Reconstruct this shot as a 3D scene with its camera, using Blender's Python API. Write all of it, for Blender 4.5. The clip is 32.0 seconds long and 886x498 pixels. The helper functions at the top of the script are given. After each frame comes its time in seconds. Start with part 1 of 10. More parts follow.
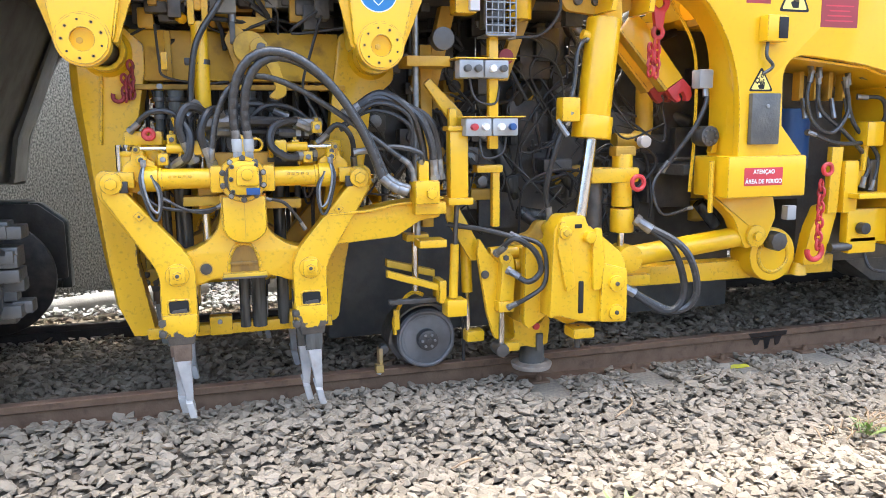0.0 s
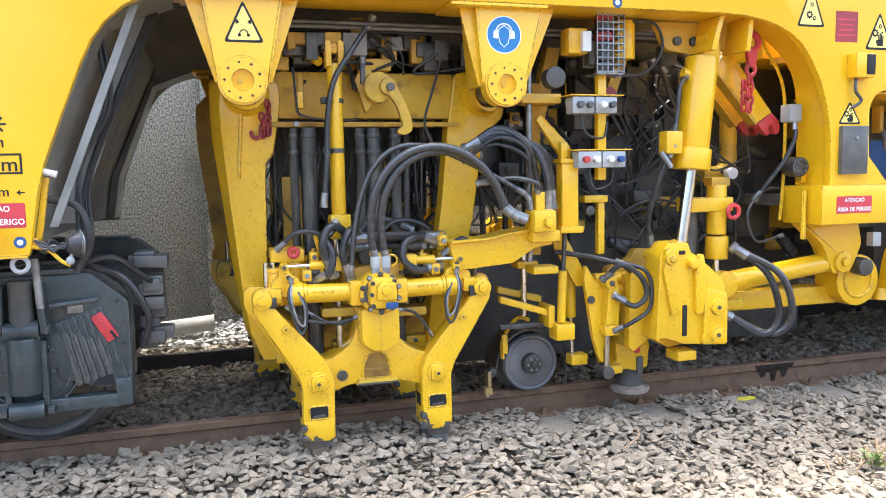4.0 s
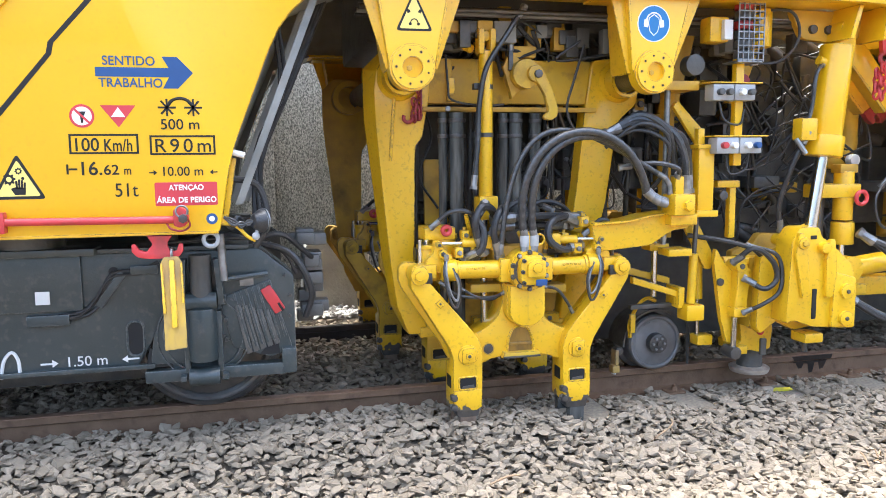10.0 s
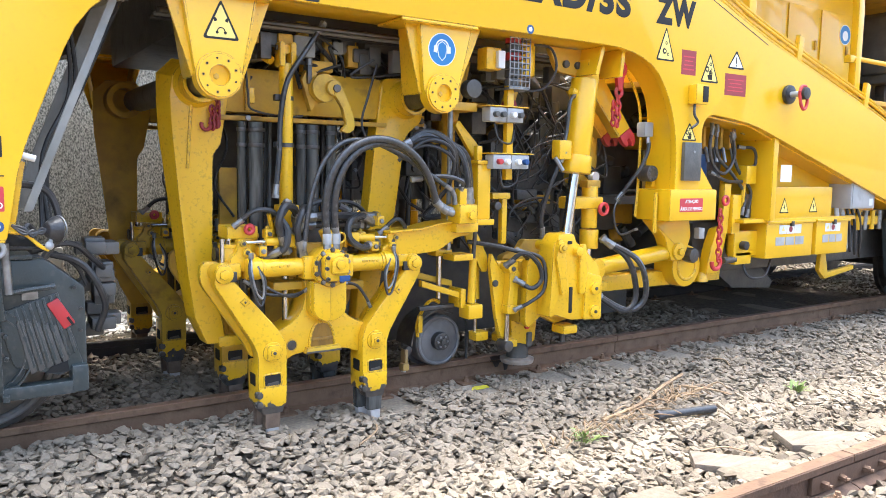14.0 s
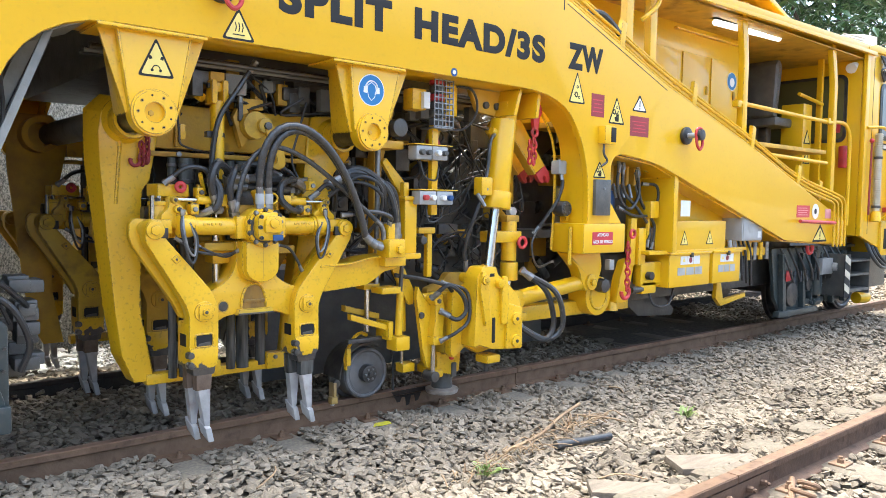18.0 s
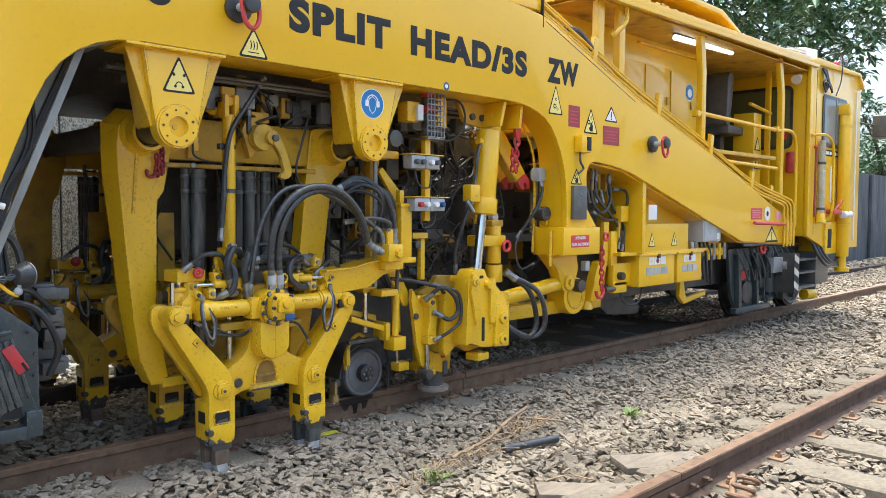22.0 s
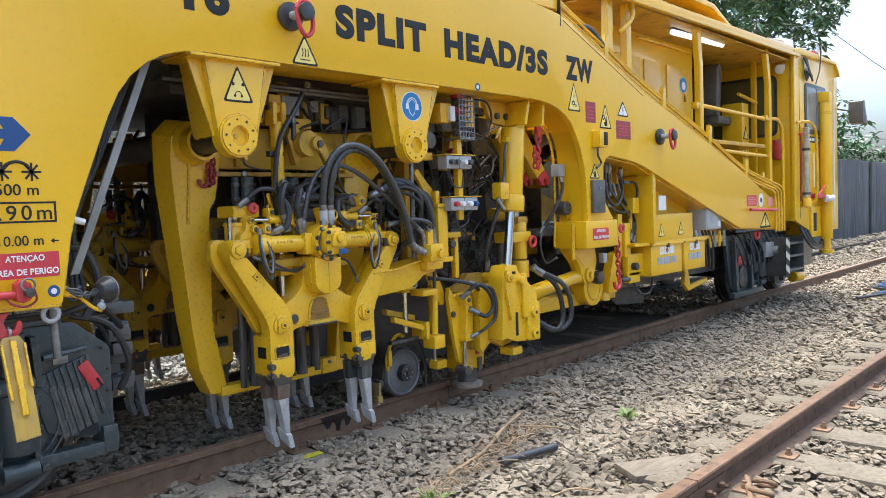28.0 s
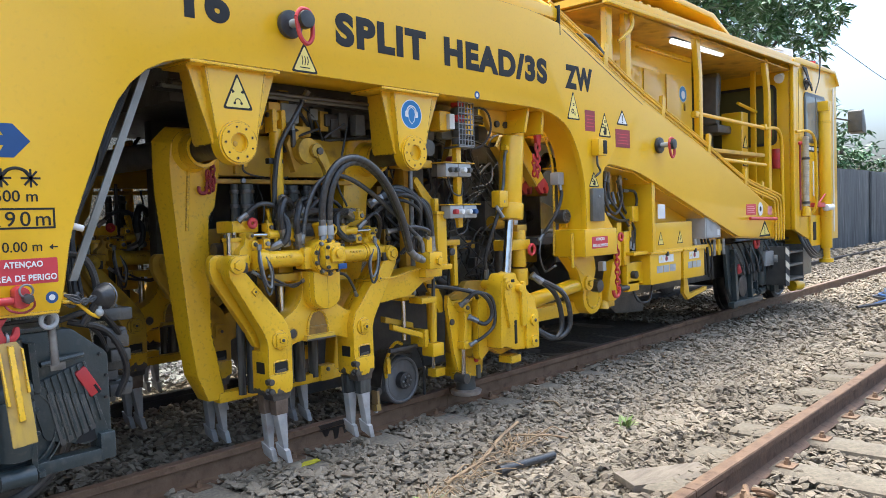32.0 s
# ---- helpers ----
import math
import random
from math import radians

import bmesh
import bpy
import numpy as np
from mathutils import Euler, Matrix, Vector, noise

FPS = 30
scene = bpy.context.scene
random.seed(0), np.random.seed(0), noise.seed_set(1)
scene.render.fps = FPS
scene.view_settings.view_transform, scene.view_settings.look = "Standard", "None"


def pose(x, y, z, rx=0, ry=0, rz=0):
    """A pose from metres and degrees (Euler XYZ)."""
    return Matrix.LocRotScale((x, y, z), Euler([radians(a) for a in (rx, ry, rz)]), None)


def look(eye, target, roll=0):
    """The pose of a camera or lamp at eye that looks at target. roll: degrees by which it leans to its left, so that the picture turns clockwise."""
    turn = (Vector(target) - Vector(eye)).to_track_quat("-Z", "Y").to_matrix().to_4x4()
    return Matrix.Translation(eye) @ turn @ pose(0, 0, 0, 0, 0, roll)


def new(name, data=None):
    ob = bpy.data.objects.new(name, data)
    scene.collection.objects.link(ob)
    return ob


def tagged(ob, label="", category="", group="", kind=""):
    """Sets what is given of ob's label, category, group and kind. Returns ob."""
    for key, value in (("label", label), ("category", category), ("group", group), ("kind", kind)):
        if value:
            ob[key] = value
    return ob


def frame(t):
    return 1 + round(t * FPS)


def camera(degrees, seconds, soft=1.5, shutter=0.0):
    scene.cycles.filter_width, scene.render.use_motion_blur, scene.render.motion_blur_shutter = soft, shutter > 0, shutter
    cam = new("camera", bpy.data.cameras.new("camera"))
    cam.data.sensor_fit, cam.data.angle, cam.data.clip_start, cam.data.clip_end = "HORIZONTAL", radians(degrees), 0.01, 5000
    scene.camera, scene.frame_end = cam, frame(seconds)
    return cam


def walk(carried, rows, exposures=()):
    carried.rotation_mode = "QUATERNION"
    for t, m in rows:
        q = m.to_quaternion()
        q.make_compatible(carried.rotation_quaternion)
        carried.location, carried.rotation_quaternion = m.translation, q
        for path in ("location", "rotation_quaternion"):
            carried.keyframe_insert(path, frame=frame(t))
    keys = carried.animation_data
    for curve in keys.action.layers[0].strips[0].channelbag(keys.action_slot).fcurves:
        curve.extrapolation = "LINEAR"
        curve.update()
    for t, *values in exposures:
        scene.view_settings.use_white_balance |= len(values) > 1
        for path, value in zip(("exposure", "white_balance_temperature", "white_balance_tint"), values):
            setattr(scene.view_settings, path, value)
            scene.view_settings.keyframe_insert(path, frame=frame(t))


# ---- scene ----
cam = camera(60.55, 32.0, 0.5)
PATH = [
    (0.0, 0.000, -3.984, 1.277, 81.38, 0.65, -16.69),
    (0.5, 0.000, -3.988, 1.273, 81.67, 0.65, -17.06),
    (1.0, 0.011, -4.000, 1.282, 82.44, 0.70, -17.71),
    (1.5, 0.018, -4.028, 1.286, 83.67, 0.92, -18.28),
    (2.0, 0.013, -4.027, 1.292, 84.14, 1.10, -18.29),
    (2.5, 0.016, -4.023, 1.279, 84.47, 1.13, -17.53),
    (3.0, 0.007, -4.023, 1.269, 84.40, 0.99, -16.94),
    (3.5, -0.001, -4.024, 1.248, 84.41, 1.04, -16.60),
    (5.5, -0.012, -4.014, 1.243, 84.28, 1.08, -15.50),
    (6.0, -0.012, -4.011, 1.269, 84.03, 0.95, -15.23),
    (6.5, -0.007, -4.015, 1.281, 83.88, 0.87, -15.15),
    (7.0, 0.006, -4.029, 1.283, 83.72, 0.71, -15.32),
    (7.5, 0.006, -4.035, 1.280, 83.78, 0.58, -15.50),
    (8.0, -0.006, -4.044, 1.277, 83.83, 0.45, -15.07),
    (8.5, -0.027, -4.039, 1.259, 83.99, 0.52, -14.75),
    (9.0, -0.026, -4.038, 1.263, 83.76, 0.60, -14.19),
    (9.5, -0.026, -4.035, 1.258, 83.50, 0.63, -13.88),
    (10.0, -0.027, -4.034, 1.254, 83.20, 0.56, -13.82),
    (10.5, -0.025, -4.039, 1.264, 82.85, 0.50, -13.77),
    (11.0, -0.019, -4.049, 1.268, 82.68, 0.37, -14.07),
    (11.5, -0.009, -4.058, 1.282, 82.01, 0.12, -15.16),
    (12.0, 0.012, -4.062, 1.275, 81.60, -0.16, -18.25),
    (12.5, 0.058, -4.067, 1.273, 81.94, -0.76, -23.55),
    (13.0, 0.118, -4.078, 1.277, 82.93, -1.10, -29.04),
    (13.5, 0.157, -4.083, 1.268, 83.92, -1.02, -32.70),
    (15.5, 0.151, -4.083, 1.252, 84.11, -0.73, -33.64),
    (16.0, 0.151, -4.080, 1.255, 84.56, -0.70, -34.07),
    (16.5, 0.140, -4.082, 1.260, 85.04, -0.79, -34.61),
    (17.0, 0.139, -4.093, 1.260, 85.64, -0.82, -35.43),
    (17.5, 0.150, -4.094, 1.264, 86.22, -0.84, -37.64),
    (18.0, 0.166, -4.102, 1.271, 86.60, -0.89, -40.47),
    (18.5, 0.181, -4.104, 1.266, 87.12, -0.87, -43.18),
    (19.0, 0.183, -4.104, 1.275, 87.49, -0.79, -44.82),
    (19.5, 0.181, -4.106, 1.270, 87.63, -0.67, -45.13),
    (20.0, 0.182, -4.103, 1.264, 87.67, -0.66, -45.15),
    (20.5, 0.177, -4.101, 1.270, 87.57, -0.58, -45.12),
    (21.0, 0.181, -4.104, 1.266, 87.47, -0.48, -44.85),
    (21.5, 0.182, -4.104, 1.266, 87.30, -0.39, -44.62),
    (22.0, 0.184, -4.107, 1.266, 87.14, -0.26, -44.43),
    (22.5, 0.184, -4.110, 1.270, 87.17, -0.07, -44.40),
    (23.0, 0.192, -4.107, 1.264, 87.40, 0.20, -44.43),
    (23.5, 0.189, -4.104, 1.268, 87.30, 0.54, -44.30),
    (24.0, 0.176, -4.099, 1.266, 86.67, 0.81, -43.89),
    (24.5, 0.167, -4.098, 1.260, 85.95, 1.21, -43.63),
    (25.0, 0.193, -4.056, 1.256, 85.85, 1.21, -43.58),
    (25.5, 0.267, -3.980, 1.259, 86.11, 1.15, -43.73),
    (27.5, 0.298, -3.814, 1.275, 87.07, 2.02, -47.13),
    (28.0, 0.294, -3.803, 1.275, 87.02, 2.02, -47.52),
    (28.5, 0.307, -3.795, 1.270, 86.96, 2.04, -47.49),
    (29.0, 0.311, -3.797, 1.269, 86.95, 2.13, -47.38),
    (29.5, 0.312, -3.801, 1.274, 86.85, 2.07, -47.29),
    (30.0, 0.315, -3.803, 1.273, 86.91, 2.06, -47.25),
    (30.5, 0.302, -3.807, 1.280, 87.14, 1.99, -47.25),
    (31.0, 0.302, -3.806, 1.280, 87.43, 1.92, -47.39),
    (31.5, 0.297, -3.813, 1.275, 87.58, 1.83, -47.48),
    (32.0, 0.298, -3.811, 1.275, 87.60, 1.81, -47.49),
]
TRAVEL = [(0, 0.024), (0.2, 0.024), (0.5, 0.066), (1, 0.250), (1.5, 0.506), (2, 0.608), (6.2, 0.608), (6.5, 0.632), (7, 0.810), (7.5, 1.075), (8, 1.179), (11.6, 1.179), (12, 1.237), (12.5, 1.466), (13, 1.680), (13.5, 1.721), (13.6, 1.717), (17.2, 1.717), (17.5, 1.757), (18, 1.920), (18.5, 2.202), (19, 2.355), (19.3, 2.337), (25.6, 2.337), (27.5, 2.807), (28, 2.852), (32, 2.852)]
LOWER = [(0, -0.045), (0.2, -0.030), (0.5, 0.000), (2.5, 0.000), (2.6, -0.060), (2.7, -0.220), (2.8, -0.340), (2.9, -0.410), (3, -0.430), (3.5, -0.440), (5.5, -0.458), (5.6, -0.400), (5.7, -0.270), (5.8, -0.180), (5.9, -0.110), (6, -0.064), (6.5, 0.000), (7, 0.000), (7.5, 0.000), (8, -0.133), (8.1, -0.230), (8.3, -0.380), (8.5, -0.409), (9, -0.422), (9.5, -0.435), (10, -0.437), (10.5, -0.444), (11, -0.294), (11.1, -0.220), (11.3, -0.070), (11.5, 0.000), (12, 0.000), (12.5, 0.000), (13, 0.000), (13.2, -0.060), (13.4, -0.300), (13.5, -0.380), (15.5, -0.441), (16, -0.440), (16.5, -0.442), (16.7, -0.330), (16.9, -0.130), (17, -0.069), (17.5, 0.000), (18, 0.000), (18.5, 0.000), (19, 0.000), (19.5, 0.000), (20, 0.000), (20.5, 0.000), (21, 0.000), (21.1, -0.020), (21.3, -0.250), (21.5, -0.379), (22, -0.398), (22.5, -0.412), (23, -0.420), (23.5, -0.426), (24, -0.431), (24.5, -0.430), (25, -0.431), (25.5, -0.358), (25.8, -0.100), (26, -0.030), (26.3, 0.000), (27.9, -0.010), (28, -0.018), (28.1, -0.090), (28.3, -0.300), (28.5, -0.420), (29, -0.430), (31.5, -0.440), (31.7, -0.350), (31.8, -0.220), (31.9, -0.120), (32, -0.060)]
walk(cam, [(t, pose(x, y, z, rx, ry, rz)) for t, x, y, z, rx, ry, rz in PATH],
     [(0.0, 2.98, 5800, 3), (13.5, 2.96, 5800, 3), (17.0, 2.88, 5850, 2), (18.0, 2.73, 5850, 0), (19.0, 2.18, 5850, -1), (22.0, 2.24, 5850, -1), (25.0, 2.3, 5850, -1), (28.0, 2.13, 5750, 0), (32.0, 2.13, 5650, 0)])

# ---- light: hazy bright sky with a wide, weak sun ----
world = bpy.data.worlds.new("sky")
scene.world = world
world.use_nodes = True
wn = world.node_tree
sky = wn.nodes.new("ShaderNodeTexSky")
sky.sky_type = "NISHITA"
sky.sun_disc = False
sky.sun_elevation = radians(77)
sky.sun_rotation = radians(10)
sky.air_density, sky.dust_density, sky.ozone_density = 0.7, 8.0, 0.4
wn.nodes["Background"].inputs["Strength"].default_value = 0.15
wn.links.new(sky.outputs["Color"], wn.nodes["Background"].inputs["Color"])
sun = new("sun", bpy.data.lights.new("sun", "SUN"))
sun.data.energy = 0.14
sun.data.angle = radians(5)
sun.data.color = (1.0, 0.95, 0.88)
sun.matrix_world = look((0.4, 2.3, 10), (0, 0, 0))


# ---- materials ----
def shade(name, col, rough=0.5, metal=0.0, col2=None, scale=8.0, bump=0.0, bscale=60.0, coat=0.0, dirt=None, dscale=3.0, damount=0.5, per=None, detail=6.0, stretch=None, chips=None):
    """Principled surface with two scales of variation: a colour mix and stains, and fine relief."""
    m = bpy.data.materials.new(name)
    m.use_nodes = True
    nt = m.node_tree
    L = nt.links.new
    b = nt.nodes["Principled BSDF"]
    b.inputs["Roughness"].default_value = rough
    b.inputs["Metallic"].default_value = metal
    b.inputs["Coat Weight"].default_value = coat
    tc = nt.nodes.new("ShaderNodeTexCoord")
    src = tc.outputs["Object"]
    if stretch:
        mp = nt.nodes.new("ShaderNodeMapping")
        mp.inputs["Scale"].default_value = stretch
        L(src, mp.inputs["Vector"])
        src = mp.outputs["Vector"]

    def noise_node(s, d=6.0):
        n = nt.nodes.new("ShaderNodeTexNoise")
        n.inputs["Scale"].default_value = s
        n.inputs["Detail"].default_value = d
        L(src, n.inputs["Vector"])
        return n.outputs["Fac"]

    def mixer(fac, a, c):
        x = nt.nodes.new("ShaderNodeMix")
        x.data_type = "RGBA"
        if isinstance(fac, float):
            x.inputs[0].default_value = fac
        else:
            L(fac, x.inputs[0])
        for k, v in ((6, a), (7, c)):
            if isinstance(v, tuple):
                x.inputs[k].default_value = (*v, 1)
            else:
                L(v, x.inputs[k])
        return x.outputs[2]

    def ramp(fac, lo, hi):
        r = nt.nodes.new("ShaderNodeMapRange")
        r.inputs["From Min"].default_value, r.inputs["From Max"].default_value = lo, hi
        L(fac, r.inputs["Value"])
        return r.outputs["Result"]

    out = col
    if col2:
        out = mixer(ramp(noise_node(scale, detail), 0.35, 0.65), col, col2)
    if per:
        g = nt.nodes.new("ShaderNodeNewGeometry")
        cr = nt.nodes.new("ShaderNodeValToRGB")
        for i, c in enumerate(per):
            e = cr.color_ramp.elements[i] if i < 2 else cr.color_ramp.elements.new(1.0)
            e.position, e.color = i / (len(per) - 1), (*c, 1)
        L(g.outputs["Random Per Island"], cr.inputs["Fac"])
        out = mixer(0.8, out, cr.outputs["Color"]) if col2 else cr.outputs["Color"]
    if dirt:
        f = ramp(noise_node(dscale, 9.0), 0.56, 0.72)
        mu = nt.nodes.new("ShaderNodeMath")
        mu.operation = "MULTIPLY"
        mu.inputs[1].default_value = damount
        L(f, mu.inputs[0])
        out = mixer(mu.outputs[0], out, dirt)
        ro = nt.nodes.new("ShaderNodeMapRange")
        ro.inputs["To Min"].default_value, ro.inputs["To Max"].default_value = rough, min(1.0, rough + 0.3)
        L(mu.outputs[0], ro.inputs["Value"])
        L(ro.outputs["Result"], b.inputs["Roughness"])
    if chips:                      # paint rubbed and chipped along the edges
        bv = nt.nodes.new("ShaderNodeBevel")
        bv.samples = 4
        bv.inputs["Radius"].default_value = 0.007
        ge = nt.nodes.new("ShaderNodeNewGeometry")
        dp = nt.nodes.new("ShaderNodeVectorMath")
        dp.operation = "DOT_PRODUCT"
        L(bv.outputs["Normal"], dp.inputs[0])
        L(ge.outputs["Normal"], dp.inputs[1])
        ed = ramp(dp.outputs["Value"], 0.985, 0.90)
        mm = nt.nodes.new("ShaderNodeMath")
        mm.operation = "MULTIPLY"
        L(ed, mm.inputs[0])
        L(ramp(noise_node(45.0, 5.0), 0.43, 0.53), mm.inputs[1])
        out = mixer(mm.outputs[0], out, chips)
    if isinstance(out, tuple):
        b.inputs["Base Color"].default_value = (*out, 1)
    else:
        L(out, b.inputs["Base Color"])
    if bump:
        bn = nt.nodes.new("ShaderNodeBump")
        bn.inputs["Strength"].default_value = bump
        bn.inputs["Distance"].default_value = 0.01
        L(noise_node(bscale, 8.0), bn.inputs["Height"])
        L(bn.outputs["Normal"], b.inputs["Normal"])
    return m


YELLOW = shade("yellow_paint", (0.80, 0.475, 0.005), 0.30, 0, (0.77, 0.452, 0.005), 1.6, 0.04, 120, 0.35, (0.50, 0.29, 0.02), 40.0, 0.14, chips=(0.14, 0.085, 0.03))
YELLOW_WORN = shade("worn_yellow_paint", (0.79, 0.475, 0.006), 0.36, 0, (0.73, 0.43, 0.010), 3.0, 0.06, 90, 0.3, (0.16, 0.085, 0.024), 55.0, 0.30, chips=(0.05, 0.035, 0.022))
YELLOW_DUSTY = shade("dusty_yellow_paint", (0.66, 0.42, 0.02), 0.5, 0, (0.50, 0.31, 0.035), 5, 0.15, 70, 0.05, (0.13, 0.08, 0.035), 9.0, 0.6, chips=(0.06, 0.04, 0.025))
DULLGREY = shade("dull_grey_paint_and_shade", (0.27, 0.275, 0.262), 0.55, 0, (0.19, 0.195, 0.184), 6, 0.2, 60, 0, (0.19, 0.16, 0.12), 8, 0.4)
# browner yellow for grime, and for shade on far legs and roof underside
YELLOW_GRIME_SHADE = shade("grimy_and_shaded_yellow_paint", (0.66, 0.39, 0.032), 0.5, 0, (0.46, 0.27, 0.034), 6, 0.15, 70, 0.05, (0.08, 0.055, 0.03), 4.0, 0.7)
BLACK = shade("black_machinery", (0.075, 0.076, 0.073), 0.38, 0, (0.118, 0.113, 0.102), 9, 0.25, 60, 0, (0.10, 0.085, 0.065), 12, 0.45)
CHARCOAL = shade("charcoal_bogie_paint", (0.034, 0.047, 0.049), 0.34, 0, (0.052, 0.064, 0.065), 4, 0.2, 60, 0.2, (0.13, 0.12, 0.105), 26, 0.4, chips=(0.19, 0.19, 0.18))
RUBBER = shade("hose_rubber", (0.024, 0.024, 0.025), 0.34, 0, (0.046, 0.046, 0.047), 14, 0.2, 120)
GREYHOSE = shade("grey_spiral_hose", (0.050, 0.052, 0.055), 0.28, 0, (0.030, 0.031, 0.033), 12, 0.25, 120, 0.4, (0.16, 0.16, 0.155), 34, 0.55)
CHROME = shade("chromed_rod", (0.72, 0.73, 0.75), 0.16, 1.0, (0.55, 0.56, 0.58), 10)
ZINC = shade("zinc_fitting", (0.36, 0.365, 0.37), 0.42, 0.8, (0.20, 0.20, 0.20), 20)
TINE = shade("scoured_steel", (0.50, 0.49, 0.475), 0.6, 0.25, (0.36, 0.355, 0.345), 10, 0.3, 60, 0, (0.26, 0.15, 0.09), 9, 0.45)
# lighter upright streaks put the columns' highlights into the colour
OILY = shade("oily_steel", (0.035, 0.037, 0.036), 0.16, 0.2, (0.13, 0.135, 0.13), 30, 0.25, 40, stretch=(1, 1, 0.12))
STEELDARK = shade("greasy_steel", (0.07, 0.07, 0.07), 0.4, 0.6, (0.13, 0.12, 0.11), 12, 0.25, 60)
WHEELSTEEL = shade("wheel_steel", (0.22, 0.22, 0.225), 0.5, 0.5, (0.13, 0.125, 0.12), 6, 0.2, 40, 0, (0.07, 0.05, 0.04), 4, 0.6)
RED = shade("red_paint", (0.62, 0.045, 0.05), 0.4, 0, (0.45, 0.04, 0.045), 9, 0.1, 70, 0.1, (0.16, 0.05, 0.04), 7, 0.6)
CHOCK = shade("scraped_chock_paint", (0.52, 0.34, 0.05), 0.6, 0, (0.26, 0.18, 0.10), 9, 0.2, 60, 0, (0.13, 0.10, 0.07), 14, 0.6, stretch=(1, 1, 0.35), chips=(0.08, 0.06, 0.045))
CHAINRED = shade("dull_red_chain", (0.32, 0.035, 0.04), 0.5, 0, (0.22, 0.03, 0.035), 20, 0.1, 70, 0, (0.08, 0.04, 0.035), 12, 0.6)
REDSIGN = shade("red_sticker", (0.56, 0.045, 0.06), 0.4, 0, (0.50, 0.042, 0.055), 5)
PINK = shade("faded_red_sticker", (0.72, 0.34, 0.36), 0.45, 0, (0.66, 0.28, 0.31), 9)
MAROON = shade("maroon_sticker", (0.30, 0.035, 0.04), 0.45, 0, (0.24, 0.03, 0.035), 5)
WHITE = shade("white_sticker", (0.78, 0.78, 0.76), 0.45, 0, (0.70, 0.70, 0.68), 6)
YSIGN = shade("yellow_sticker", (0.86, 0.70, 0.20), 0.4, 0, (0.80, 0.64, 0.17), 6)
BLUE = shade("blue_sticker", (0.018, 0.065, 0.20), 0.4, 0, (0.022, 0.075, 0.23), 6)
# also laid over slots, holes and gaps as their painted shade
INK = shade("black_print_and_holes", (0.006, 0.006, 0.007), 0.65, 0, (0.010, 0.010, 0.010), 9)
GREYBOX = shade("grey_enclosure", (0.42, 0.43, 0.43), 0.45, 0, (0.35, 0.36, 0.36), 6, 0.05, 60, 0, (0.18, 0.16, 0.13), 5, 0.5)
RUST = shade("rusted_rail", (0.15, 0.088, 0.050), 0.75, 0.1, (0.205, 0.125, 0.072), 9, 0.3, 70, 0, (0.085, 0.052, 0.036), 14, 0.6)
BROWNRAIL = shade("brown_rail", (0.082, 0.048, 0.030), 0.72, 0.1, (0.125, 0.072, 0.044), 9, 0.3, 70, 0, (0.045, 0.028, 0.02), 14, 0.6)
RAILTOP = shade("rail_running_band", (0.30, 0.19, 0.125), 0.45, 0.3, (0.22, 0.13, 0.085), 6, 0.1, 60)
OLDRAIL = shade("dark_rail", (0.045, 0.038, 0.034), 0.7, 0.2, (0.07, 0.055, 0.045), 5, 0.3, 70)
CONCRETE = shade("sleeper_concrete", (0.29, 0.245, 0.18), 0.9, 0, (0.20, 0.17, 0.13), 50, 0.5, 45, 0, (0.12, 0.10, 0.08), 5, 0.6)
PALECONC = shade("pale_concrete", (0.42, 0.41, 0.37), 0.9, 0, (0.34, 0.33, 0.30), 6, 0.5, 40, 0, (0.2, 0.19, 0.17), 4, 0.5)
WALL = shade("weathered_wall", (0.40, 0.395, 0.355), 0.95, 0, (0.095, 0.098, 0.088), 85.0, 1.0, 110, 0, (0.13, 0.135, 0.12), 2.2, 0.6, detail=4.0, stretch=(1, 1, 0.6))
DARKWALL = shade("slate_wall", (0.105, 0.112, 0.118), 0.9, 0, (0.055, 0.06, 0.066), 5.0, 0.6, 60, 0, (0.30, 0.30, 0.29), 7.0, 0.45, detail=6.0, stretch=(1, 1, 0.13))
STONE = shade("ballast_stone", (0.28, 0.228, 0.163), 0.9, 0, (0.215, 0.176, 0.126), 60, 0.5, 110, per=((0.19, 0.155, 0.11), (0.245, 0.2, 0.143), (0.288, 0.238, 0.173), (0.33, 0.275, 0.205)))
SIDESTONE = shade("dusty_brown_stone", (0.18, 0.145, 0.103), 0.9, 0, (0.13, 0.104, 0.075), 60, 0.5, 110, per=((0.10, 0.08, 0.057), (0.145, 0.117, 0.084), (0.185, 0.151, 0.109), (0.225, 0.186, 0.137)))
SIDECONC = shade("dirty_sleeper_concrete", (0.17, 0.142, 0.104), 0.9, 0, (0.12, 0.10, 0.074), 40, 0.5, 45, 0, (0.08, 0.062, 0.045), 5, 0.6)
ROLLER = shade("scuffed_roller_steel", (0.50, 0.43, 0.36), 0.45, 0.2, (0.34, 0.27, 0.21), 14, 0.2, 60)
GREASE = shade("greasy_yellow_paint", (0.30, 0.165, 0.025), 0.35, 0, (0.10, 0.06, 0.025), 14, 0.2, 60, 0.2, (0.04, 0.028, 0.018), 10, 0.7, stretch=(1, 1, 0.4))
SHANK = shade("earth_stained_steel", (0.13, 0.09, 0.062), 0.6, 0.2, (0.20, 0.145, 0.105), 18, 0.3, 60)
SIGNBLUE = shade("azure_sticker", (0.025, 0.165, 0.40), 0.4, 0, (0.03, 0.18, 0.43), 6)
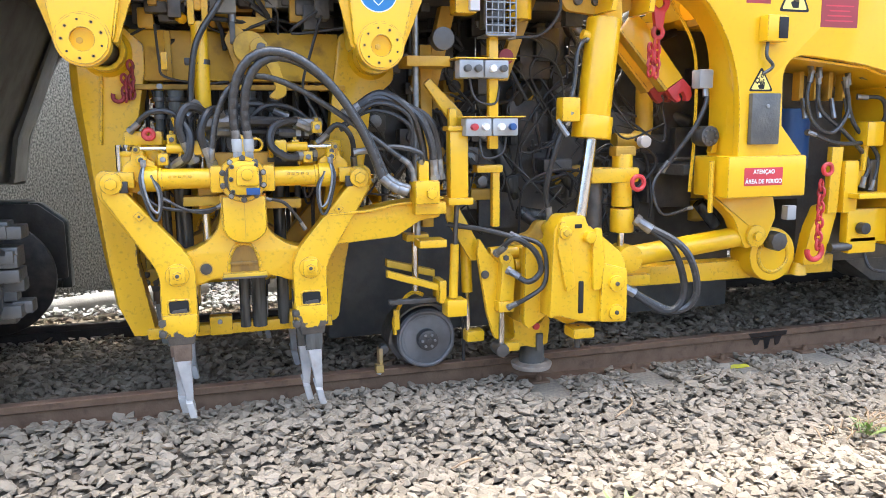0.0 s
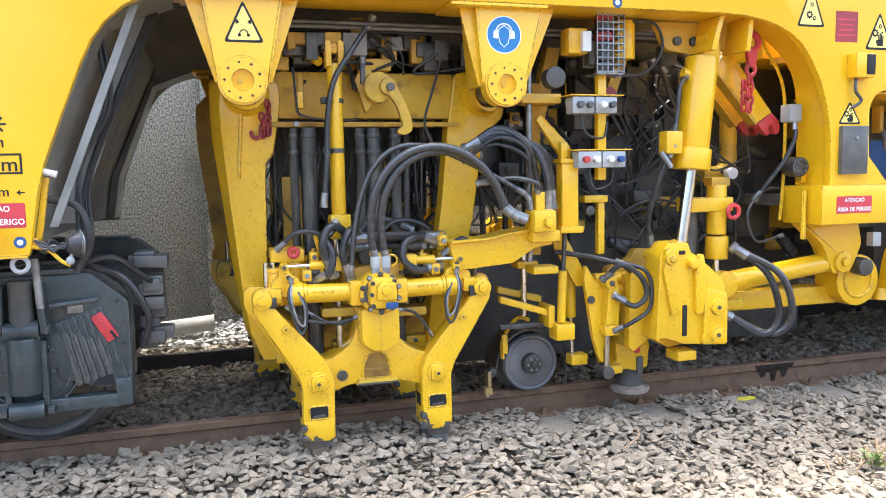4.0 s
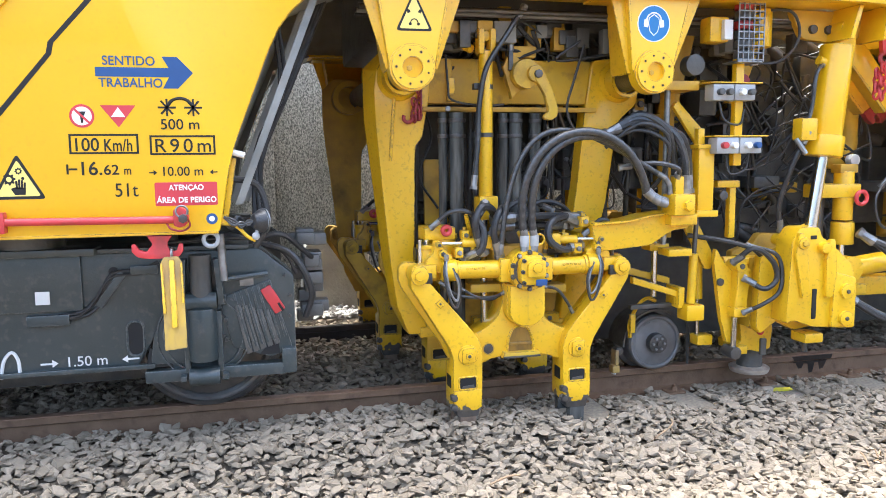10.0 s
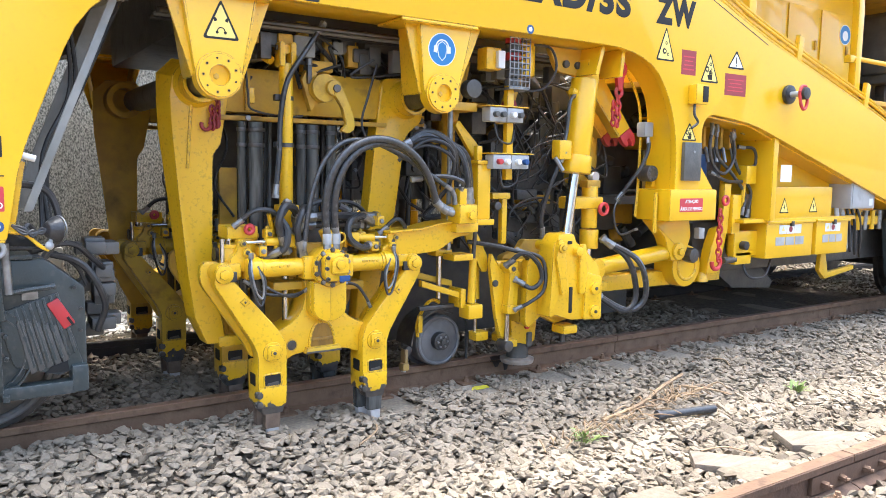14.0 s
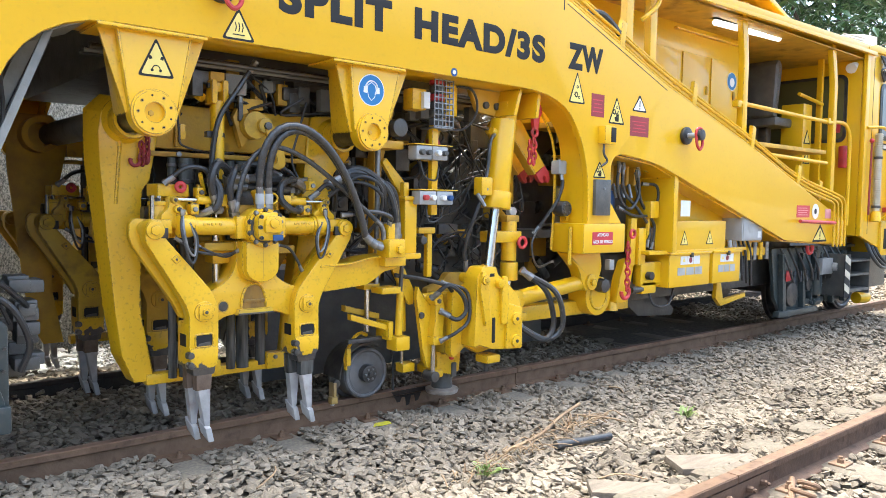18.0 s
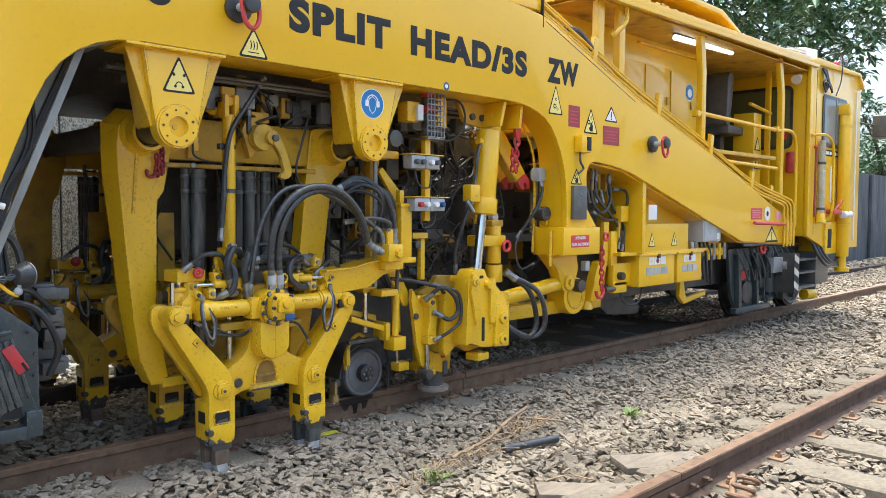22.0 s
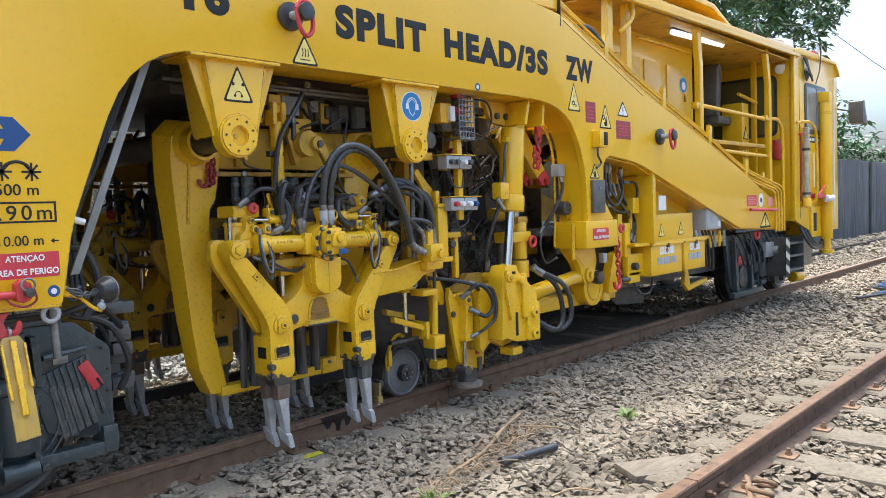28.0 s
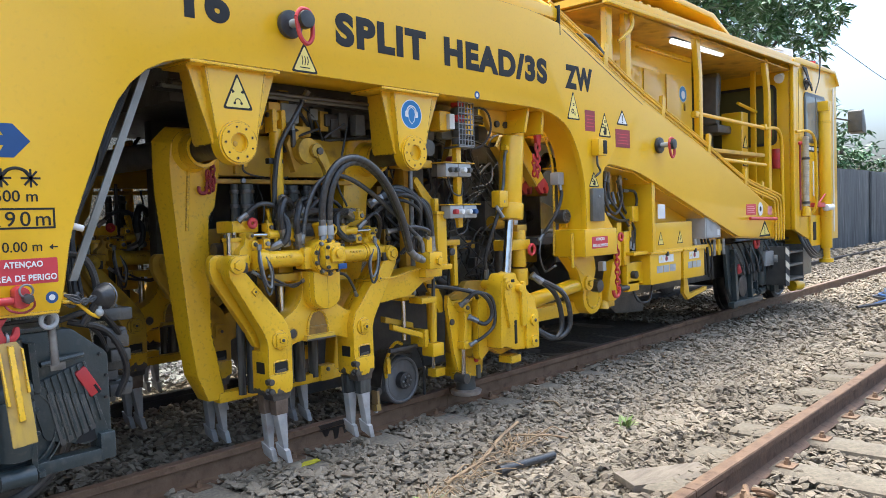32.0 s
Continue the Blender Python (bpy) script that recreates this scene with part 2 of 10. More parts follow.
WHITESTONE = shade("white_gravel", (0.62, 0.61, 0.57), 0.85, 0, (0.4, 0.39, 0.36), 30, 0.4, 80, per=((0.34, 0.33, 0.3), (0.45, 0.44, 0.41), (0.55, 0.54, 0.51), (0.4, 0.39, 0.36)))
GRIT = shade("ballast_bed", (0.155, 0.125, 0.088), 0.95, 0, (0.075, 0.06, 0.043), 34, 1.0, 30, 0, (0.19, 0.16, 0.12), 22, 0.7)
LEAF = shade("broad_leaf", (0.05, 0.12, 0.04), 0.32, 0, (0.08, 0.17, 0.055), 5, 0, 40, 0.2, per=((0.03, 0.08, 0.03), (0.055, 0.13, 0.048), (0.095, 0.19, 0.075), (0.15, 0.26, 0.12)))
BARK = shade("tree_bark", (0.10, 0.075, 0.055), 0.9, 0, (0.06, 0.045, 0.035), 7, 0.8, 20)
WEED = shade("weed_leaf", (0.16, 0.24, 0.06), 0.5, 0, (0.24, 0.30, 0.09), 9)
STRAW = shade("dry_twig", (0.36, 0.25, 0.14), 0.8, 0, (0.25, 0.17, 0.10), 12, 0.3, 50)
WOOD = shade("grey_timber", (0.20, 0.165, 0.125), 0.85, 0, (0.13, 0.105, 0.08), 6, 0.5, 30, stretch=(1, 6, 6))
OIL = shade("oil_stain", (0.012, 0.010, 0.009), 0.3, 0, (0.03, 0.02, 0.016), 20)
LIME = shade("yellow_chalk_mark", (0.72, 0.66, 0.02), 0.8, 0, (0.55, 0.50, 0.06), 30)
TINTED = shade("olive_tinted_pane", (0.15, 0.14, 0.055), 0.10, 0, (0.12, 0.112, 0.045), 2)
# pale base colour carries the sky that shows in the window glass
PALEPANE = shade("sky_toned_pane", (0.22, 0.25, 0.27), 0.06, 0, (0.16, 0.19, 0.20), 3)
CREAM = shade("cream_plastic", (0.62, 0.58, 0.46), 0.5, 0, (0.48, 0.44, 0.34), 9, 0.1, 60, 0, (0.22, 0.18, 0.12), 8, 0.5)
SIDERAILTOP = shade("side_rail_head", (0.115, 0.066, 0.039), 0.6, 0.2, (0.165, 0.098, 0.056), 8, 0.2, 70, 0, (0.06, 0.037, 0.026), 12, 0.6)
TUBE = bpy.data.materials.new("lamp_tube")
TUBE.use_nodes = True
TUBE.node_tree.nodes["Principled BSDF"].inputs["Emission Color"].default_value = (1, 1, 0.97, 1)
TUBE.node_tree.nodes["Principled BSDF"].inputs["Emission Strength"].default_value = 0.45



def scoured(name, level, spread):
    """Yellow paint that the stones have scraped to bare metal below a ragged edge near a height."""
    m = YELLOW_WORN.copy()
    m.name = name
    nt = m.node_tree
    L = nt.links.new
    b = nt.nodes["Principled BSDF"]
    paint = b.inputs["Base Color"].links[0].from_socket
    tc = nt.nodes.new("ShaderNodeTexCoord")
    sep = nt.nodes.new("ShaderNodeSeparateXYZ")
    L(tc.outputs["Object"], sep.inputs[0])
    n = nt.nodes.new("ShaderNodeTexNoise")
    n.inputs["Scale"].default_value, n.inputs["Detail"].default_value = 17.0, 5.0
    L(tc.outputs["Object"], n.inputs["Vector"])
    ma = nt.nodes.new("ShaderNodeMath")
    ma.operation = "MULTIPLY_ADD"
    ma.inputs[1].default_value = spread
    L(n.outputs["Fac"], ma.inputs[0])
    L(sep.outputs["Z"], ma.inputs[2])
    mr = nt.nodes.new("ShaderNodeMapRange")
    mr.inputs["From Min"].default_value, mr.inputs["From Max"].default_value = level + spread * 0.5 - 0.004, level + spread * 0.5 + 0.004
    L(ma.outputs[0], mr.inputs["Value"])
    x = nt.nodes.new("ShaderNodeMix")
    x.data_type = "RGBA"
    L(mr.outputs["Result"], x.inputs[0])
    x.inputs[6].default_value = (0.085, 0.075, 0.066, 1)
    L(paint, x.inputs[7])
    L(x.outputs[2], b.inputs["Base Color"])
    return m


SCRAPED = scoured("scraped_yellow_paint", 0.448, 0.20)


# ---- building helpers ----
def empty(name, at=(0, 0, 0)):
    e = new(name)
    e.location = at
    return e


def finish(name, me, mat, parent=None, label="", smooth=True):
    me.materials.append(mat)
    if not smooth:
        me.shade_flat()
    if smooth:
        for p in me.polygons:
            p.use_smooth = True
        me.set_sharp_from_angle(angle=radians(38))
    ob = new(name, me)
    if parent:
        ob.parent = parent
    if label:
        ob["label"] = label
    return ob


def part(name, bm, mat, parent=None, label=""):
    me = bpy.data.meshes.new(name)
    bmesh.ops.recalc_face_normals(bm, faces=bm.faces)
    bm.to_mesh(me)
    bm.free()
    return finish(name, me, mat, parent, label)


def B():
    return bmesh.new()


def bev(bm, geom_edges, w):
    if w > 0:
        bmesh.ops.bevel(bm, geom=geom_edges, offset=w, segments=2, affect="EDGES", profile=0.6)


def box(bm, x0, x1, y0, y1, z0, z1, w=0.006):
    r = bmesh.ops.create_cube(bm, size=1.0, matrix=Matrix.Translation(((x0 + x1) / 2, (y0 + y1) / 2, (z0 + z1) / 2)) @ Matrix.Diagonal((abs(x1 - x0), abs(y1 - y0), abs(z1 - z0), 1)))
    bev(bm, list({e for v in r["verts"] for e in v.link_edges}), min(w, abs(x1 - x0) / 3, abs(y1 - y0) / 3, abs(z1 - z0) / 3))
    return bm


def prism(bm, pts, y0, y1, w=0.006):
    """A plate with the outline pts in x and z, from y0 to y1."""
    vs = [bm.verts.new((x, y0, z)) for x, z in pts]
    f = bm.faces.new(vs)
    r = bmesh.ops.extrude_face_region(bm, geom=[f])
    nv = [v for v in r["geom"] if isinstance(v, bmesh.types.BMVert)]
    for v in nv:
        v.co.y = y1
    rim = [e for e in {e for v in vs + nv for e in v.link_edges} if abs(e.verts[0].co.y - e.verts[1].co.y) < 1e-6]
    bev(bm, rim, w)
    return bm


def rod(bm, p, q, r, r2=None, seg=16, w=0.0):
    p, q = Vector(p), Vector(q)
    d = q - p
    m = Matrix.Translation((p + q) / 2) @ d.to_track_quat("Z", "Y").to_matrix().to_4x4()
    o = bmesh.ops.create_cone(bm, cap_ends=True, segments=seg, radius1=r, radius2=r if r2 is None else r2, depth=d.length, matrix=m)
    if w:
        caps = [f for f in {f for v in o["verts"] for f in v.link_faces} if len(f.verts) > 4]
        bev(bm, list({e for f in caps for e in f.edges}), w)
    return bm


def disc(bm, x, z, y0, y1, r, seg=24, w=0.004):
    return rod(bm, (x, y0, z), (x, y1, z), r, seg=seg, w=w)


def ball(bm, p, r, seg=10):
    bmesh.ops.create_uvsphere(bm, u_segments=seg, v_segments=max(5, seg // 2), radius=r, matrix=Matrix.Translation(p))
    return bm


def ring(bm, c, R, r, axis="y", seg=20, arc=360, start=0):
    pts = []
    n = max(4, int(seg * arc / 360))
    for i in range(n + (0 if arc == 360 else 1)):
        a = radians(start + arc * i / n)
        u, v = R * math.cos(a), R * math.sin(a)
        pts.append(Vector(c) + (Vector((u, 0, v)) if axis == "y" else Vector((0, u, v)) if axis == "x" else Vector((u, v, 0))))
    sweep(bm, pts, r, 8, closed=arc == 360)
    return bm


def spline(ctrl, n):
    """Points along a smooth curve through ctrl."""
    c = [Vector(p) for p in ctrl]
    c = [2 * c[0] - c[1]] + c + [2 * c[-1] - c[-2]]
    out = []
    for i in range(1, len(c) - 2):
        for k in range(n):
            t = k / n
            a, b, d, e = c[i - 1], c[i], c[i + 1], c[i + 2]
            out.append(0.5 * (2 * b + (d - a) * t + (2 * a - 5 * b + 4 * d - e) * t * t + (3 * b - a - 3 * d + e) * t ** 3))
    out.append(c[-2])
    return out


def sweep(bm, pts, r, seg=8, closed=False):
    rings = []
    n = len(pts)
    up = Vector((0.13, 0.31, 0.94)).normalized()
    for i, p in enumerate(pts):
        a = pts[(i - 1) % n] if closed or i else pts[0]
        b = pts[(i + 1) % n] if closed or i < n - 1 else pts[-1]
        d = (Vector(b) - Vector(a)).normalized()
        s = d.cross(up)
        if s.length < 0.05:
            s = d.cross(Vector((1, 0, 0)))
        s.normalize()
        u = s.cross(d)
        up = u
        rings.append([bm.verts.new(Vector(p) + r * (math.cos(2 * math.pi * k / seg) * s + math.sin(2 * math.pi * k / seg) * u)) for k in range(seg)])
    for i in range(n if closed else n - 1):
        a, b = rings[i], rings[(i + 1) % n]
        for k in range(seg):
            bm.faces.new((a[k], a[(k + 1) % seg], b[(k + 1) % seg], b[k]))
    if not closed:
        bm.faces.new(rings[0][::-1])
        bm.faces.new(rings[-1])
    return bm


def hose(name, ctrl, r, mat, parent, n=7, fit=True, label=""):
    ob = part(name, sweep(B(), spline(ctrl, n), r, 8), mat, parent, label)
    if fit:
        for a, b in ((ctrl[0], ctrl[1]), (ctrl[-1], ctrl[-2])):
            bm = B()
            a, b = Vector(a), Vector(b)
            d = (b - a).normalized()
            rod(bm, a - d * r, a + d * r * 3.5, r * 1.25, seg=8)
            rod(bm, a - d * r * 1.6, a - d * r * 0.4, r * 1.5, seg=6)
            part("hose_fitting", bm, ZINC, ob)
    return ob


def words(name, body, size, at, mat, parent, heavy=0.0, rot=(90, 0, 0), squeeze=1.0, centre=False, label="", space=1.0):
    cu = bpy.data.curves.new(name, "FONT")
    cu.body, cu.size, cu.extrude, cu.bevel_depth, cu.bevel_resolution = body, size, 0.0012, heavy * size, 0
    cu.align_x = "CENTER" if centre else "LEFT"
    cu.space_character = space + 1.8 * heavy
    tmp = bpy.data.objects.new(name, cu)
    scene.collection.objects.link(tmp)
    me = bpy.data.meshes.new_from_object(tmp.evaluated_get(bpy.context.evaluated_depsgraph_get()))
    bpy.data.objects.remove(tmp)
    me.transform(pose(*at, *rot) @ Matrix.Diagonal((squeeze, 1, 1, 1)))
    return finish(name, me, mat, parent, label, smooth=False)


def rounded(x0, x1, z0, z1, r, n=4):
    out = []
    for cx, cz, a in ((x1 - r, z1 - r, 0), (x0 + r, z1 - r, 90), (x0 + r, z0 + r, 180), (x1 - r, z0 + r, 270)):
        out += [(cx + r * math.cos(radians(a + 90 * i / n)), cz + r * math.sin(radians(a + 90 * i / n))) for i in range(n + 1)]
    return out


def poly_round(pts, r, n=4):
    """Rounds the corners of an outline; r is one radius or one a corner."""
    out = []
    k = len(pts)
    for i, p in enumerate(pts):
        rr = r[i] if isinstance(r, (list, tuple)) else r
        p = Vector(p)
        a, b = Vector(pts[i - 1]), Vector(pts[(i + 1) % k])
        if rr <= 0:
            out.append(tuple(p))
            continue
        da, db = min(rr, (a - p).length * 0.45), min(rr, (b - p).length * 0.45)
        s, e = p + (a - p).normalized() * da, p + (b - p).normalized() * db
        for j in range(n + 1):
            t = j / n
            q = (1 - t) ** 2 * s + 2 * t * (1 - t) * p + t * t * e
            out.append(tuple(q))
    return out


def spline2(ctrl, n=5):
    return [(p.x, p.y) for p in spline([(x, z, 0) for x, z in ctrl], n)]


def strip(line, w):
    """The outline of a bent flat strip of width w along a line."""
    off = []
    for i, p in enumerate(line):
        a, b = Vector(line[max(0, i - 1)]), Vector(line[min(len(line) - 1, i + 1)])
        d = (b - a).normalized()
        off.append((p[0] - d.y * w, p[1] + d.x * w))
    return list(line) + off[::-1]


# ---- setting: ground, tracks, wall ----
GAUGE = 1.67      # rail centre to rail centre
MID = GAUGE / 2
TRACK2 = -2.30    # the neighbouring track's nearer rail line (its other rail is at TRACK2 - GAUGE)


def bed(x, y):
    """Height of the ballast surface."""
    h = -0.20
    bank = 0.055 + 0.045 * min(1.0, max(0.0, (1.75 - x) / 0.25))      # heaped higher where the machine has just packed it
    h += bank * math.exp(-((y + 0.08) / 0.30) ** 2) if y < 0.04 else 0.085
    h += (0.048 + 0.037 * min(1.0, max(0.0, (1.75 - x) / 0.3))) * math.exp(-((y + 0.47) / 0.20) ** 2)      # shoulder of stones along the sleeper ends
    h += 0.04 * math.exp(-((y - TRACK2) / 0.45) ** 2) - 0.03 * math.exp(-((y + 1.0) / 0.25) ** 2)
    h += 0.02 * noise.noise(Vector((x * 1.3, y * 1.3, 0.0))) + 0.012 * noise.noise(Vector((x * 4, y * 4, 3.0))) + 0.014 * noise.noise(Vector((x * 2.2, y * 2.6, 7.0)))
    return h


def ground():
    bm = B()
    xs = [-400, -120, -40, -15, -8] + [-5 + 0.25 * i for i in range(81)] + [18, 24, 40, 90, 400]
    ys = [-400, -120, -40, -15, -8] + [-5 + 0.25 * i for i in range(16)] + [-1 + 0.1 * i for i in range(31)] + [2.25, 2.5, 2.75, 3, 3.25, 4.2, 8, 20, 60, 400]
    grid = [[bm.verts.new((x, y, bed(x, y) - 0.022)) for x in xs] for y in ys]
    for j in range(len(ys) - 1):
        for i in range(len(xs) - 1):
            bm.faces.new((grid[j][i], grid[j][i + 1], grid[j + 1][i + 1], grid[j + 1][i]))
    return tagged(part("ground", bm, GRIT), "grey-brown crushed stone ground between railway tracks", "ground", kind="structure")


def clear_of(x, y):
    """Whether a stone may lie here: off the sleeper tops and the rails."""
    for first, step, y0, y1, r0, r1 in ((2.96, 0.62, -0.43, 0.06, 0.0, 0.0), (3.3, 0.62, TRACK2 - GAUGE - 0.42, TRACK2 + 0.10, TRACK2, TRACK2 - GAUGE)):
        if y0 < y < y1 and (x > 1.6 or y0 < -1 or abs(y) < 0.08):
            k = (x - first) / step
            if abs(k - round(k)) * step < (0.105 if r0 == 0 else 0.06) or min(abs(y - r0), abs(y - r1)) < 0.085:
                return False
    return True


def scatter(name, zones, mat, label, seed, size=0.044, keep=None):
    """Loose angular stones over zones (x0, x1, y0, y1, spacing, lift)."""
    rng = np.random.default_rng(seed)
    # a stock of broken-stone shapes, each the hull of a few random points
    stock = []
    for k in range(40):
        bm = B()
        for p in rng.normal(size=(12, 3)):
            bm.verts.new(p / (0.5 * max(abs(p)) + 0.5 * np.linalg.norm(p)) * rng.uniform(0.86, 1.08))
        r = bmesh.ops.convex_hull(bm, input=bm.verts)
        bmesh.ops.delete(bm, geom=list({e for e in r["geom_unused"] + r["geom_interior"] if isinstance(e, bmesh.types.BMVert)}), context="VERTS")
        bmesh.ops.triangulate(bm, faces=bm.faces)
        bm.verts.index_update()
        stock.append((np.array([v.co[:] for v in bm.verts]), np.array([[v.index for v in f.verts] for f in bm.faces])))
        bm.free()
    V, F, n = [], [], 0
    for x0, x1, y0, y1, d, lift in zones:
        gx, gy = np.meshgrid(np.arange(x0, x1, d), np.arange(y0, y1, d))
        P = np.stack([gx.ravel(), gy.ravel()], 1) + rng.uniform(-0.5, 0.5, (gx.size, 2)) * d
        extra = P[rng.random(len(P)) < 0.85] + rng.uniform(-0.5, 0.5, (1, 2)) * d
        for k, (Q, up) in enumerate(((P, 0.0), (extra, 0.018))):
            for x, y in Q:
                if d < 0.06 and not clear_of(x, y) or keep and not keep(x, y):
                    continue
                s = size * (0.55 + 0.75 * rng.random() ** 1.5) * (0.85 * d / 0.044 if d > 0.06 else 1.0)
                sc = s * np.array([rng.uniform(0.85, 1.45), rng.uniform(0.7, 1.1), rng.uniform(0.34, 0.66)])
                shape, tri = stock[int(rng.integers(40))]
                e = Euler((rng.uniform(-0.45, 0.45), rng.uniform(-0.45, 0.45), rng.uniform(0, 6.3))).to_matrix()
                v = (shape * sc * 0.60) @ np.array(e).T
                V.append(v + (x, y, bed(x, y) + up * (d / 0.052) + lift + rng.uniform(-0.012, 0.012)))
                F.append(tri + n)
                n += len(shape)
    V, F = np.concatenate(V), np.concatenate(F)
    me = bpy.data.meshes.new(name)
    me.vertices.add(len(V))
    me.vertices.foreach_set("co", V.ravel())
    me.loops.add(F.size)
    me.loops.foreach_set("vertex_index", F.ravel())
    me.polygons.add(len(F))
    me.polygons.foreach_set("loop_start", np.arange(0, F.size, 3))
    me.update(calc_edges=True)
    return tagged(finish(name, me, mat, smooth=False), label, "gravel", kind="stuff")


RAIL_PROFILE = [(-0.036, -0.004), (-0.030, 0.0), (0.030, 0.0), (0.036, -0.004), (0.036, -0.034), (0.009, -0.046), (0.009, -0.128), (0.06, -0.142), (0.07, -0.150), (0.07, -0.156),
                (-0.07, -0.156), (-0.07, -0.150), (-0.06, -0.142), (-0.009, -0.128), (-0.009, -0.046), (-0.036, -0.034)]


def rail(name, y, x0, x1, mat, label, joints=(), bolted=True):
    bm = B()
    ends = [x0, *joints, x1]
    for a, b in zip(ends, ends[1:]):
        r = [[bm.verts.new((x, y + u, w)) for u, w in RAIL_PROFILE] for x in (a + 0.004, b - 0.004)]
        k = len(RAIL_PROFILE)
        for i in range(k):
            bm.faces.new((r[0][i], r[0][(i + 1) % k], r[1][(i + 1) % k], r[1][i]))
        bm.faces.new(r[0][::-1])
        bm.faces.new(r[1])
    ob = tagged(part(name, bm, mat), label, "rail", "rails", "structure")
    band = B()
    for a, b in zip(ends, ends[1:]):
        box(band, a + 0.005, b - 0.005, y - 0.033, y + 0.026, -0.004, 0.002, 0.001)
    part("running_band", band, RAILTOP if mat == RUST else SIDERAILTOP if mat == BROWNRAIL else OLDRAIL, ob, "worn lighter running surface of the rail head")
    for j in joints if bolted else ():
        for s in (-1, 1):
            f = B()
            prism(f, [(j - 0.32, -0.045), (j + 0.32, -0.045), (j + 0.32, -0.125), (j - 0.32, -0.125)], y + s * 0.010, y + s * 0.030, 0.004)
            part("fishplate", f, mat, ob)
        for k in (-0.24, -0.10, 0.10, 0.24):
            f = B()
            rod(f, (j + k, y - 0.03, -0.085), (j + k, y - 0.062, -0.085), 0.017, seg=6)
            rod(f, (j + k, y - 0.06, -0.085), (j + k, y - 0.078, -0.085), 0.010, seg=8)
            part("fishbolt", f, mat, ob)
    return ob


def sleeper(x, y0, y1, mark=False, edge=0.36, mat=None):
    s = tagged(empty("sleeper", (x, 0, 0)), "weathered concrete railway sleeper sunk in ballast" + (" with a yellow chalk mark" if mark else ""), "sleeper", "sleepers")
    bm = B()
    prism(bm, [(-0.13, -0.32), (-0.118, -0.152), (-0.095, -0.138), (0.095, -0.138), (0.118, -0.152), (0.13, -0.32)], y0, y1, 0.012)
    for v in bm.verts:
        v.co += 0.006 * Vector((noise.noise(v.co * 9), noise.noise(v.co * 8), noise.noise(v.co * 7)))
    part("block", bm, mat or CONCRETE, s)
    for r in (y0 + edge, y1 - edge):
        for k in (-0.105, 0.105):
            c = B()
            box(c, -0.055, 0.055, r + k - 0.045, r + k + 0.045, -0.139, -0.126, 0.004)
            part("tie_plate", c, RUST, s)
            c = B()
            rod(c, (0, r + k, -0.14), (0, r + k, -0.105), 0.022, 0.018, 6)
            rod(c, (0, r + k, -0.105), (0, r + k, -0.09), 0.012, seg=8)
            part("screw_spike", c, RUST, s)
    if mark:
        c = B()
        prism(c, [(-0.075, 0.0), (0.0, -0.03), (0.085, -0.02), (0.07, 0.03), (0.0, 0.035), (-0.06, 0.025)], 0, 0.003, 0)
        bmesh.ops.transform(c, matrix=pose(0.0, -0.24, -0.134, 90, 0, 0), verts=c.verts)
        part("chalk_mark", c, LIME, s, "yellow chalk mark")
    return s


ground()
rail("rail_near", 0.0, -30, 90, RUST, "rust-brown steel rail with a worn top", (4.43, 7.4), False)
rail("rail_far", GAUGE, -30, 90, OLDRAIL, "dark rusty steel rail under the machine")
rail("rail_side_near", TRACK2, -30, 90, BROWNRAIL, "dark brown rail of the neighbouring track with a bolted joint", (3.55,))
rail("rail_side_far", TRACK2 - GAUGE, -30, 90, BROWNRAIL, "rust-brown rail of the neighbouring track")
for i in range(-7, 34):
    sleeper(2.96 + 0.62 * i, -0.44, GAUGE + 0.44, i == 0, 0.44)
for i in range(-10, 26):
    sleeper(3.3 + 0.62 * i, TRACK2 - GAUGE - 0.42, TRACK2 + 0.42, False, 0.42, SIDECONC)
def trodden(x, y):
    """Whether a place lies on the dirtier strip along the neighbouring track."""
    return y < -1.55 + 0.5 * noise.noise(Vector((x * 0.9, y * 2.0, 5.0))) + 0.25 * noise.noise(Vector((x * 7.0, y * 7.0, 9.0)))


scatter("ballast", [(-3.4, 9.0, -2.24, -0.02, 0.0385, 0), (-3.2, 6.4, 0.08, 1.6, 0.046, 0), (-2.0, 5.0, 1.7, 2.25, 0.06, 0),
                    (9.0, 20.0, -2.2, 2.6, 0.066, 0), (20.0, 40.0, -2.2, 2.8, 0.16, -0.02)], STONE, "loose grey-brown crushed stone ballast", 3, 0.047, lambda x, y: not trodden(x, y))
scatter("ballast", [(-3.4, 9.0, -2.24, -0.9, 0.041, 0), (0.8, 9.0, -3.9, -2.36, 0.042, 0), (9.0, 20.0, -4.2, -0.9, 0.066, 0), (-3.4, 0.8, -2.6, -2.24, 0.05, 0), (20.0, 40.0, -6, -0.9, 0.16, -0.02)],
        SIDESTONE, "dusty brown crushed stone ballast round the neighbouring track", 4, 0.047, trodden)
scatter("white_gravel", [(-3.0, 5.5, 2.2, 3.0, 0.055, 0.06)], WHITESTONE, "pale limestone gravel along the foot of the wall", 5)


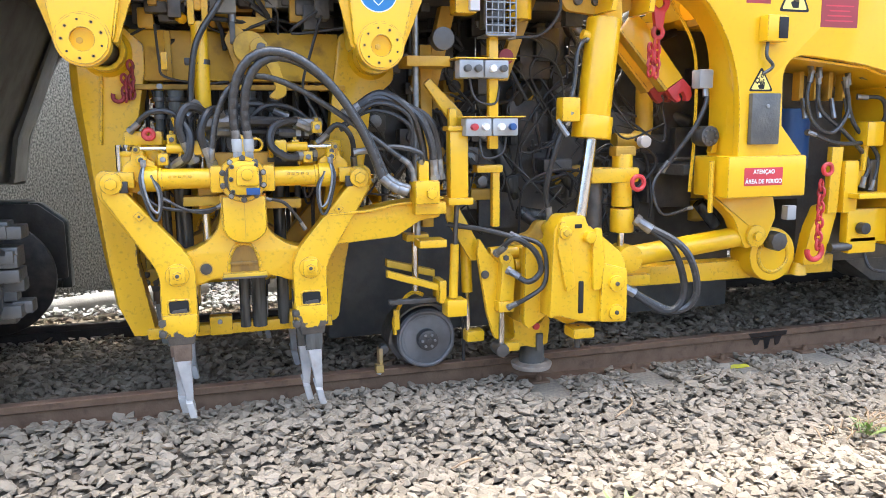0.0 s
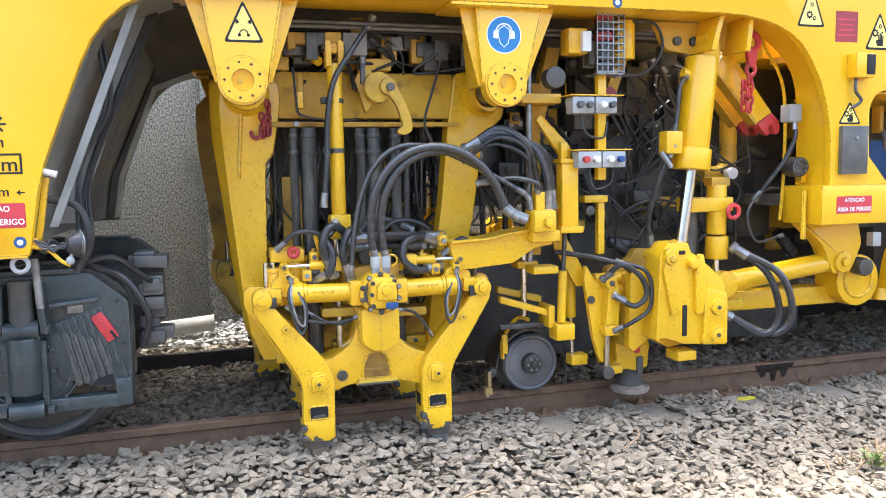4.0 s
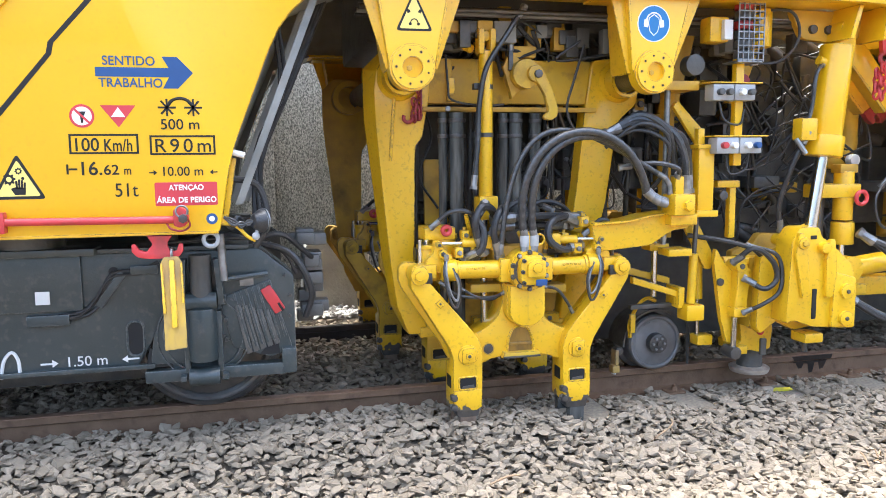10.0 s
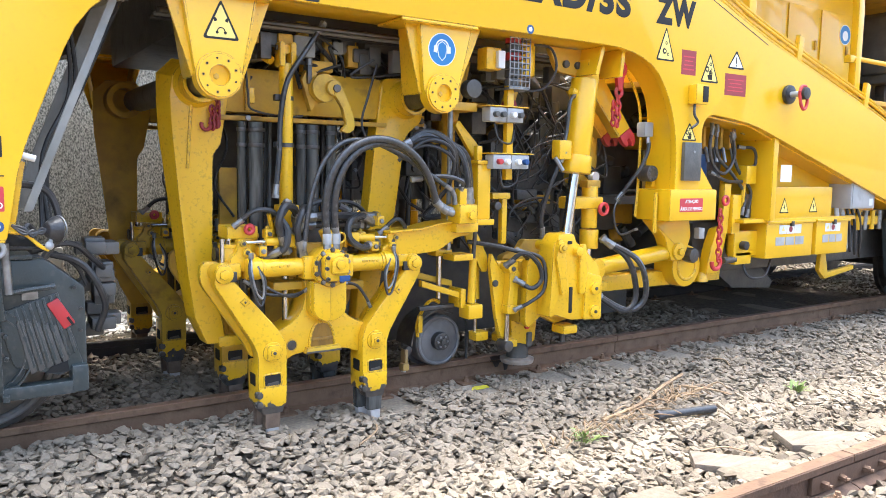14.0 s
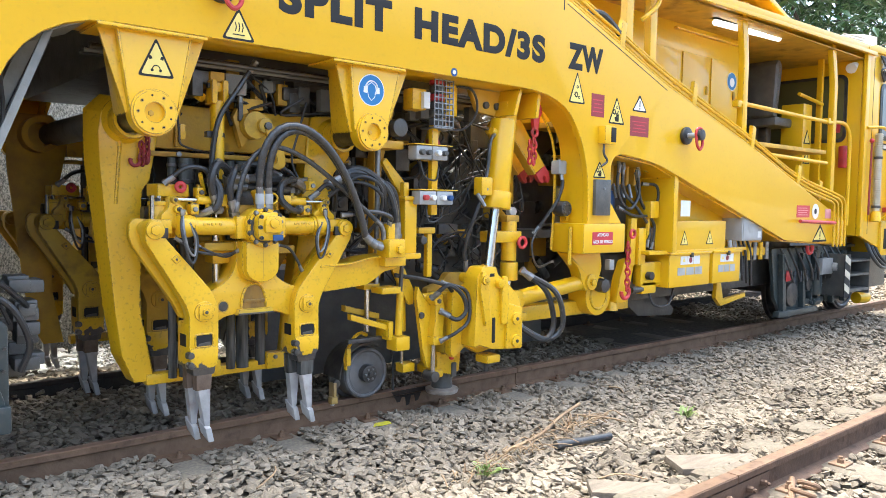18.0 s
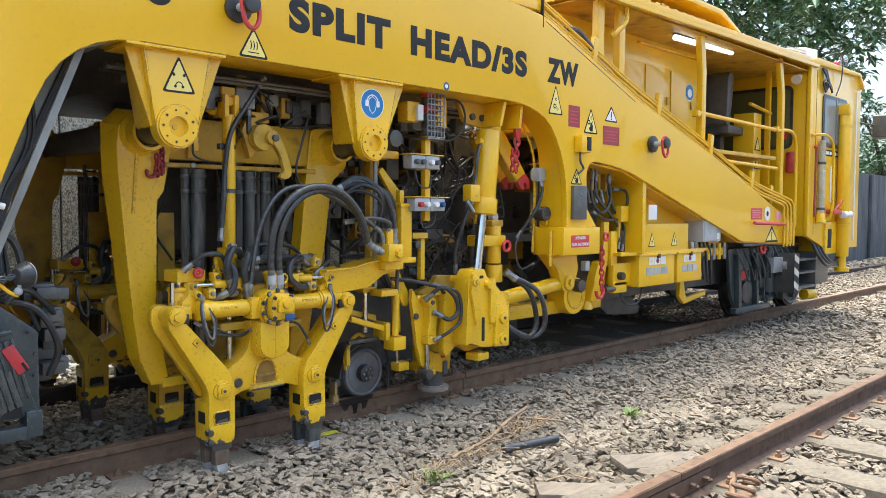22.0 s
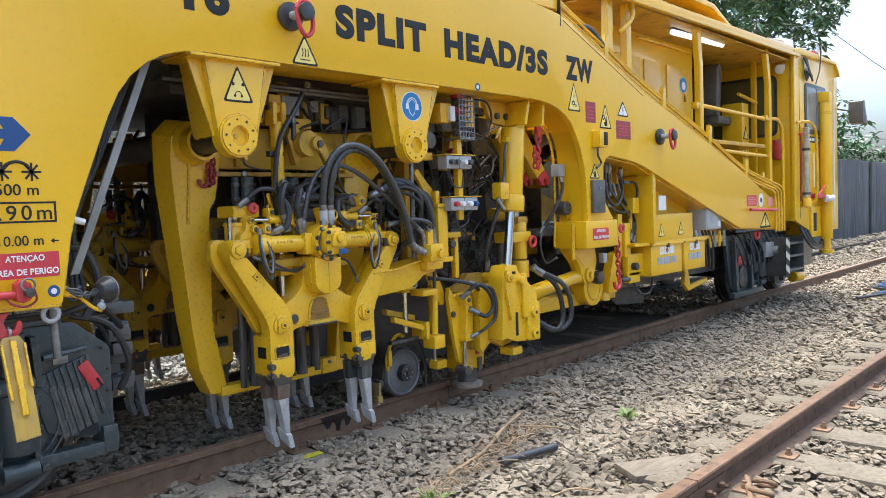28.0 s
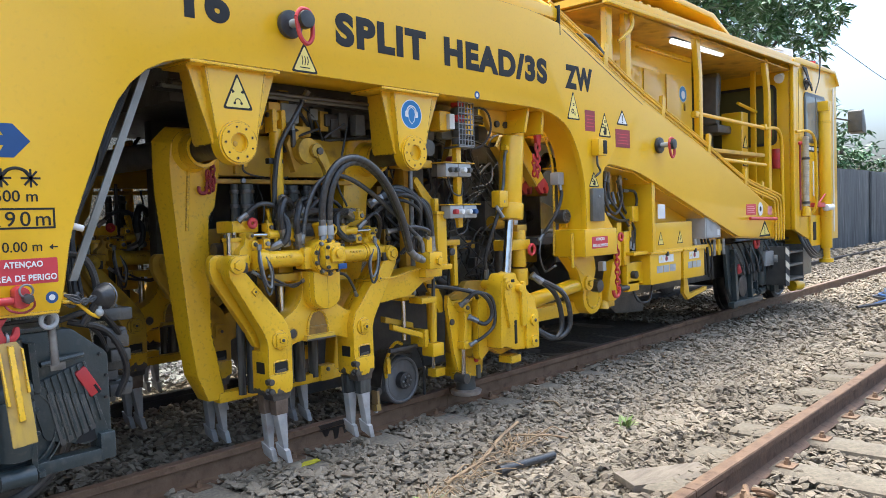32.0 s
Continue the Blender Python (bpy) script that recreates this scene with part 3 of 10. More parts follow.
def wall_back():
    w = tagged(empty("wall_north"), "tall weathered dark concrete boundary wall with streaks", "wall", kind="structure")
    rng = random.Random(4)
    for i in range(-5, 32):
        x = i * 2.5
        bm = B()
        box(bm, x + 0.006, x + 2.494, 3.12 + rng.uniform(0, 0.012), 3.34, -0.4, 2.42 + rng.uniform(-0.01, 0.01), 0.01)
        part("wall_panel", bm, WALL if x < 9 else DARKWALL, w)
        if i % 2 == 0:
            bm = B()
            box(bm, x - 0.14, x + 0.14, 3.04, 3.119, -0.4, 2.40, 0.012)
            part("wall_pier", bm, WALL if x < 9 else DARKWALL, w)
    return w


wall_back()


# ---- the tamping machine ----
SIDE = -0.63     # outer face of the frame
machine = tagged(empty("tamping_machine"), "yellow track tamping machine with bridge frame and black lettering", "rail vehicle")


def mir(y):
    return GAUGE - y


FRAME_OUT = poly_round([(-4.6, 0.955), (-1.365, 0.945), (-1.306, 1.28), (-1.01, 2.035), (2.29, 2.035), (2.575, 1.60), (2.575, 0.93), (2.83, 0.93), (2.83, 1.675), (3.40, 1.62),
                        (5.634, 0.963), (6.99, 0.895), (6.99, 1.15), (4.842, 1.85), (3.53, 2.228), (2.92, 2.45), (2.30, 2.68), (1.9, 2.72), (-0.2, 2.72), (-1.9, 3.0), (-4.6, 3.05)],
                       [0, 0.02, 0.1, 0.34, 0.42, 0.42, 0.02, 0.02, 0.16, 0.2, 0.05, 0.02, 0.03, 0.2, 0.1, 0.1, 0.06, 0.1, 0.2, 0.2, 0], 6)


def side_frames():
    part("side_frame", prism(B(), FRAME_OUT, SIDE, SIDE + 0.05, 0.008), YELLOW, machine)
    # grey instead of yellow puts the far frame's shade into its colour
    part("side_frame", prism(B(), FRAME_OUT, mir(SIDE), mir(SIDE) - 0.05, 0.008), DULLGREY, machine, "inner side of the far frame, its shade put in as dull grey")
    # underside flange that follows the opening
    for ys in (1, -1):
        a = SIDE + 0.045 if ys > 0 else mir(SIDE) - 0.045
        bm = B()
        k = [(-1.36, 0.975), (-1.31, 1.28), (-1.05, 1.92), (-0.78, 2.028)]
        prism(bm, strip(k, 0.012), a, a + ys * 0.34, 0)
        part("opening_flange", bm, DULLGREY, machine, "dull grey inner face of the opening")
        bm = B()
        prism(bm, [(-0.78, 2.036), (2.1, 2.036), (2.1, 2.054), (-0.78, 2.054)], a, a + ys * 0.26, 0.003)
        part("lower_flange", bm, YELLOW, machine)
        bm = B()
        k = spline2([(2.1, 2.037), (2.35, 1.96), (2.53, 1.78), (2.577, 1.5), (2.577, 0.95)], 5)
        prism(bm, strip(k, 0.014), a, a + ys * 0.22, 0)
        part("arch_flange", bm, YELLOW, machine)
        bm = B()
        k = [(2.845, 1.67), (3.40, 1.615), (5.634, 0.965), (6.99, 0.90)]
        prism(bm, strip(k, -0.014), a, a + ys * 0.55, 0)
        part("sloping_flange", bm, YELLOW, machine)
    # closing plates
    bm = B()
    box(bm, -4.6, 2.1, SIDE + 0.06, mir(SIDE) - 0.06, 2.62, 2.66)
    part("deck_plate", bm, YELLOW_GRIME_SHADE, machine)
    bm = B()
    box(bm, -4.6, -1.45, SIDE + 0.06, mir(SIDE) - 0.06, 1.0, 1.04)
    part("floor_plate", bm, BLACK, machine)
    bm = B()
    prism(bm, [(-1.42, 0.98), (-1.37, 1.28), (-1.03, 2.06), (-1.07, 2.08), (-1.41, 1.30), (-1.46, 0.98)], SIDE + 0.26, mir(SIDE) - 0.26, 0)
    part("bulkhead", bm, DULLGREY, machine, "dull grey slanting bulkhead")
    for x0, x1, y0, y1 in ((0.0, 0.035, 0.07, 0.085), (-0.03, 0.06, 0.34, 0.355)):
        bm = B()
        prism(bm, [(-1.30 + x0, 1.06), (-0.93 + x0, 2.0), (-0.93 + x1, 2.0), (-1.30 + x1, 1.06)], SIDE + y0, SIDE + y1, 0.003)
        part("cable_tray", bm, DULLGREY, machine, "dull grey slanting cable tray")
    for k in range(3):
        hose("duct_cable", [(-1.20 + 0.012 * k, SIDE + 0.32, 0.98), (-1.20 + 0.014 * k, SIDE + 0.33, 1.20 + 0.03 * k), (-1.06 + 0.012 * k, SIDE + 0.33, 1.58), (-0.88 + 0.012 * k, SIDE + 0.34, 2.0)], 0.010, RUBBER, machine, 4, False)
    # panel seams on the side
    bm = B()
    prism(bm, [(-2.30, 1.30), (-1.985, 1.685), (-1.975, 1.73), (-1.62, 2.13), (-1.635, 2.145), (-1.995, 1.735), (-2.005, 1.69), (-2.315, 1.315)], SIDE - 0.0015, SIDE + 0.01, 0)
    part("panel_seam", bm, INK, machine)
    for o in (0.0, 0.09):
        bm = B()
        prism(bm, [(-2.5 + o, 1.62), (-2.16 + o, 2.02), (-2.13 + o, 1.995), (-2.47 + o, 1.595)], SIDE - 0.018, SIDE + 0.01, 0.005)
        part("ridge", bm, YELLOW, machine)


def loft(bm, front, back, y0, y1):
    """A solid between two outlines of equal count, in x and z."""
    u = [bm.verts.new((x, y0, z)) for x, z in front]
    v = [bm.verts.new((x, y1, z)) for x, z in back]
    bm.faces.new(u)
    bm.faces.new(v[::-1])
    for i in range(len(u)):
        bm.faces.new((u[i - 1], v[i - 1], v[i], u[i]))
    bev(bm, list(bm.edges), 0.005)
    return bm


def annulus(bm, x, z, y0, y1, r0, r1, n=40):
    k = [[bm.verts.new((x + r * math.cos(2 * math.pi * i / n), y, z + r * math.sin(2 * math.pi * i / n))) for i in range(n)] for r, y in ((r0, y0), (r1, y0), (r1, y1), (r0, y1))]
    for j in range(4):
        for i in range(n):
            bm.faces.new((k[j][i], k[j][(i + 1) % n], k[(j + 1) % 4][(i + 1) % n], k[(j + 1) % 4][i]))
    return bm


FAR_LEG = 0.42     # the far leg stands this much nearer to the middle


def leg(side):
    """The bridge legs with their pivot tubes and hanging brackets; side 1 is the near one."""
    m = (lambda y: y) if side > 0 else mir
    n = (lambda y: y + 0.09) if side > 0 else (lambda y: mir(y + 0.09) - FAR_LEG)
    dx = 0.012 if side > 0 else -0.088
    front = [(-0.615, 1.60), (-0.60, 1.70), (-0.52, 1.775), (-0.40, 1.775), (-0.325, 1.70), (-0.325, 1.58), (-0.367, 1.363), (-0.404, 1.32), (-0.408, 1.28), (-0.422, 0.688), (-0.344, 0.318), (-0.452, 0.320), (-0.512, 0.47), (-0.545, 0.72), (-0.580, 1.10), (-0.608, 1.45)]
    back = [(-0.660, 1.58), (-0.660, 1.72), (-0.58, 1.80), (-0.40, 1.80), (-0.31, 1.71), (-0.31, 1.58), (-0.355, 1.363), (-0.395, 1.32), (-0.40, 1.28), (-0.415, 0.688), (-0.340, 0.325), (-0.462, 0.325), (-0.535, 0.47), (-0.575, 0.72), (-0.615, 1.10), (-0.656, 1.45)]
    front, back = ([(x + dx, z) for x, z in k] for k in (front, back))
    # far legs take the browner yellow, their shade put into the colour
    part("bridge_leg", loft(B(), front, back, n(-0.21), n(-0.11)), YELLOW_WORN if side > 0 else YELLOW_GRIME_SHADE, machine, "heavy yellow box-section leg")
    bm = B()
    rod(bm, (-0.525, n(-0.213), 1.245), (-0.50, n(-0.213), 1.58), 0.009, seg=8)
    part("weld_bead", bm, YELLOW_WORN, machine)
    rp = poly_round([(0.60, 1.78), (0.86, 1.80), (0.88, 1.55), (0.76, 1.45), (0.69, 1.0), (0.60, 0.64), (0.555, 0.32), (0.42, 0.32), (0.47, 0.75), (0.52, 1.1), (0.56, 1.5)], 0.04)
    part("bridge_leg", prism(B(), rp, n(-0.21), n(-0.11), 0.012), YELLOW_WORN if side > 0 else YELLOW_GRIME_SHADE, machine, "heavy yellow box-section leg")
    for x, xf in ((-0.486, -0.500), (0.744, 0.708)):
        yy = -0.595
        x += dx
        bm = annulus(B(), x, 1.665, n(-0.325), n(-0.20), 0.076, 0.094)
        part("pivot_tube", bm, YELLOW_WORN, machine)
        part("tube_collar", rod(B(), (x, n(-0.205), 1.665), (x, n(-0.24), 1.665), 0.118, 0.094, 36), YELLOW_WORN, machine)
        part("pivot_tube", annulus(B(), x, 1.665, n(-0.12), n(0.02), 0.076, 0.11), YELLOW_GRIME_SHADE, machine)
        bm = B()
        rod(bm, (xf, m(-0.56), 1.665), (x, n(-0.20), 1.665), 0.062, seg=28)
        part("pivot_shaft", bm, STEELDARK, machine, "greased dark steel pivot shaft")
        x, z0 = xf, 1.665
        fl = part("flange", annulus(B(), x, z0, m(yy - 0.022), m(yy + 0.03), 0.046, 0.097), YELLOW, machine, "round bolted yellow pivot flange")
        part("flange_collar", annulus(B(), x, z0, m(yy - 0.012), m(yy + 0.06), 0.05, 0.106), YELLOW, fl)
        part("flange_bore", disc(B(), x, z0, m(yy + 0.012), m(yy + 0.03), 0.05, 24, 0), YELLOW_WORN, fl)
        part("bore_bolt", disc(B(), x - 0.012, z0 - 0.004, m(yy - 0.004), m(yy + 0.014), 0.014, 6, 0.002), YELLOW_GRIME_SHADE, fl)
        for k in range(9):
            a = radians(100 + 40 * k)
            q = (x + 0.076 * math.cos(a), z0 + 0.076 * math.sin(a))
            if k % 3:
                part("flange_bolt", annulus(B(), *q, m(yy - 0.0245), m(yy - 0.02), 0.0055, 0.0085, 12), YELLOW_GRIME_SHADE, fl)
            part("bolt_socket", disc(B(), *q, m(yy - 0.0235), m(yy - 0.02), 0.005, 8, 0), INK, fl)
    # hanging brackets
    for x0, xa, xb, x1 in ((-0.739, -0.614, -0.374, -0.267), (0.445, 0.601, 0.806, 0.905)):
        f0, f1 = (x0 + 0.09, x1 - 0.06) if x0 < 0 else (x0 + 0.13, x1 - 0.01)
        xm = (xa + xb) / 2
        plate = poly_round([(f0, 2.034), (f1, 2.034), (xm + 0.10, 1.66), (xm + 0.06, 1.57), (xm - 0.06, 1.57), (xm - 0.11, 1.66)], [0, 0, 0.08, 0.05, 0.05, 0.08])
        part("pivot_bracket", prism(B(), plate, m(-0.595), m(-0.56), 0.006), YELLOW, machine)
        for a, b in ((f0, xm - 0.10), (f1, xm + 0.10)):
            s = -1 if a < xm else 1
            part("bracket_gusset", prism(B(), [(a, 2.034), (a + s * 0.012, 2.034), (b + s * 0.012, 1.68), (b, 1.66)], m(-0.595), m(-0.36), 0.003), YELLOW_WORN, machine)
            part("bracket_wing", prism(B(), [(a, 2.034), (a + s * 0.085, 2.034), (b + s * 0.02, 1.66), (b, 1.66)], m(-0.56), m(-0.545), 0.003), YELLOW_WORN, machine)
        part("bracket_cap", box(B(), x0 - 0.01, x1 + 0.01, m(-0.63), m(-0.36), 2.018, 2.034, 0.004), YELLOW_WORN, machine)
    # cross frame between the legs
    part("cross_frame", box(B(), -0.40, 0.60, n(-0.19), n(-0.11), 1.54, 1.775, 0.01), YELLOW_DUSTY, machine)
    part("frame_rib", box(B(), -0.22, -0.19, n(-0.215), n(-0.19), 1.55, 1.77, 0.005), YELLOW_DUSTY, machine)
    part("cross_beam", box(B(), -0.40, 0.62, n(-0.23), n(-0.17), 1.497, 1.522, 0.005), YELLOW_GRIME_SHADE, machine)
    part("foot_bar", box(B(), -0.38, 0.52, n(-0.22), n(-0.15), 0.297, 0.355, 0.010), YELLOW_WORN, machine)
    for x in (-0.03, 0.36):
        part("foot_block", box(B(), x - 0.06, x + 0.05, n(-0.24), n(-0.17), 0.30, 0.395, 0.008), YELLOW_WORN, machine)
        part("block_bolt", disc(B(), x - 0.01, 0.37, n(-0.255), n(-0.24), 0.012, 10, 0.002), ZINC, machine)
    for x, y, r in ((-0.255, -0.25, 0.022), (-0.178, -0.25, 0.040), (0.085, -0.22, 0.026), (0.155, -0.22, 0.036), (0.275, -0.20, 0.030)):
        col = part("guide_column", rod(B(), (x, n(y), 0.33), (x, n(y), 1.49), r, seg=22), OILY, machine, "oily black guide column")
        for z in (1.44, 1.36):
            part("column_clamp", rod(B(), (x, n(y), z), (x, n(y), z + 0.02), r * 1.18, seg=18, w=0.003), STEELDARK, col)
    part("inner_panel", box(B(), -0.30, -0.20, n(0.0), n(0.03), 0.86, 1.25, 0.006), YELLOW_GRIME_SHADE, machine)
    for k, (x, z0) in enumerate(((-0.34, 0.7), (-0.02, 0.8), (0.02, 0.62), (0.21, 0.75), (0.34, 0.66), (0.40, 0.9), (0.47, 0.7))):
        part("riser_pipe", rod(B(), (x, n(0.05 + 0.03 * (k % 3)), z0), (x + 0.01, n(0.04 + 0.03 * (k % 3)), 1.56), 0.011 + 0.006 * (k % 2), seg=10), (STEELDARK, RUBBER, DULLGREY)[k % 3], machine)
    for k in range(5):
        x = -0.30 + 0.17 * k
        hose("lead", [(x, n(-0.03), 1.52), (x + 0.03, n(-0.05), 1.36), (x - 0.04 + 0.02 * k, n(-0.05), 1.16), (x + 0.07, n(-0.03), 0.98)], 0.007, RUBBER if k % 2 else GREYHOSE, machine, 6, False)


side_frames()
leg(1)
leg(-1)


# ---- tamping units: they rise and sink on their columns ----
def arm_outline(s):
    """Outline of a squeezing arm; s -1 leans to the rear, 1 to the front."""
    base = [(-0.497, 1.07), (-0.497, 1.15), (-0.472, 1.176), (-0.432, 1.178), (-0.408, 1.152), (-0.406, 1.095), (-0.185, 0.835), (-0.148, 0.782), (-0.131, 0.725), (-0.133, 0.49), (-0.287, 0.49), (-0.285, 0.70), (-0.305, 0.757)]
    if s > 0:
        base = [(0.168 - x, z) for x, z in base][::-1]
    return poly_round(base, 0.016, 3)


def back_outline(s):
    """The rear plate of an arm, which shows beside its top."""
    base = [(-0.535, 1.09), (-0.532, 1.155), (-0.505, 1.18), (-0.44, 1.175), (-0.42, 1.10), (-0.20, 0.83), (-0.16, 0.74), (-0.20, 0.66), (-0.28, 0.67), (-0.32, 0.75), (-0.52, 1.05)]
    if s > 0:
        base = [(0.168 - x, z) for x, z in base][::-1]
    return poly_round(base, 0.014, 3)


def tamping_unit(side):
    m = (lambda y: y) if side > 0 else (lambda y: y + 1.315)      # both units show the same face
    u = tagged(empty("tamping_unit"), "yellow tamping unit with squeeze arms, hydraulic cylinders and steel tines", "tamping unit", "tamping units")
    P = lambda n, bm, mat, par=u, lab="": part(n, bm, mat, par, lab)
    # the forked housing: wings that curve down to the arm pivots
    wing = spline2([(-0.012, 1.06), (-0.014, 0.95), (-0.05, 0.875), (-0.125, 0.822), (-0.235, 0.79)], 5)
    under = spline2([(-0.235, 0.645), (-0.14, 0.645), (-0.06, 0.672), (0.02, 0.678), (0.084, 0.678)], 4)
    half = [tuple(p) for p in wing] + [tuple(p) for p in under]
    body = half + [(0.168 - x, z) for x, z in half[::-1][1:]]
    hs = P("housing", prism(B(), body[::-1], m(-0.41), m(-0.25), 0.010), YELLOW_WORN)
    P("housing_hole", annulus(B(), -0.086, 0.725, m(-0.416), m(-0.40), 0.026, 0.031, 24), YELLOW_GRIME_SHADE, hs)
    P("hole_plug", disc(B(), -0.086, 0.725, m(-0.413), m(-0.40), 0.027, 20, 0.002), STEELDARK, hs)
    lip = spline2([(0.012, 0.70), (0.02, 0.77), (0.045, 0.822), (0.084, 0.835)], 4)
    lip = [tuple(p) for p in lip] + [(0.168 - p[0], p[1]) for p in lip[::-1][1:]]
    P("recess", prism(B(), lip[::-1], m(-0.4145), m(-0.40), 0.0), GREASE, hs, "grease-stained arched recess")
    P("recess_rim", sweep(B(), [(x, m(-0.414), z) for x, z in lip], 0.008, 8), YELLOW_WORN, hs)
    P("recess_step", box(B(), 0.022, 0.146, m(-0.424), m(-0.41), 0.735, 0.752, 0.004), GREASE, hs)
    P("ledge", prism(B(), [(-0.02, 0.676), (0.188, 0.676), (0.178, 0.705), (-0.01, 0.705)], m(-0.445), m(-0.40), 0.006), YELLOW_DUSTY, hs)
    P("ledge_edge", box(B(), -0.014, 0.182, m(-0.450), m(-0.44), 0.676, 0.686, 0.002), STEELDARK, hs)
    # bulging shield with a parting line, and the eccentric drive above it
    shield = [(-0.002, 1.06), (0.188, 1.06)] + [(0.093 + 0.095 * math.cos(radians(a)), 0.925 + 0.078 * math.sin(radians(a))) for a in range(0, -181, -12)]
    sh = P("shield", prism(B(), shield, m(-0.505), m(-0.40), 0.018), YELLOW_WORN)
    P("shield_rim", prism(B(), [(0.093 + (x - 0.093) * 1.045, 0.96 + (z - 0.96) * 1.035) for x, z in shield], m(-0.47), m(-0.40), 0.006), YELLOW_WORN, sh)
    P("parting_line", box(B(), 0.0915, 0.0945, m(-0.5062), m(-0.50), 0.865, 1.05, 0), YELLOW_GRIME_SHADE, sh)
    hb = P("eccentric_drive", disc(B(), 0.093, 1.136, m(-0.515), m(-0.40), 0.103, 40, 0.010), YELLOW_WORN)
    P("drive_collar", annulus(B(), 0.093, 1.136, m(-0.528), m(-0.50), 0.082, 0.099), YELLOW_WORN, hb)
    P("drive_bore", disc(B(), 0.093, 1.136, m(-0.5205), m(-0.51), 0.083, 32, 0), YELLOW_GRIME_SHADE, hb)
    # black ring paints the shade of a gap that is not cut
    P("drive_shadow_ring", annulus(B(), 0.093, 1.136, m(-0.5235), m(-0.515), 0.066, 0.080), BLACK, hb, "black ring for the shade in the gap round the motor flange")
    P("drive_casting", prism(B(), poly_round([(0.030, 1.09), (0.030, 1.185), (0.055, 1.215), (0.145, 1.215), (0.160, 1.19), (0.160, 1.09), (0.135, 1.068), (0.055, 1.068)], 0.016), m(-0.572), m(-0.515), 0.012), YELLOW_WORN, hb)
    P("drive_cover", prism(B(), poly_round([(0.062, 1.108), (0.062, 1.178), (0.085, 1.198), (0.150, 1.196), (0.158, 1.165), (0.158, 1.108)], 0.012), m(-0.592), m(-0.565), 0.010), YELLOW_WORN, hb)
    P("cover_boss", disc(B(), 0.108, 1.158, m(-0.606), m(-0.588), 0.026, 18, 0.004), YELLOW_WORN, hb)
    P("drive_neck", prism(B(), poly_round([(0.082, 1.19), (0.080, 1.27), (0.055, 1.32), (0.085, 1.335), (0.135, 1.31), (0.145, 1.20)], 0.012), m(-0.505), m(-0.42), 0.010), YELLOW_WORN, hb)
    P("neck_ear", ring(B(), (0.158, m(-0.485), 1.285), 0.026, 0.006, seg=18, arc=260, start=-130), YELLOW_WORN, hb)
    for x in (-0.018, 0.204):
        P("drive_shoulder", box(B(), x - 0.03, x + 0.03, m(-0.49), m(-0.40), 1.075, 1.195, 0.014), YELLOW_WORN, hb)
    for k in range(10):
        a = radians(18 + 36 * k)
        q = (0.093 + 0.091 * math.cos(a), 1.136 + 0.091 * math.sin(a))
        P("drive_bolt", disc(B(), *q, m(-0.543), m(-0.525), 0.0105, 6, 0.002), STEELDARK if k % 3 else ZINC, hb)
        P("bolt_washer", disc(B(), *q, m(-0.5305), m(-0.525), 0.0135, 14, 0.001), STEELDARK, hb)
    for x, z in ((0.046, 1.192), (0.148, 1.198), (0.046, 1.084), (0.146, 1.084), (0.040, 1.138)):
        P("casting_bolt", disc(B(), x, z, m(-0.586), m(-0.57), 0.011, 6, 0.002), STEELDARK, hb)
        P("bolt_hole", disc(B(), x, z, m(-0.5868), m(-0.584), 0.005, 8, 0), INK, hb)
    P("name_tag", box(B(), 0.102, 0.160, m(-0.596), m(-0.590), 1.070, 1.100, 0.001), BLUE, hb, "small blue tag")
    for x, r in ((0.075, 0.021), (0.125, 0.021)):
        P("hose_nipple", rod(B(), (x, m(-0.50), 1.19), (x, m(-0.50), 1.262), r, seg=6, w=0.003), ZINC, hb)
        P("nipple_sleeve", rod(B(), (x, m(-0.50), 1.255), (x, m(-0.50), 1.31), r * 1.12, seg=14, w=0.003), GREYBOX, hb)
    P("tank_block", box(B(), -0.06, 0.24, m(-0.40), m(-0.24), 1.16, 1.25, 0.012), YELLOW_GRIME_SHADE)
    P("bearing_cap", disc(B(), 0.10, 1.30, m(-0.32), m(-0.12), 0.07, 20), STEELDARK)
    P("cross_tube", rod(B(), (-0.42, m(-0.20), 1.20), (0.58, m(-0.20), 1.20), 0.035, seg=14), STEELDARK)
    for row, yo in ((0, 0.0), (1, 0.60 if side > 0 else 0.95)):          # outer arms, and inner arms beyond the rail
        q = lambda y, yo=yo: m(y + yo)
        # far arms are toned down with a browner yellow than the near ones
        tone = YELLOW_GRIME_SHADE if row else YELLOW_WORN if side > 0 else YELLOW_DUSTY
        if row:
            P("inner_housing", prism(B(), body[::-1], q(-0.46), q(-0.28), 0.012), YELLOW_GRIME_SHADE)
        for s in (-1, 1):
            ar = P("squeeze_arm", prism(B(), arm_outline(s), q(-0.465), q(-0.385), 0.010), tone)
            X = (lambda x: x) if s < 0 else (lambda x: 0.168 - x)
            P("rear_plate", prism(B(), back_outline(s), q(-0.345), q(-0.30), 0.008), tone, ar)
            P("pivot_washer", disc(B(), X(-0.209), 0.714, q(-0.474), q(-0.46), 0.052, 28, 0.004), tone, ar)
            P("pivot_boss", prism(B(), rounded(X(-0.209) - 0.034, X(-0.209) + 0.034, 0.676, 0.752, 0.012), q(-0.486), q(-0.47), 0.004), tone, ar)
            P("pivot_nut", disc(B(), X(-0.209), 0.714, q(-0.496), q(-0.484), 0.021, 6, 0.003), tone, ar)
            P("pivot_pin", disc(B(), X(-0.209), 0.714, q(-0.500), q(-0.494), 0.009, 10, 0.001), STEELDARK, ar)
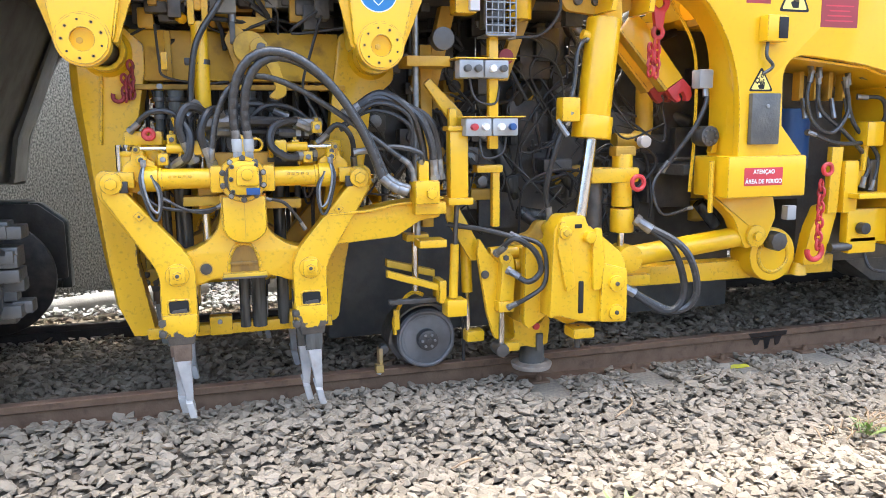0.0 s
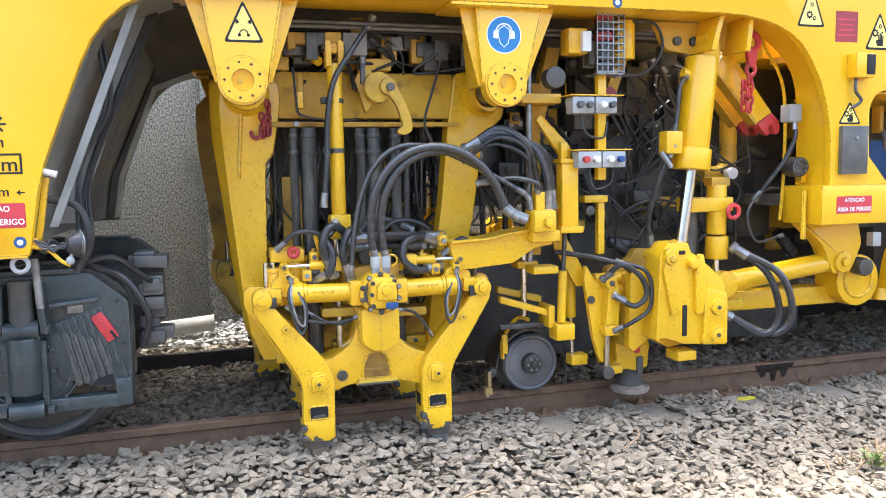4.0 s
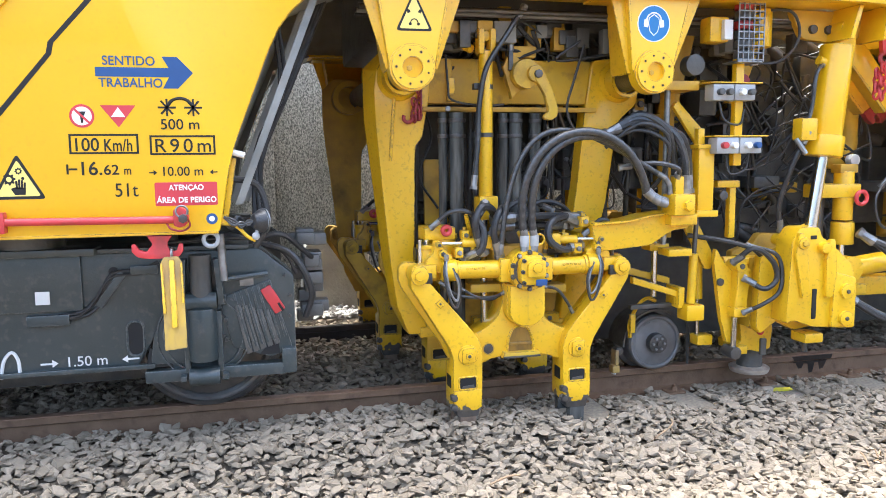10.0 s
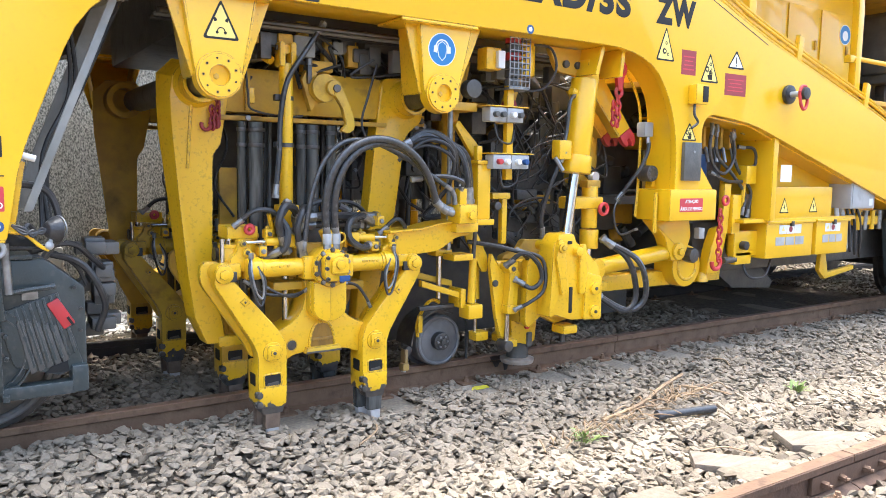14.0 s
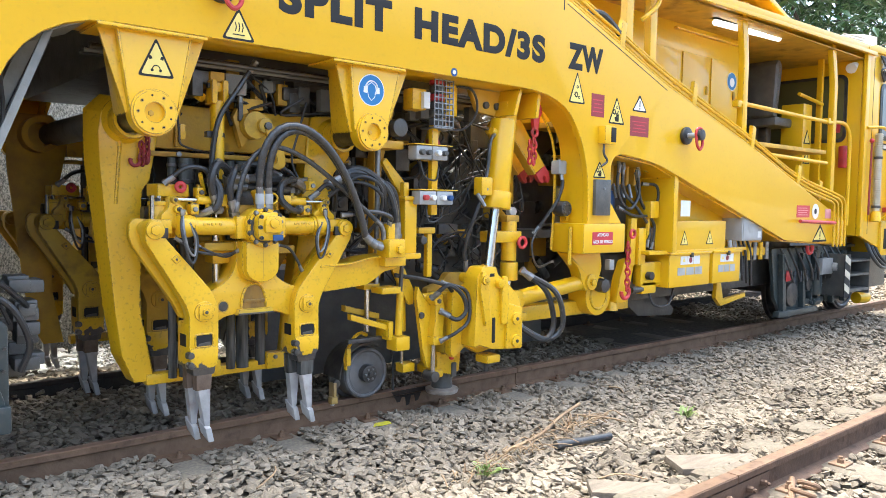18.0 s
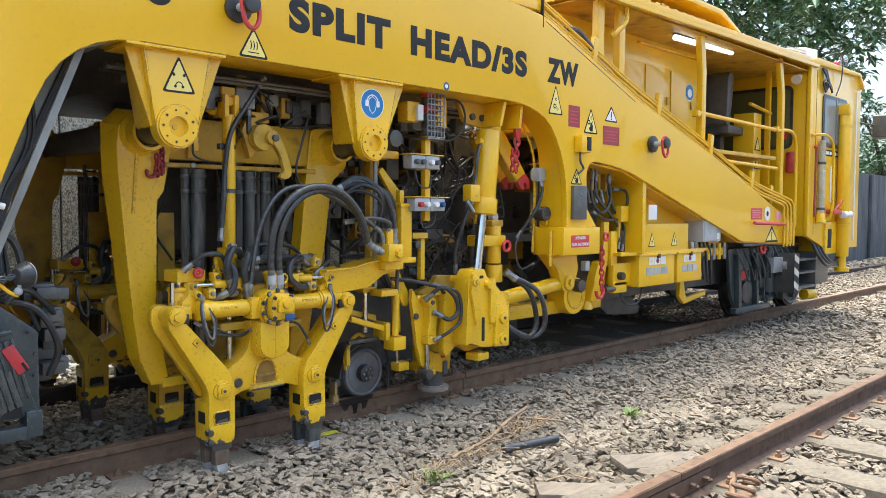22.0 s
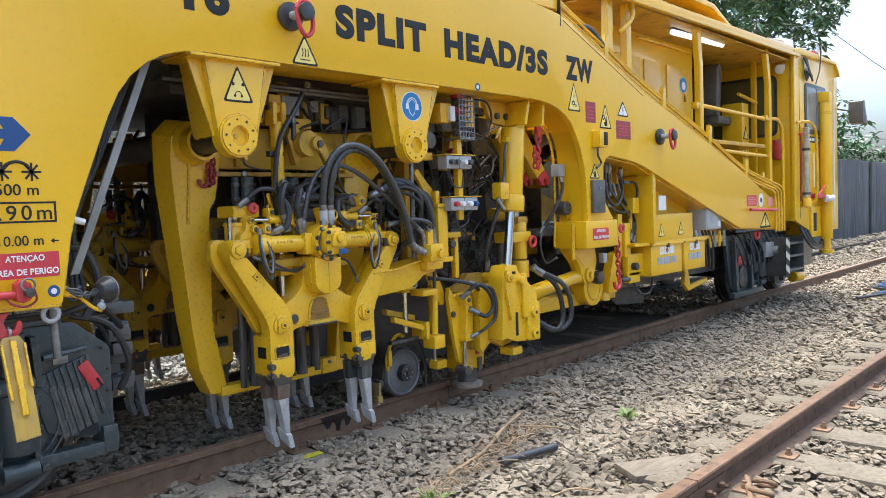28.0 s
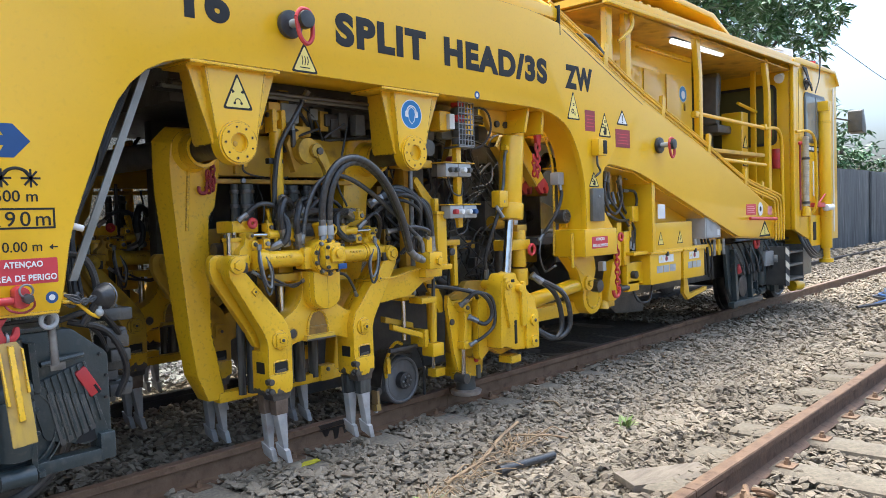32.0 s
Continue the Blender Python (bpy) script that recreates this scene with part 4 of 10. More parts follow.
            P("top_boss", disc(B(), X(-0.452), 1.125, q(-0.482), q(-0.29), 0.045, 24), tone, ar)
            P("top_nut", disc(B(), X(-0.452), 1.125, q(-0.494), q(-0.48), 0.027, 6, 0.003), tone, ar)
            P("lug", prism(B(), [(X(-0.375), 0.985), (X(-0.352), 1.004), (X(-0.326), 0.978), (X(-0.350), 0.958)], q(-0.474), q(-0.46), 0.003), tone, ar)
            P("lug_screw", disc(B(), X(-0.350), 0.982, q(-0.478), q(-0.472), 0.006, 8, 0.001), STEELDARK, ar)
            fx = X(-0.210)
            # black patch stands for the shade inside the slot
            P("foot_slot", prism(B(), rounded(fx - 0.044, fx + 0.044, 0.540, 0.600, 0.012), q(-0.4675), q(-0.44), 0), INK, ar, "wedge slot in the arm foot, its inner shade put in as black")
            P("slot_rim", sweep(B(), [(x, q(-0.467), z) for x, z in rounded(fx - 0.046, fx + 0.046, 0.538, 0.602, 0.013)], 0.005, 6, True), tone, ar)
            P("wedge", prism(B(), [(fx - 0.036, 0.542), (fx + 0.036, 0.542), (fx + 0.030, 0.562), (fx - 0.026, 0.556)], q(-0.4688), q(-0.45), 0.002), STEELDARK, ar)
            fa, fb = min(X(-0.288), X(-0.132)), max(X(-0.288), X(-0.132))
            P("foot_cheek", box(B(), fa, fb, q(-0.46), q(-0.31), 0.432, 0.66, 0.014), SCRAPED, ar)
            P("cheek_face", prism(B(), poly_round([(fa + 0.003, 0.535), (fb - 0.003, 0.535), (fb - 0.006, 0.45), (fb - 0.03, 0.425), (fa + 0.03, 0.425), (fa + 0.006, 0.45)], 0.012), q(-0.4695), q(-0.455), 0.006), SCRAPED, ar)
            for xx, o in ((fa, -0.001), (fb, 0.001)):
                # side slots are black patches for shade as well
                P("side_slot", box(B(), xx + o - 0.003, xx + o + 0.003, q(-0.43), q(-0.36), 0.54, 0.60, 0), INK, ar)
            P("tine_socket", prism(B(), poly_round([(fa + 0.012, 0.45), (fb - 0.012, 0.45), (fb - 0.022, 0.392), (fa + 0.026, 0.392)], 0.010), q(-0.462), q(-0.325), 0.008), STEELDARK, ar, "greasy dark tine socket")
            for k, zz in ((0, 0.502), (1, 0.452)):
                bx = X(-0.289) if s < 0 else X(-0.131)
                P("clamp_bolt", rod(B(), (bx - 0.012, q(-0.462), zz), (bx + 0.020, q(-0.462), zz), 0.017, seg=8, w=0.003), STEELDARK if k == 0 else ZINC, ar)
                P("bolt_face", disc(B(), bx + 0.004, zz, q(-0.492), q(-0.455), 0.017, 12, 0.004), STEELDARK, ar)
            for k, (tx, ty) in enumerate(((-0.207, -0.43), (-0.226, -0.35)) if s < 0 else ((0.385, -0.43), (0.352, -0.35))):
                bx = tx + (0.018 if k == 0 else 0.0)
                blade = [(tx - 0.040, 0.42), (tx + 0.040, 0.42), (tx + 0.034, 0.34), (bx + 0.015, 0.125), (bx - 0.015, 0.125), (tx - 0.036, 0.34)]
                t = P("tine", prism(B(), blade, q(ty - 0.026), q(ty + 0.024), 0.008), TINE, ar, "scoured grey steel tamping tine")
                bm = box(B(), bx - 0.015, bx + 0.017, -0.042, 0.042, -0.040, 0.034, 0.006)
                for v in bm.verts:
                    v.co.z += v.co.y * 0.45 + 0.104
                    v.co.x += (0.104 - v.co.z) * 0.22
                    v.co.y = q(ty + v.co.y)
                P("tine_paddle", bm, TINE, t)
                P("tine_shank", prism(B(), [(tx - 0.042, 0.425), (tx + 0.042, 0.425), (tx + 0.0375, 0.315), (tx - 0.0385, 0.315)], q(ty - 0.029), q(ty + 0.027), 0.006), SHANK if s < 0 else OILY, t, "dark stained upper shank")
        # squeeze cylinders with their trunnion blocks, valve horns and position sensors
        for s in (-1, 1):
            X = (lambda x: x) if s < 0 else (lambda x: 0.168 - x)
            c = P("squeeze_cylinder", rod(B(), (X(-0.33), q(-0.435), 1.142), (X(-0.02), q(-0.435), 1.138), 0.045, seg=24, w=0.006), tone)
            P("cylinder_head", rod(B(), (X(-0.335), q(-0.435), 1.142), (X(-0.262), q(-0.435), 1.142), 0.056, seg=24, w=0.008), tone, c)
            P("head_collar", rod(B(), (X(-0.262), q(-0.435), 1.142), (X(-0.245), q(-0.435), 1.142), 0.049, seg=24, w=0.003), tone, c)
            for k in range(5):
                P("cast_mark", box(B(), X(-0.17) - 0.05 + 0.021 * k, X(-0.17) - 0.037 + 0.021 * k, q(-0.4815), q(-0.476), 1.146 + 0.002 * (k % 2), 1.158, 0.001), tone, c)
            P("trunnion", box(B(), X(-0.395) - 0.035, X(-0.395) + 0.035, q(-0.45), q(-0.36), 1.105, 1.175, 0.010), tone, c)
            P("rubber_block", box(B(), X(-0.405) - 0.018, X(-0.405) + 0.018, q(-0.468), q(-0.44), 1.085, 1.135, 0.004), RUBBER, c)
            P("valve_horn", prism(B(), poly_round([(X(-0.415), 1.145), (X(-0.405), 1.20), (X(-0.375), 1.225), (X(-0.362), 1.285), (X(-0.330), 1.290), (X(-0.315), 1.235), (X(-0.275), 1.215), (X(-0.265), 1.16), (X(-0.31), 1.12)], 0.010), q(-0.425), q(-0.36), 0.008), tone, c)
            for zz, r in ((1.270, 0.017), (1.225, 0.022)):
                xx = X(-0.346) if zz > 1.25 else X(-0.328)
                P("horn_pin", disc(B(), xx, zz, q(-0.452), q(-0.35), r, 14), tone if r > 0.02 else YELLOW_DUSTY, c)
                P("pin_end", disc(B(), xx, zz, q(-0.460), q(-0.45), r * 0.55, 6, 0.002), STEELDARK, c)
            P("sensor_rod", rod(B(), (X(-0.335), q(-0.42), 1.272), (X(-0.215), q(-0.41), 1.272), 0.010, seg=10), CHROME, c, "bright sensor rod")
            P("sensor_tube", rod(B(), (X(-0.225), q(-0.41), 1.272), (X(-0.10), q(-0.40), 1.270), 0.022, seg=14, w=0.004), tone, c)
            P("sensor_head", box(B(), X(-0.10) - 0.028, X(-0.10) + 0.028, q(-0.44), q(-0.38), 1.240, 1.305, 0.010), tone, c)
            for k in range(2):
                loop = [(X(-0.318), q(-0.47), 1.205), (X(-0.322 - 0.012 * k), q(-0.492), 1.13), (X(-0.300), q(-0.495), 1.03 - 0.04 * k), (X(-0.268), q(-0.492), 1.00 - 0.03 * k), (X(-0.262 + 0.01 * k), q(-0.488), 1.08), (X(-0.290), q(-0.485), 1.16)]
                hose("flexible_lead", [loop[0], *loop[1:]], 0.0065, RUBBER if k else ZINC, u, 5, False)
            P("lead_nut", rod(B(), (X(-0.318), q(-0.47), 1.195), (X(-0.318), q(-0.472), 1.225), 0.013, seg=6, w=0.002), ZINC, c)
    # guide bushes, capped cylinders and manifolds that travel with the unit
    for x, y, r, z1 in ((-0.375, -0.33, 0.055, 1.245), (-0.285, -0.29, 0.062, 1.29), (0.42, -0.30, 0.058, 1.25), (0.52, -0.30, 0.05, 1.23)):
        g = P("guide_bush", rod(B(), (x, m(y), 1.08), (x, m(y), z1), r, seg=22, w=0.008), YELLOW_WORN)
        P("bush_flange", rod(B(), (x, m(y), z1 - 0.004), (x, m(y), z1 + 0.018), r * 1.12, seg=22, w=0.003), YELLOW_WORN, g)
        for k in range(5):
            a = radians(72 * k + 20)
            P("bush_bolt", rod(B(), (x + r * 0.85 * math.cos(a), m(y) + r * 0.85 * math.sin(a), z1 + 0.016), (x + r * 0.85 * math.cos(a), m(y) + r * 0.85 * math.sin(a), z1 + 0.034), 0.008, seg=6), STEELDARK, g)
    P("manifold", box(B(), -0.40, -0.24, m(-0.36), m(-0.20), 1.285, 1.35, 0.01), YELLOW_WORN)
    P("manifold", box(B(), 0.43, 0.56, m(-0.36), m(-0.18), 1.20, 1.30, 0.01), YELLOW_WORN)
    for x in (-0.425, -0.392):
        P("piston_rod", rod(B(), (x, m(-0.36), 1.10), (x, m(-0.36), 1.29), 0.013, seg=10), CHROME)
    P("red_cap", ring(B(), (-0.295, m(-0.385), 1.335), 0.019, 0.012, seg=16), RED)
    P("lift_rod", rod(B(), (-0.075, m(-0.30), 0.76), (-0.075, m(-0.30), 1.46), 0.019, seg=12), CHROME)
    P("valve_lever", rod(B(), (-0.16, m(-0.36), 1.30), (-0.19, m(-0.37), 1.41), 0.011, seg=8), YELLOW_WORN)
    P("crosshead", box(B(), -0.17, 0.0, m(-0.38), m(-0.28), 1.01, 1.055, 0.008), YELLOW_DUSTY)
    P("crosshead", box(B(), 0.18, 0.36, m(-0.36), m(-0.26), 0.985, 1.03, 0.008), YELLOW_DUSTY)
    rng = random.Random(11)
    for i in range(12):
        x = -0.23 + 0.065 * i
        if 0.02 < x < 0.17:
            continue
        f = P("hydraulic_fitting", rod(B(), (x, m(-0.40), 1.19 + 0.02 * (i % 3)), (x + rng.uniform(-0.02, 0.02), m(-0.41), 1.255 + 0.02 * (i % 2)), 0.012, seg=6), YELLOW_WORN if i % 2 else ZINC)
        P("fitting_nut", rod(B(), (x, m(-0.40), 1.205), (x, m(-0.402), 1.225), 0.018, seg=6, w=0.002), STEELDARK if i % 3 else ZINC, f)
    H = lambda ctrl, r, mat=RUBBER, n=6: hose("hose", [(x, m(y), z) for x, y, z in ctrl], r, mat, u, n)
    # spiral-wrapped hoses that loop behind the drive
    for ctrl, r in (([(-0.04, -0.44, 1.22), (-0.075, -0.47, 1.33), (-0.045, -0.46, 1.42), (0.0, -0.40, 1.44), (0.03, -0.36, 1.38)], 0.018),
                    ([(-0.12, -0.42, 1.24), (-0.165, -0.45, 1.36), (-0.13, -0.44, 1.45), (-0.06, -0.40, 1.43), (-0.03, -0.36, 1.34)], 0.020),
                    ([(-0.19, -0.40, 1.20), (-0.135, -0.45, 1.235), (-0.12, -0.45, 1.33), (-0.15, -0.42, 1.40), (-0.10, -0.38, 1.45)], 0.018),
                    ([(-0.02, -0.38, 1.385), (0.12, -0.36, 1.39), (0.30, -0.34, 1.385), (0.42, -0.33, 1.375)], 0.024),
                    ([(0.0, -0.36, 1.345), (0.14, -0.33, 1.345), (0.34, -0.31, 1.335)], 0.020),
                    ([(0.40, -0.40, 1.235), (0.30, -0.45, 1.225), (0.225, -0.45, 1.28), (0.24, -0.43, 1.36), (0.33, -0.39, 1.39), (0.40, -0.36, 1.36)], 0.019),
                    ([(-0.335, -0.44, 1.08), (-0.26, -0.47, 1.02), (-0.10, -0.44, 0.995), (0.0, -0.42, 1.01)], 0.008),
                    ([(-0.24, -0.44, 1.05), (-0.16, -0.46, 1.005), (-0.07, -0.43, 0.985), (0.0, -0.42, 1.02)], 0.007),
                    ([(0.19, -0.44, 1.04), (0.27, -0.45, 1.02), (0.33, -0.44, 0.95), (0.36, -0.43, 0.90)], 0.008),
                    ([(0.46, -0.38, 1.30), (0.53, -0.42, 1.37), (0.60, -0.40, 1.31), (0.62, -0.34, 1.18)], 0.013),
                    ([(-0.36, -0.38, 1.36), (-0.28, -0.42, 1.43), (-0.18, -0.42, 1.42), (-0.13, -0.38, 1.32)], 0.012),
                    ([(-0.05, -0.33, 1.30), (0.06, -0.30, 1.44), (0.18, -0.28, 1.47), (0.30, -0.26, 1.42)], 0.015),
                    ([(0.10, -0.30, 1.36), (0.22, -0.30, 1.46), (0.36, -0.28, 1.44), (0.46, -0.26, 1.34)], 0.012)):
        H(ctrl, r)
    for x, y, z in ((0.42, -0.33, 1.375), (0.36, -0.31, 1.335), (-0.03, -0.37, 1.40)):
        f = P("hose_end", rod(B(), (x - 0.02, m(y), z), (x + 0.055, m(y), z - 0.003), 0.023, seg=8, w=0.003), STEELDARK)
        P("end_nut", rod(B(), (x + 0.03, m(y), z), (x + 0.05, m(y), z), 0.029, seg=6, w=0.003), ZINC, f)
    for x, y, z, w in ((-0.24, -0.40, 1.225, 0.045), (-0.20, -0.38, 1.31, 0.04), (0.39, -0.41, 1.225, 0.045), (0.50, -0.40, 1.25, 0.04), (0.27, -0.40, 1.25, 0.04), (-0.06, -0.40, 1.255, 0.04), (0.44, -0.38, 1.36, 0.045), (0.34, -0.36, 1.28, 0.038)):
        vb = P("valve_body", box(B(), x - w / 2, x + w / 2, m(y - 0.03), m(y + 0.03), z - w * 0.6, z + w * 0.6, 0.007), YELLOW_WORN)
        P("valve_cap", disc(B(), x, z, m(y - 0.045), m(y - 0.028), w * 0.3, 6, 0.003), ZINC if w > 0.042 else STEELDARK, vb)
        P("valve_neck", rod(B(), (x, m(y), z + w * 0.55), (x, m(y), z + w * 1.0), w * 0.24, seg=8), YELLOW_DUSTY, vb)
    return u


unit_near = tamping_unit(1)
unit_far = tamping_unit(-1)


# ---- lifting and lining unit with its measuring wheel ----
lift = tagged(empty("lifting_unit"), "yellow track lifting unit with roller clamp and hydraulic cylinder", "lifting unit")


def lifting_unit():
    P = lambda n, bm, mat, par=lift, lab="": part(n, bm, mat, par, lab)
    for m in (lambda y: y, mir):
        P("side_plate", prism(B(), poly_round([(1.245, 0.67), (1.256, 0.746), (1.306, 0.668), (1.39, 0.586), (1.375, 0.40), (1.374, 0.195), (1.34, 0.21), (1.30, 0.34)], 0.012), m(-0.34), m(-0.31), 0), YELLOW_WORN)
        P("plate_boss", disc(B(), 1.285, 0.555, m(-0.352), m(-0.34), 0.022, 14, 0.003), STEELDARK)
        P("torsion_tube", rod(B(), (1.33, m(-0.28), 0.655), (1.64, m(-0.28), 0.655), 0.034, seg=16, w=0.004), YELLOW_WORN)
        P("torsion_tube", rod(B(), (1.46, m(-0.31), 0.592), (1.64, m(-0.31), 0.590), 0.030, seg=16, w=0.004), YELLOW_WORN)
        fr = poly_round([(1.48, 0.70), (1.62, 0.74), (1.66, 0.80), (1.86, 0.79), (1.87, 0.70), (1.90, 0.58), (1.90, 0.30), (1.72, 0.27), (1.60, 0.33), (1.50, 0.26), (1.47, 0.30)], 0.02, 3)
        P("lift_frame", prism(B(), fr, m(-0.42), m(-0.36), 0.01), YELLOW_WORN)
        P("lift_frame_back", prism(B(), fr, m(-0.16), m(-0.10), 0.01), YELLOW_GRIME_SHADE)
        P("frame_web", prism(B(), [(1.49, 0.68), (1.52, 0.68), (1.50, 0.29), (1.47, 0.29)], m(-0.36), m(-0.16), 0.004), YELLOW_DUSTY)
        hd = P("lift_head", prism(B(), poly_round([(1.575, 0.74), (1.58, 0.806), (1.625, 0.868), (1.745, 0.866), (1.765, 0.81), (1.80, 0.79), (1.867, 0.739), (1.96, 0.66), (1.985, 0.60), (1.985, 0.30), (1.74, 0.315), (1.60, 0.36), (1.56, 0.34), (1.57, 0.60)], 0.02, 3), m(-0.55), m(-0.42), 0.005), YELLOW_WORN)
        P("head_step", prism(B(), poly_round([(1.84, 0.62), (1.985, 0.58), (1.985, 0.30), (1.83, 0.31)], 0.02), m(-0.572), m(-0.54), 0.010), YELLOW_WORN, hd)
        for z in (0.51, 0.36):
            P("cap", disc(B(), 1.915, z, m(-0.590), m(-0.56), 0.042, 20), YELLOW_WORN, hd)
            P("cap_bolt", disc(B(), 1.915, z, m(-0.598), m(-0.58), 0.012, 6, 0.002), STEELDARK, hd)
        P("slot", box(B(), 1.715, 1.745, m(-0.556), m(-0.53), 0.36, 0.53, 0.01), INK, hd)
        P("rib", prism(B(), poly_round([(1.585, 0.72), (1.60, 0.84), (1.63, 0.84), (1.66, 0.72), (1.69, 0.50), (1.64, 0.48)], 0.012), m(-0.575), m(-0.545), 0.006), YELLOW_WORN, hd)
        P("rib", prism(B(), poly_round([(1.78, 0.70), (1.80, 0.80), (1.83, 0.80), (1.85, 0.62), (1.83, 0.48), (1.79, 0.48)], 0.012), m(-0.575), m(-0.545), 0.006), YELLOW_WORN, hd)
        P("lift_pin", disc(B(), 1.625, 0.785, m(-0.59), m(-0.35), 0.034, 20, 0.006), YELLOW_WORN, hd)
        P("lift_pin", disc(B(), 1.765, 0.755, m(-0.59), m(-0.35), 0.030, 20, 0.006), YELLOW_WORN, hd)
        P("lift_pin_end", disc(B(), 1.625, 0.785, m(-0.60), m(-0.588), 0.018, 6, 0.002), YELLOW_DUSTY, hd)
        P("pin_slot", box(B(), 1.69, 1.73, m(-0.553), m(-0.54), 0.80, 0.822, 0.004), INK, hd)
        P("drop_bolt", rod(B(), (1.76, m(-0.45), 0.27), (1.765, m(-0.45), 0.15), 0.016, seg=8), STEELDARK, hd)
        P("drop_lug", box(B(), 1.71, 1.83, m(-0.52), m(-0.40), 0.215, 0.27, 0.01), YELLOW_WORN, hd)
        # hydraulic cylinder
        c = P("lift_cylinder", rod(B(), (1.828, m(-0.45), 1.30), (1.886, m(-0.45), 1.84), 0.086, seg=24, w=0.01), YELLOW)
        P("gland", rod(B(), (1.822, m(-0.45), 1.245), (1.834, m(-0.45), 1.36), 0.102, seg=24, w=0.01), YELLOW, c)
        P("cylinder_eye", prism(B(), poly_round([(1.855, 1.80), (1.868, 1.965), (1.955, 1.985), (1.965, 1.80)], 0.03), m(-0.50), m(-0.39), 0.01), YELLOW, c)
        P("eye_pin", disc(B(), 1.914, 1.935, m(-0.53), m(-0.34), 0.028, 16), YELLOW_WORN, c)
        P("eye_pin_end", disc(B(), 1.914, 1.935, m(-0.536), m(-0.529), 0.018, 12, 0.002), RED, c)
        P("piston_rod", rod(B(), (1.765, m(-0.45), 0.82), (1.826, m(-0.45), 1.27), 0.033, seg=16), CHROME, c, "bright chromed piston rod")
        P("elbow", rod(B(), (1.76, m(-0.46), 1.76), (1.84, m(-0.46), 1.74), 0.025, seg=10), YELLOW_WORN, c)
        P("rod_eye", prism(B(), poly_round([(1.695, 0.76), (1.705, 0.86), (1.775, 0.88), (1.80, 0.80), (1.78, 0.75)], 0.02), m(-0.47), m(-0.41), 0.008), YELLOW_WORN, c)
        hose("hose", [(1.80, m(-0.46), 1.75), (1.72, m(-0.50), 1.68), (1.70, m(-0.50), 1.50), (1.66, m(-0.50), 1.38)], 0.011, GREYHOSE, lift)
        hose("hose", [(1.68, m(-0.50), 1.36), (1.62, m(-0.46), 1.18), (1.60, m(-0.40), 0.98), (1.63, m(-0.38), 0.85)], 0.014, RUBBER, lift)
        P("valve_block", box(B(), 1.63, 1.73, m(-0.52), m(-0.44), 1.33, 1.45, 0.012), YELLOW_WORN)
        P("valve_stem", rod(B(), (1.61, m(-0.50), 1.34), (1.66, m(-0.52), 1.26), 0.014, seg=8), ZINC)
        # clamp arm with roller disc
        P("clamp_cylinder", prism(B(), poly_round([(1.345, 0.41), (1.357, 0.53), (1.362, 0.645), (1.39, 0.668), (1.424, 0.65), (1.433, 0.557), (1.425, 0.41)], 0.012), m(-0.40), m(-0.33), 0.012), YELLOW_WORN)
        P("clamp_pivot", rod(B(), (1.375, m(-0.41), 0.648), (1.375, m(-0.30), 0.648), 0.034, seg=18, w=0.004), YELLOW_WORN)
        P("clamp_pivot_nut", disc(B(), 1.375, 0.648, m(-0.42), m(-0.408), 0.016, 6, 0.002), STEELDARK)
        P("clamp_gland", box(B(), 1.338, 1.428, m(-0.405), m(-0.32), 0.36, 0.417, 0.010), YELLOW_WORN)
        P("clamp_rod", rod(B(), (1.374, m(-0.36), 0.37), (1.368, m(-0.36), 0.16), 0.017, seg=12), CHROME)
        P("clamp_foot", disc(B(), 1.365, 0.155, m(-0.40), m(-0.30), 0.036, 10), STEELDARK)
        P("clamp_link", box(B(), 1.39, 1.49, m(-0.33), m(-0.22), 0.125, 0.175, 0.010), YELLOW_WORN)
        P("clamp_arm", prism(B(), poly_round([(1.448, 0.175), (1.452, 0.126), (1.54, 0.134), (1.61, 0.115), (1.672, 0.138), (1.685, 0.27), (1.66, 0.30), (1.63, 0.255), (1.52, 0.265), (1.49, 0.30), (1.468, 0.29), (1.478, 0.19)], 0.008), m(-0.28), m(-0.10), 0.003), YELLOW_WORN)
        P("clamp_brace", prism(B(), [(1.49, 0.40), (1.515, 0.41), (1.565, 0.27), (1.53, 0.27)], m(-0.26), m(-0.22), 0.005), YELLOW_WORN)
        P("clamp_brace", prism(B(), [(1.60, 0.40), (1.62, 0.41), (1.685, 0.28), (1.65, 0.28)], m(-0.26), m(-0.22), 0.005), YELLOW_WORN)
        P("clamp_eye", disc(B(), 1.60, 0.24, m(-0.292), m(-0.278), 0.020, 14, 0.003), RED)
        P("clamp_bolt", box(B(), 1.60, 1.64, m(-0.295), m(-0.27), 0.10, 0.20, 0.008), BLACK)
        P("clamp_core", disc(B(), 1.575, 0.47, m(-0.30), m(-0.18), 0.07, 18), STEELDARK)
        P("roller_stem", rod(B(), (1.635, m(-0.15), 0.13), (1.632, m(-0.15), 0.0), 0.066, 0.074, seg=20), BLACK)
        P("roller_disc", rod(B(), (1.632, m(-0.15), -0.032), (1.632, m(-0.15), 0.0), 0.108, 0.118, 36, 0.008), ROLLER, lift, "scuffed brown steel clamp roller beside the rail head")
        P("roller_top", rod(B(), (1.632, m(-0.15), -0.001), (1.632, m(-0.15), 0.008), 0.10, 0.085, 32), ROLLER, lift)
        hose("hose", [(1.34, m(-0.40), 0.68), (1.395, m(-0.48), 0.755), (1.494, m(-0.50), 0.69), (1.53, m(-0.50), 0.588), (1.47, m(-0.48), 0.53), (1.40, m(-0.42), 0.575)], 0.015, RUBBER, lift, 8)
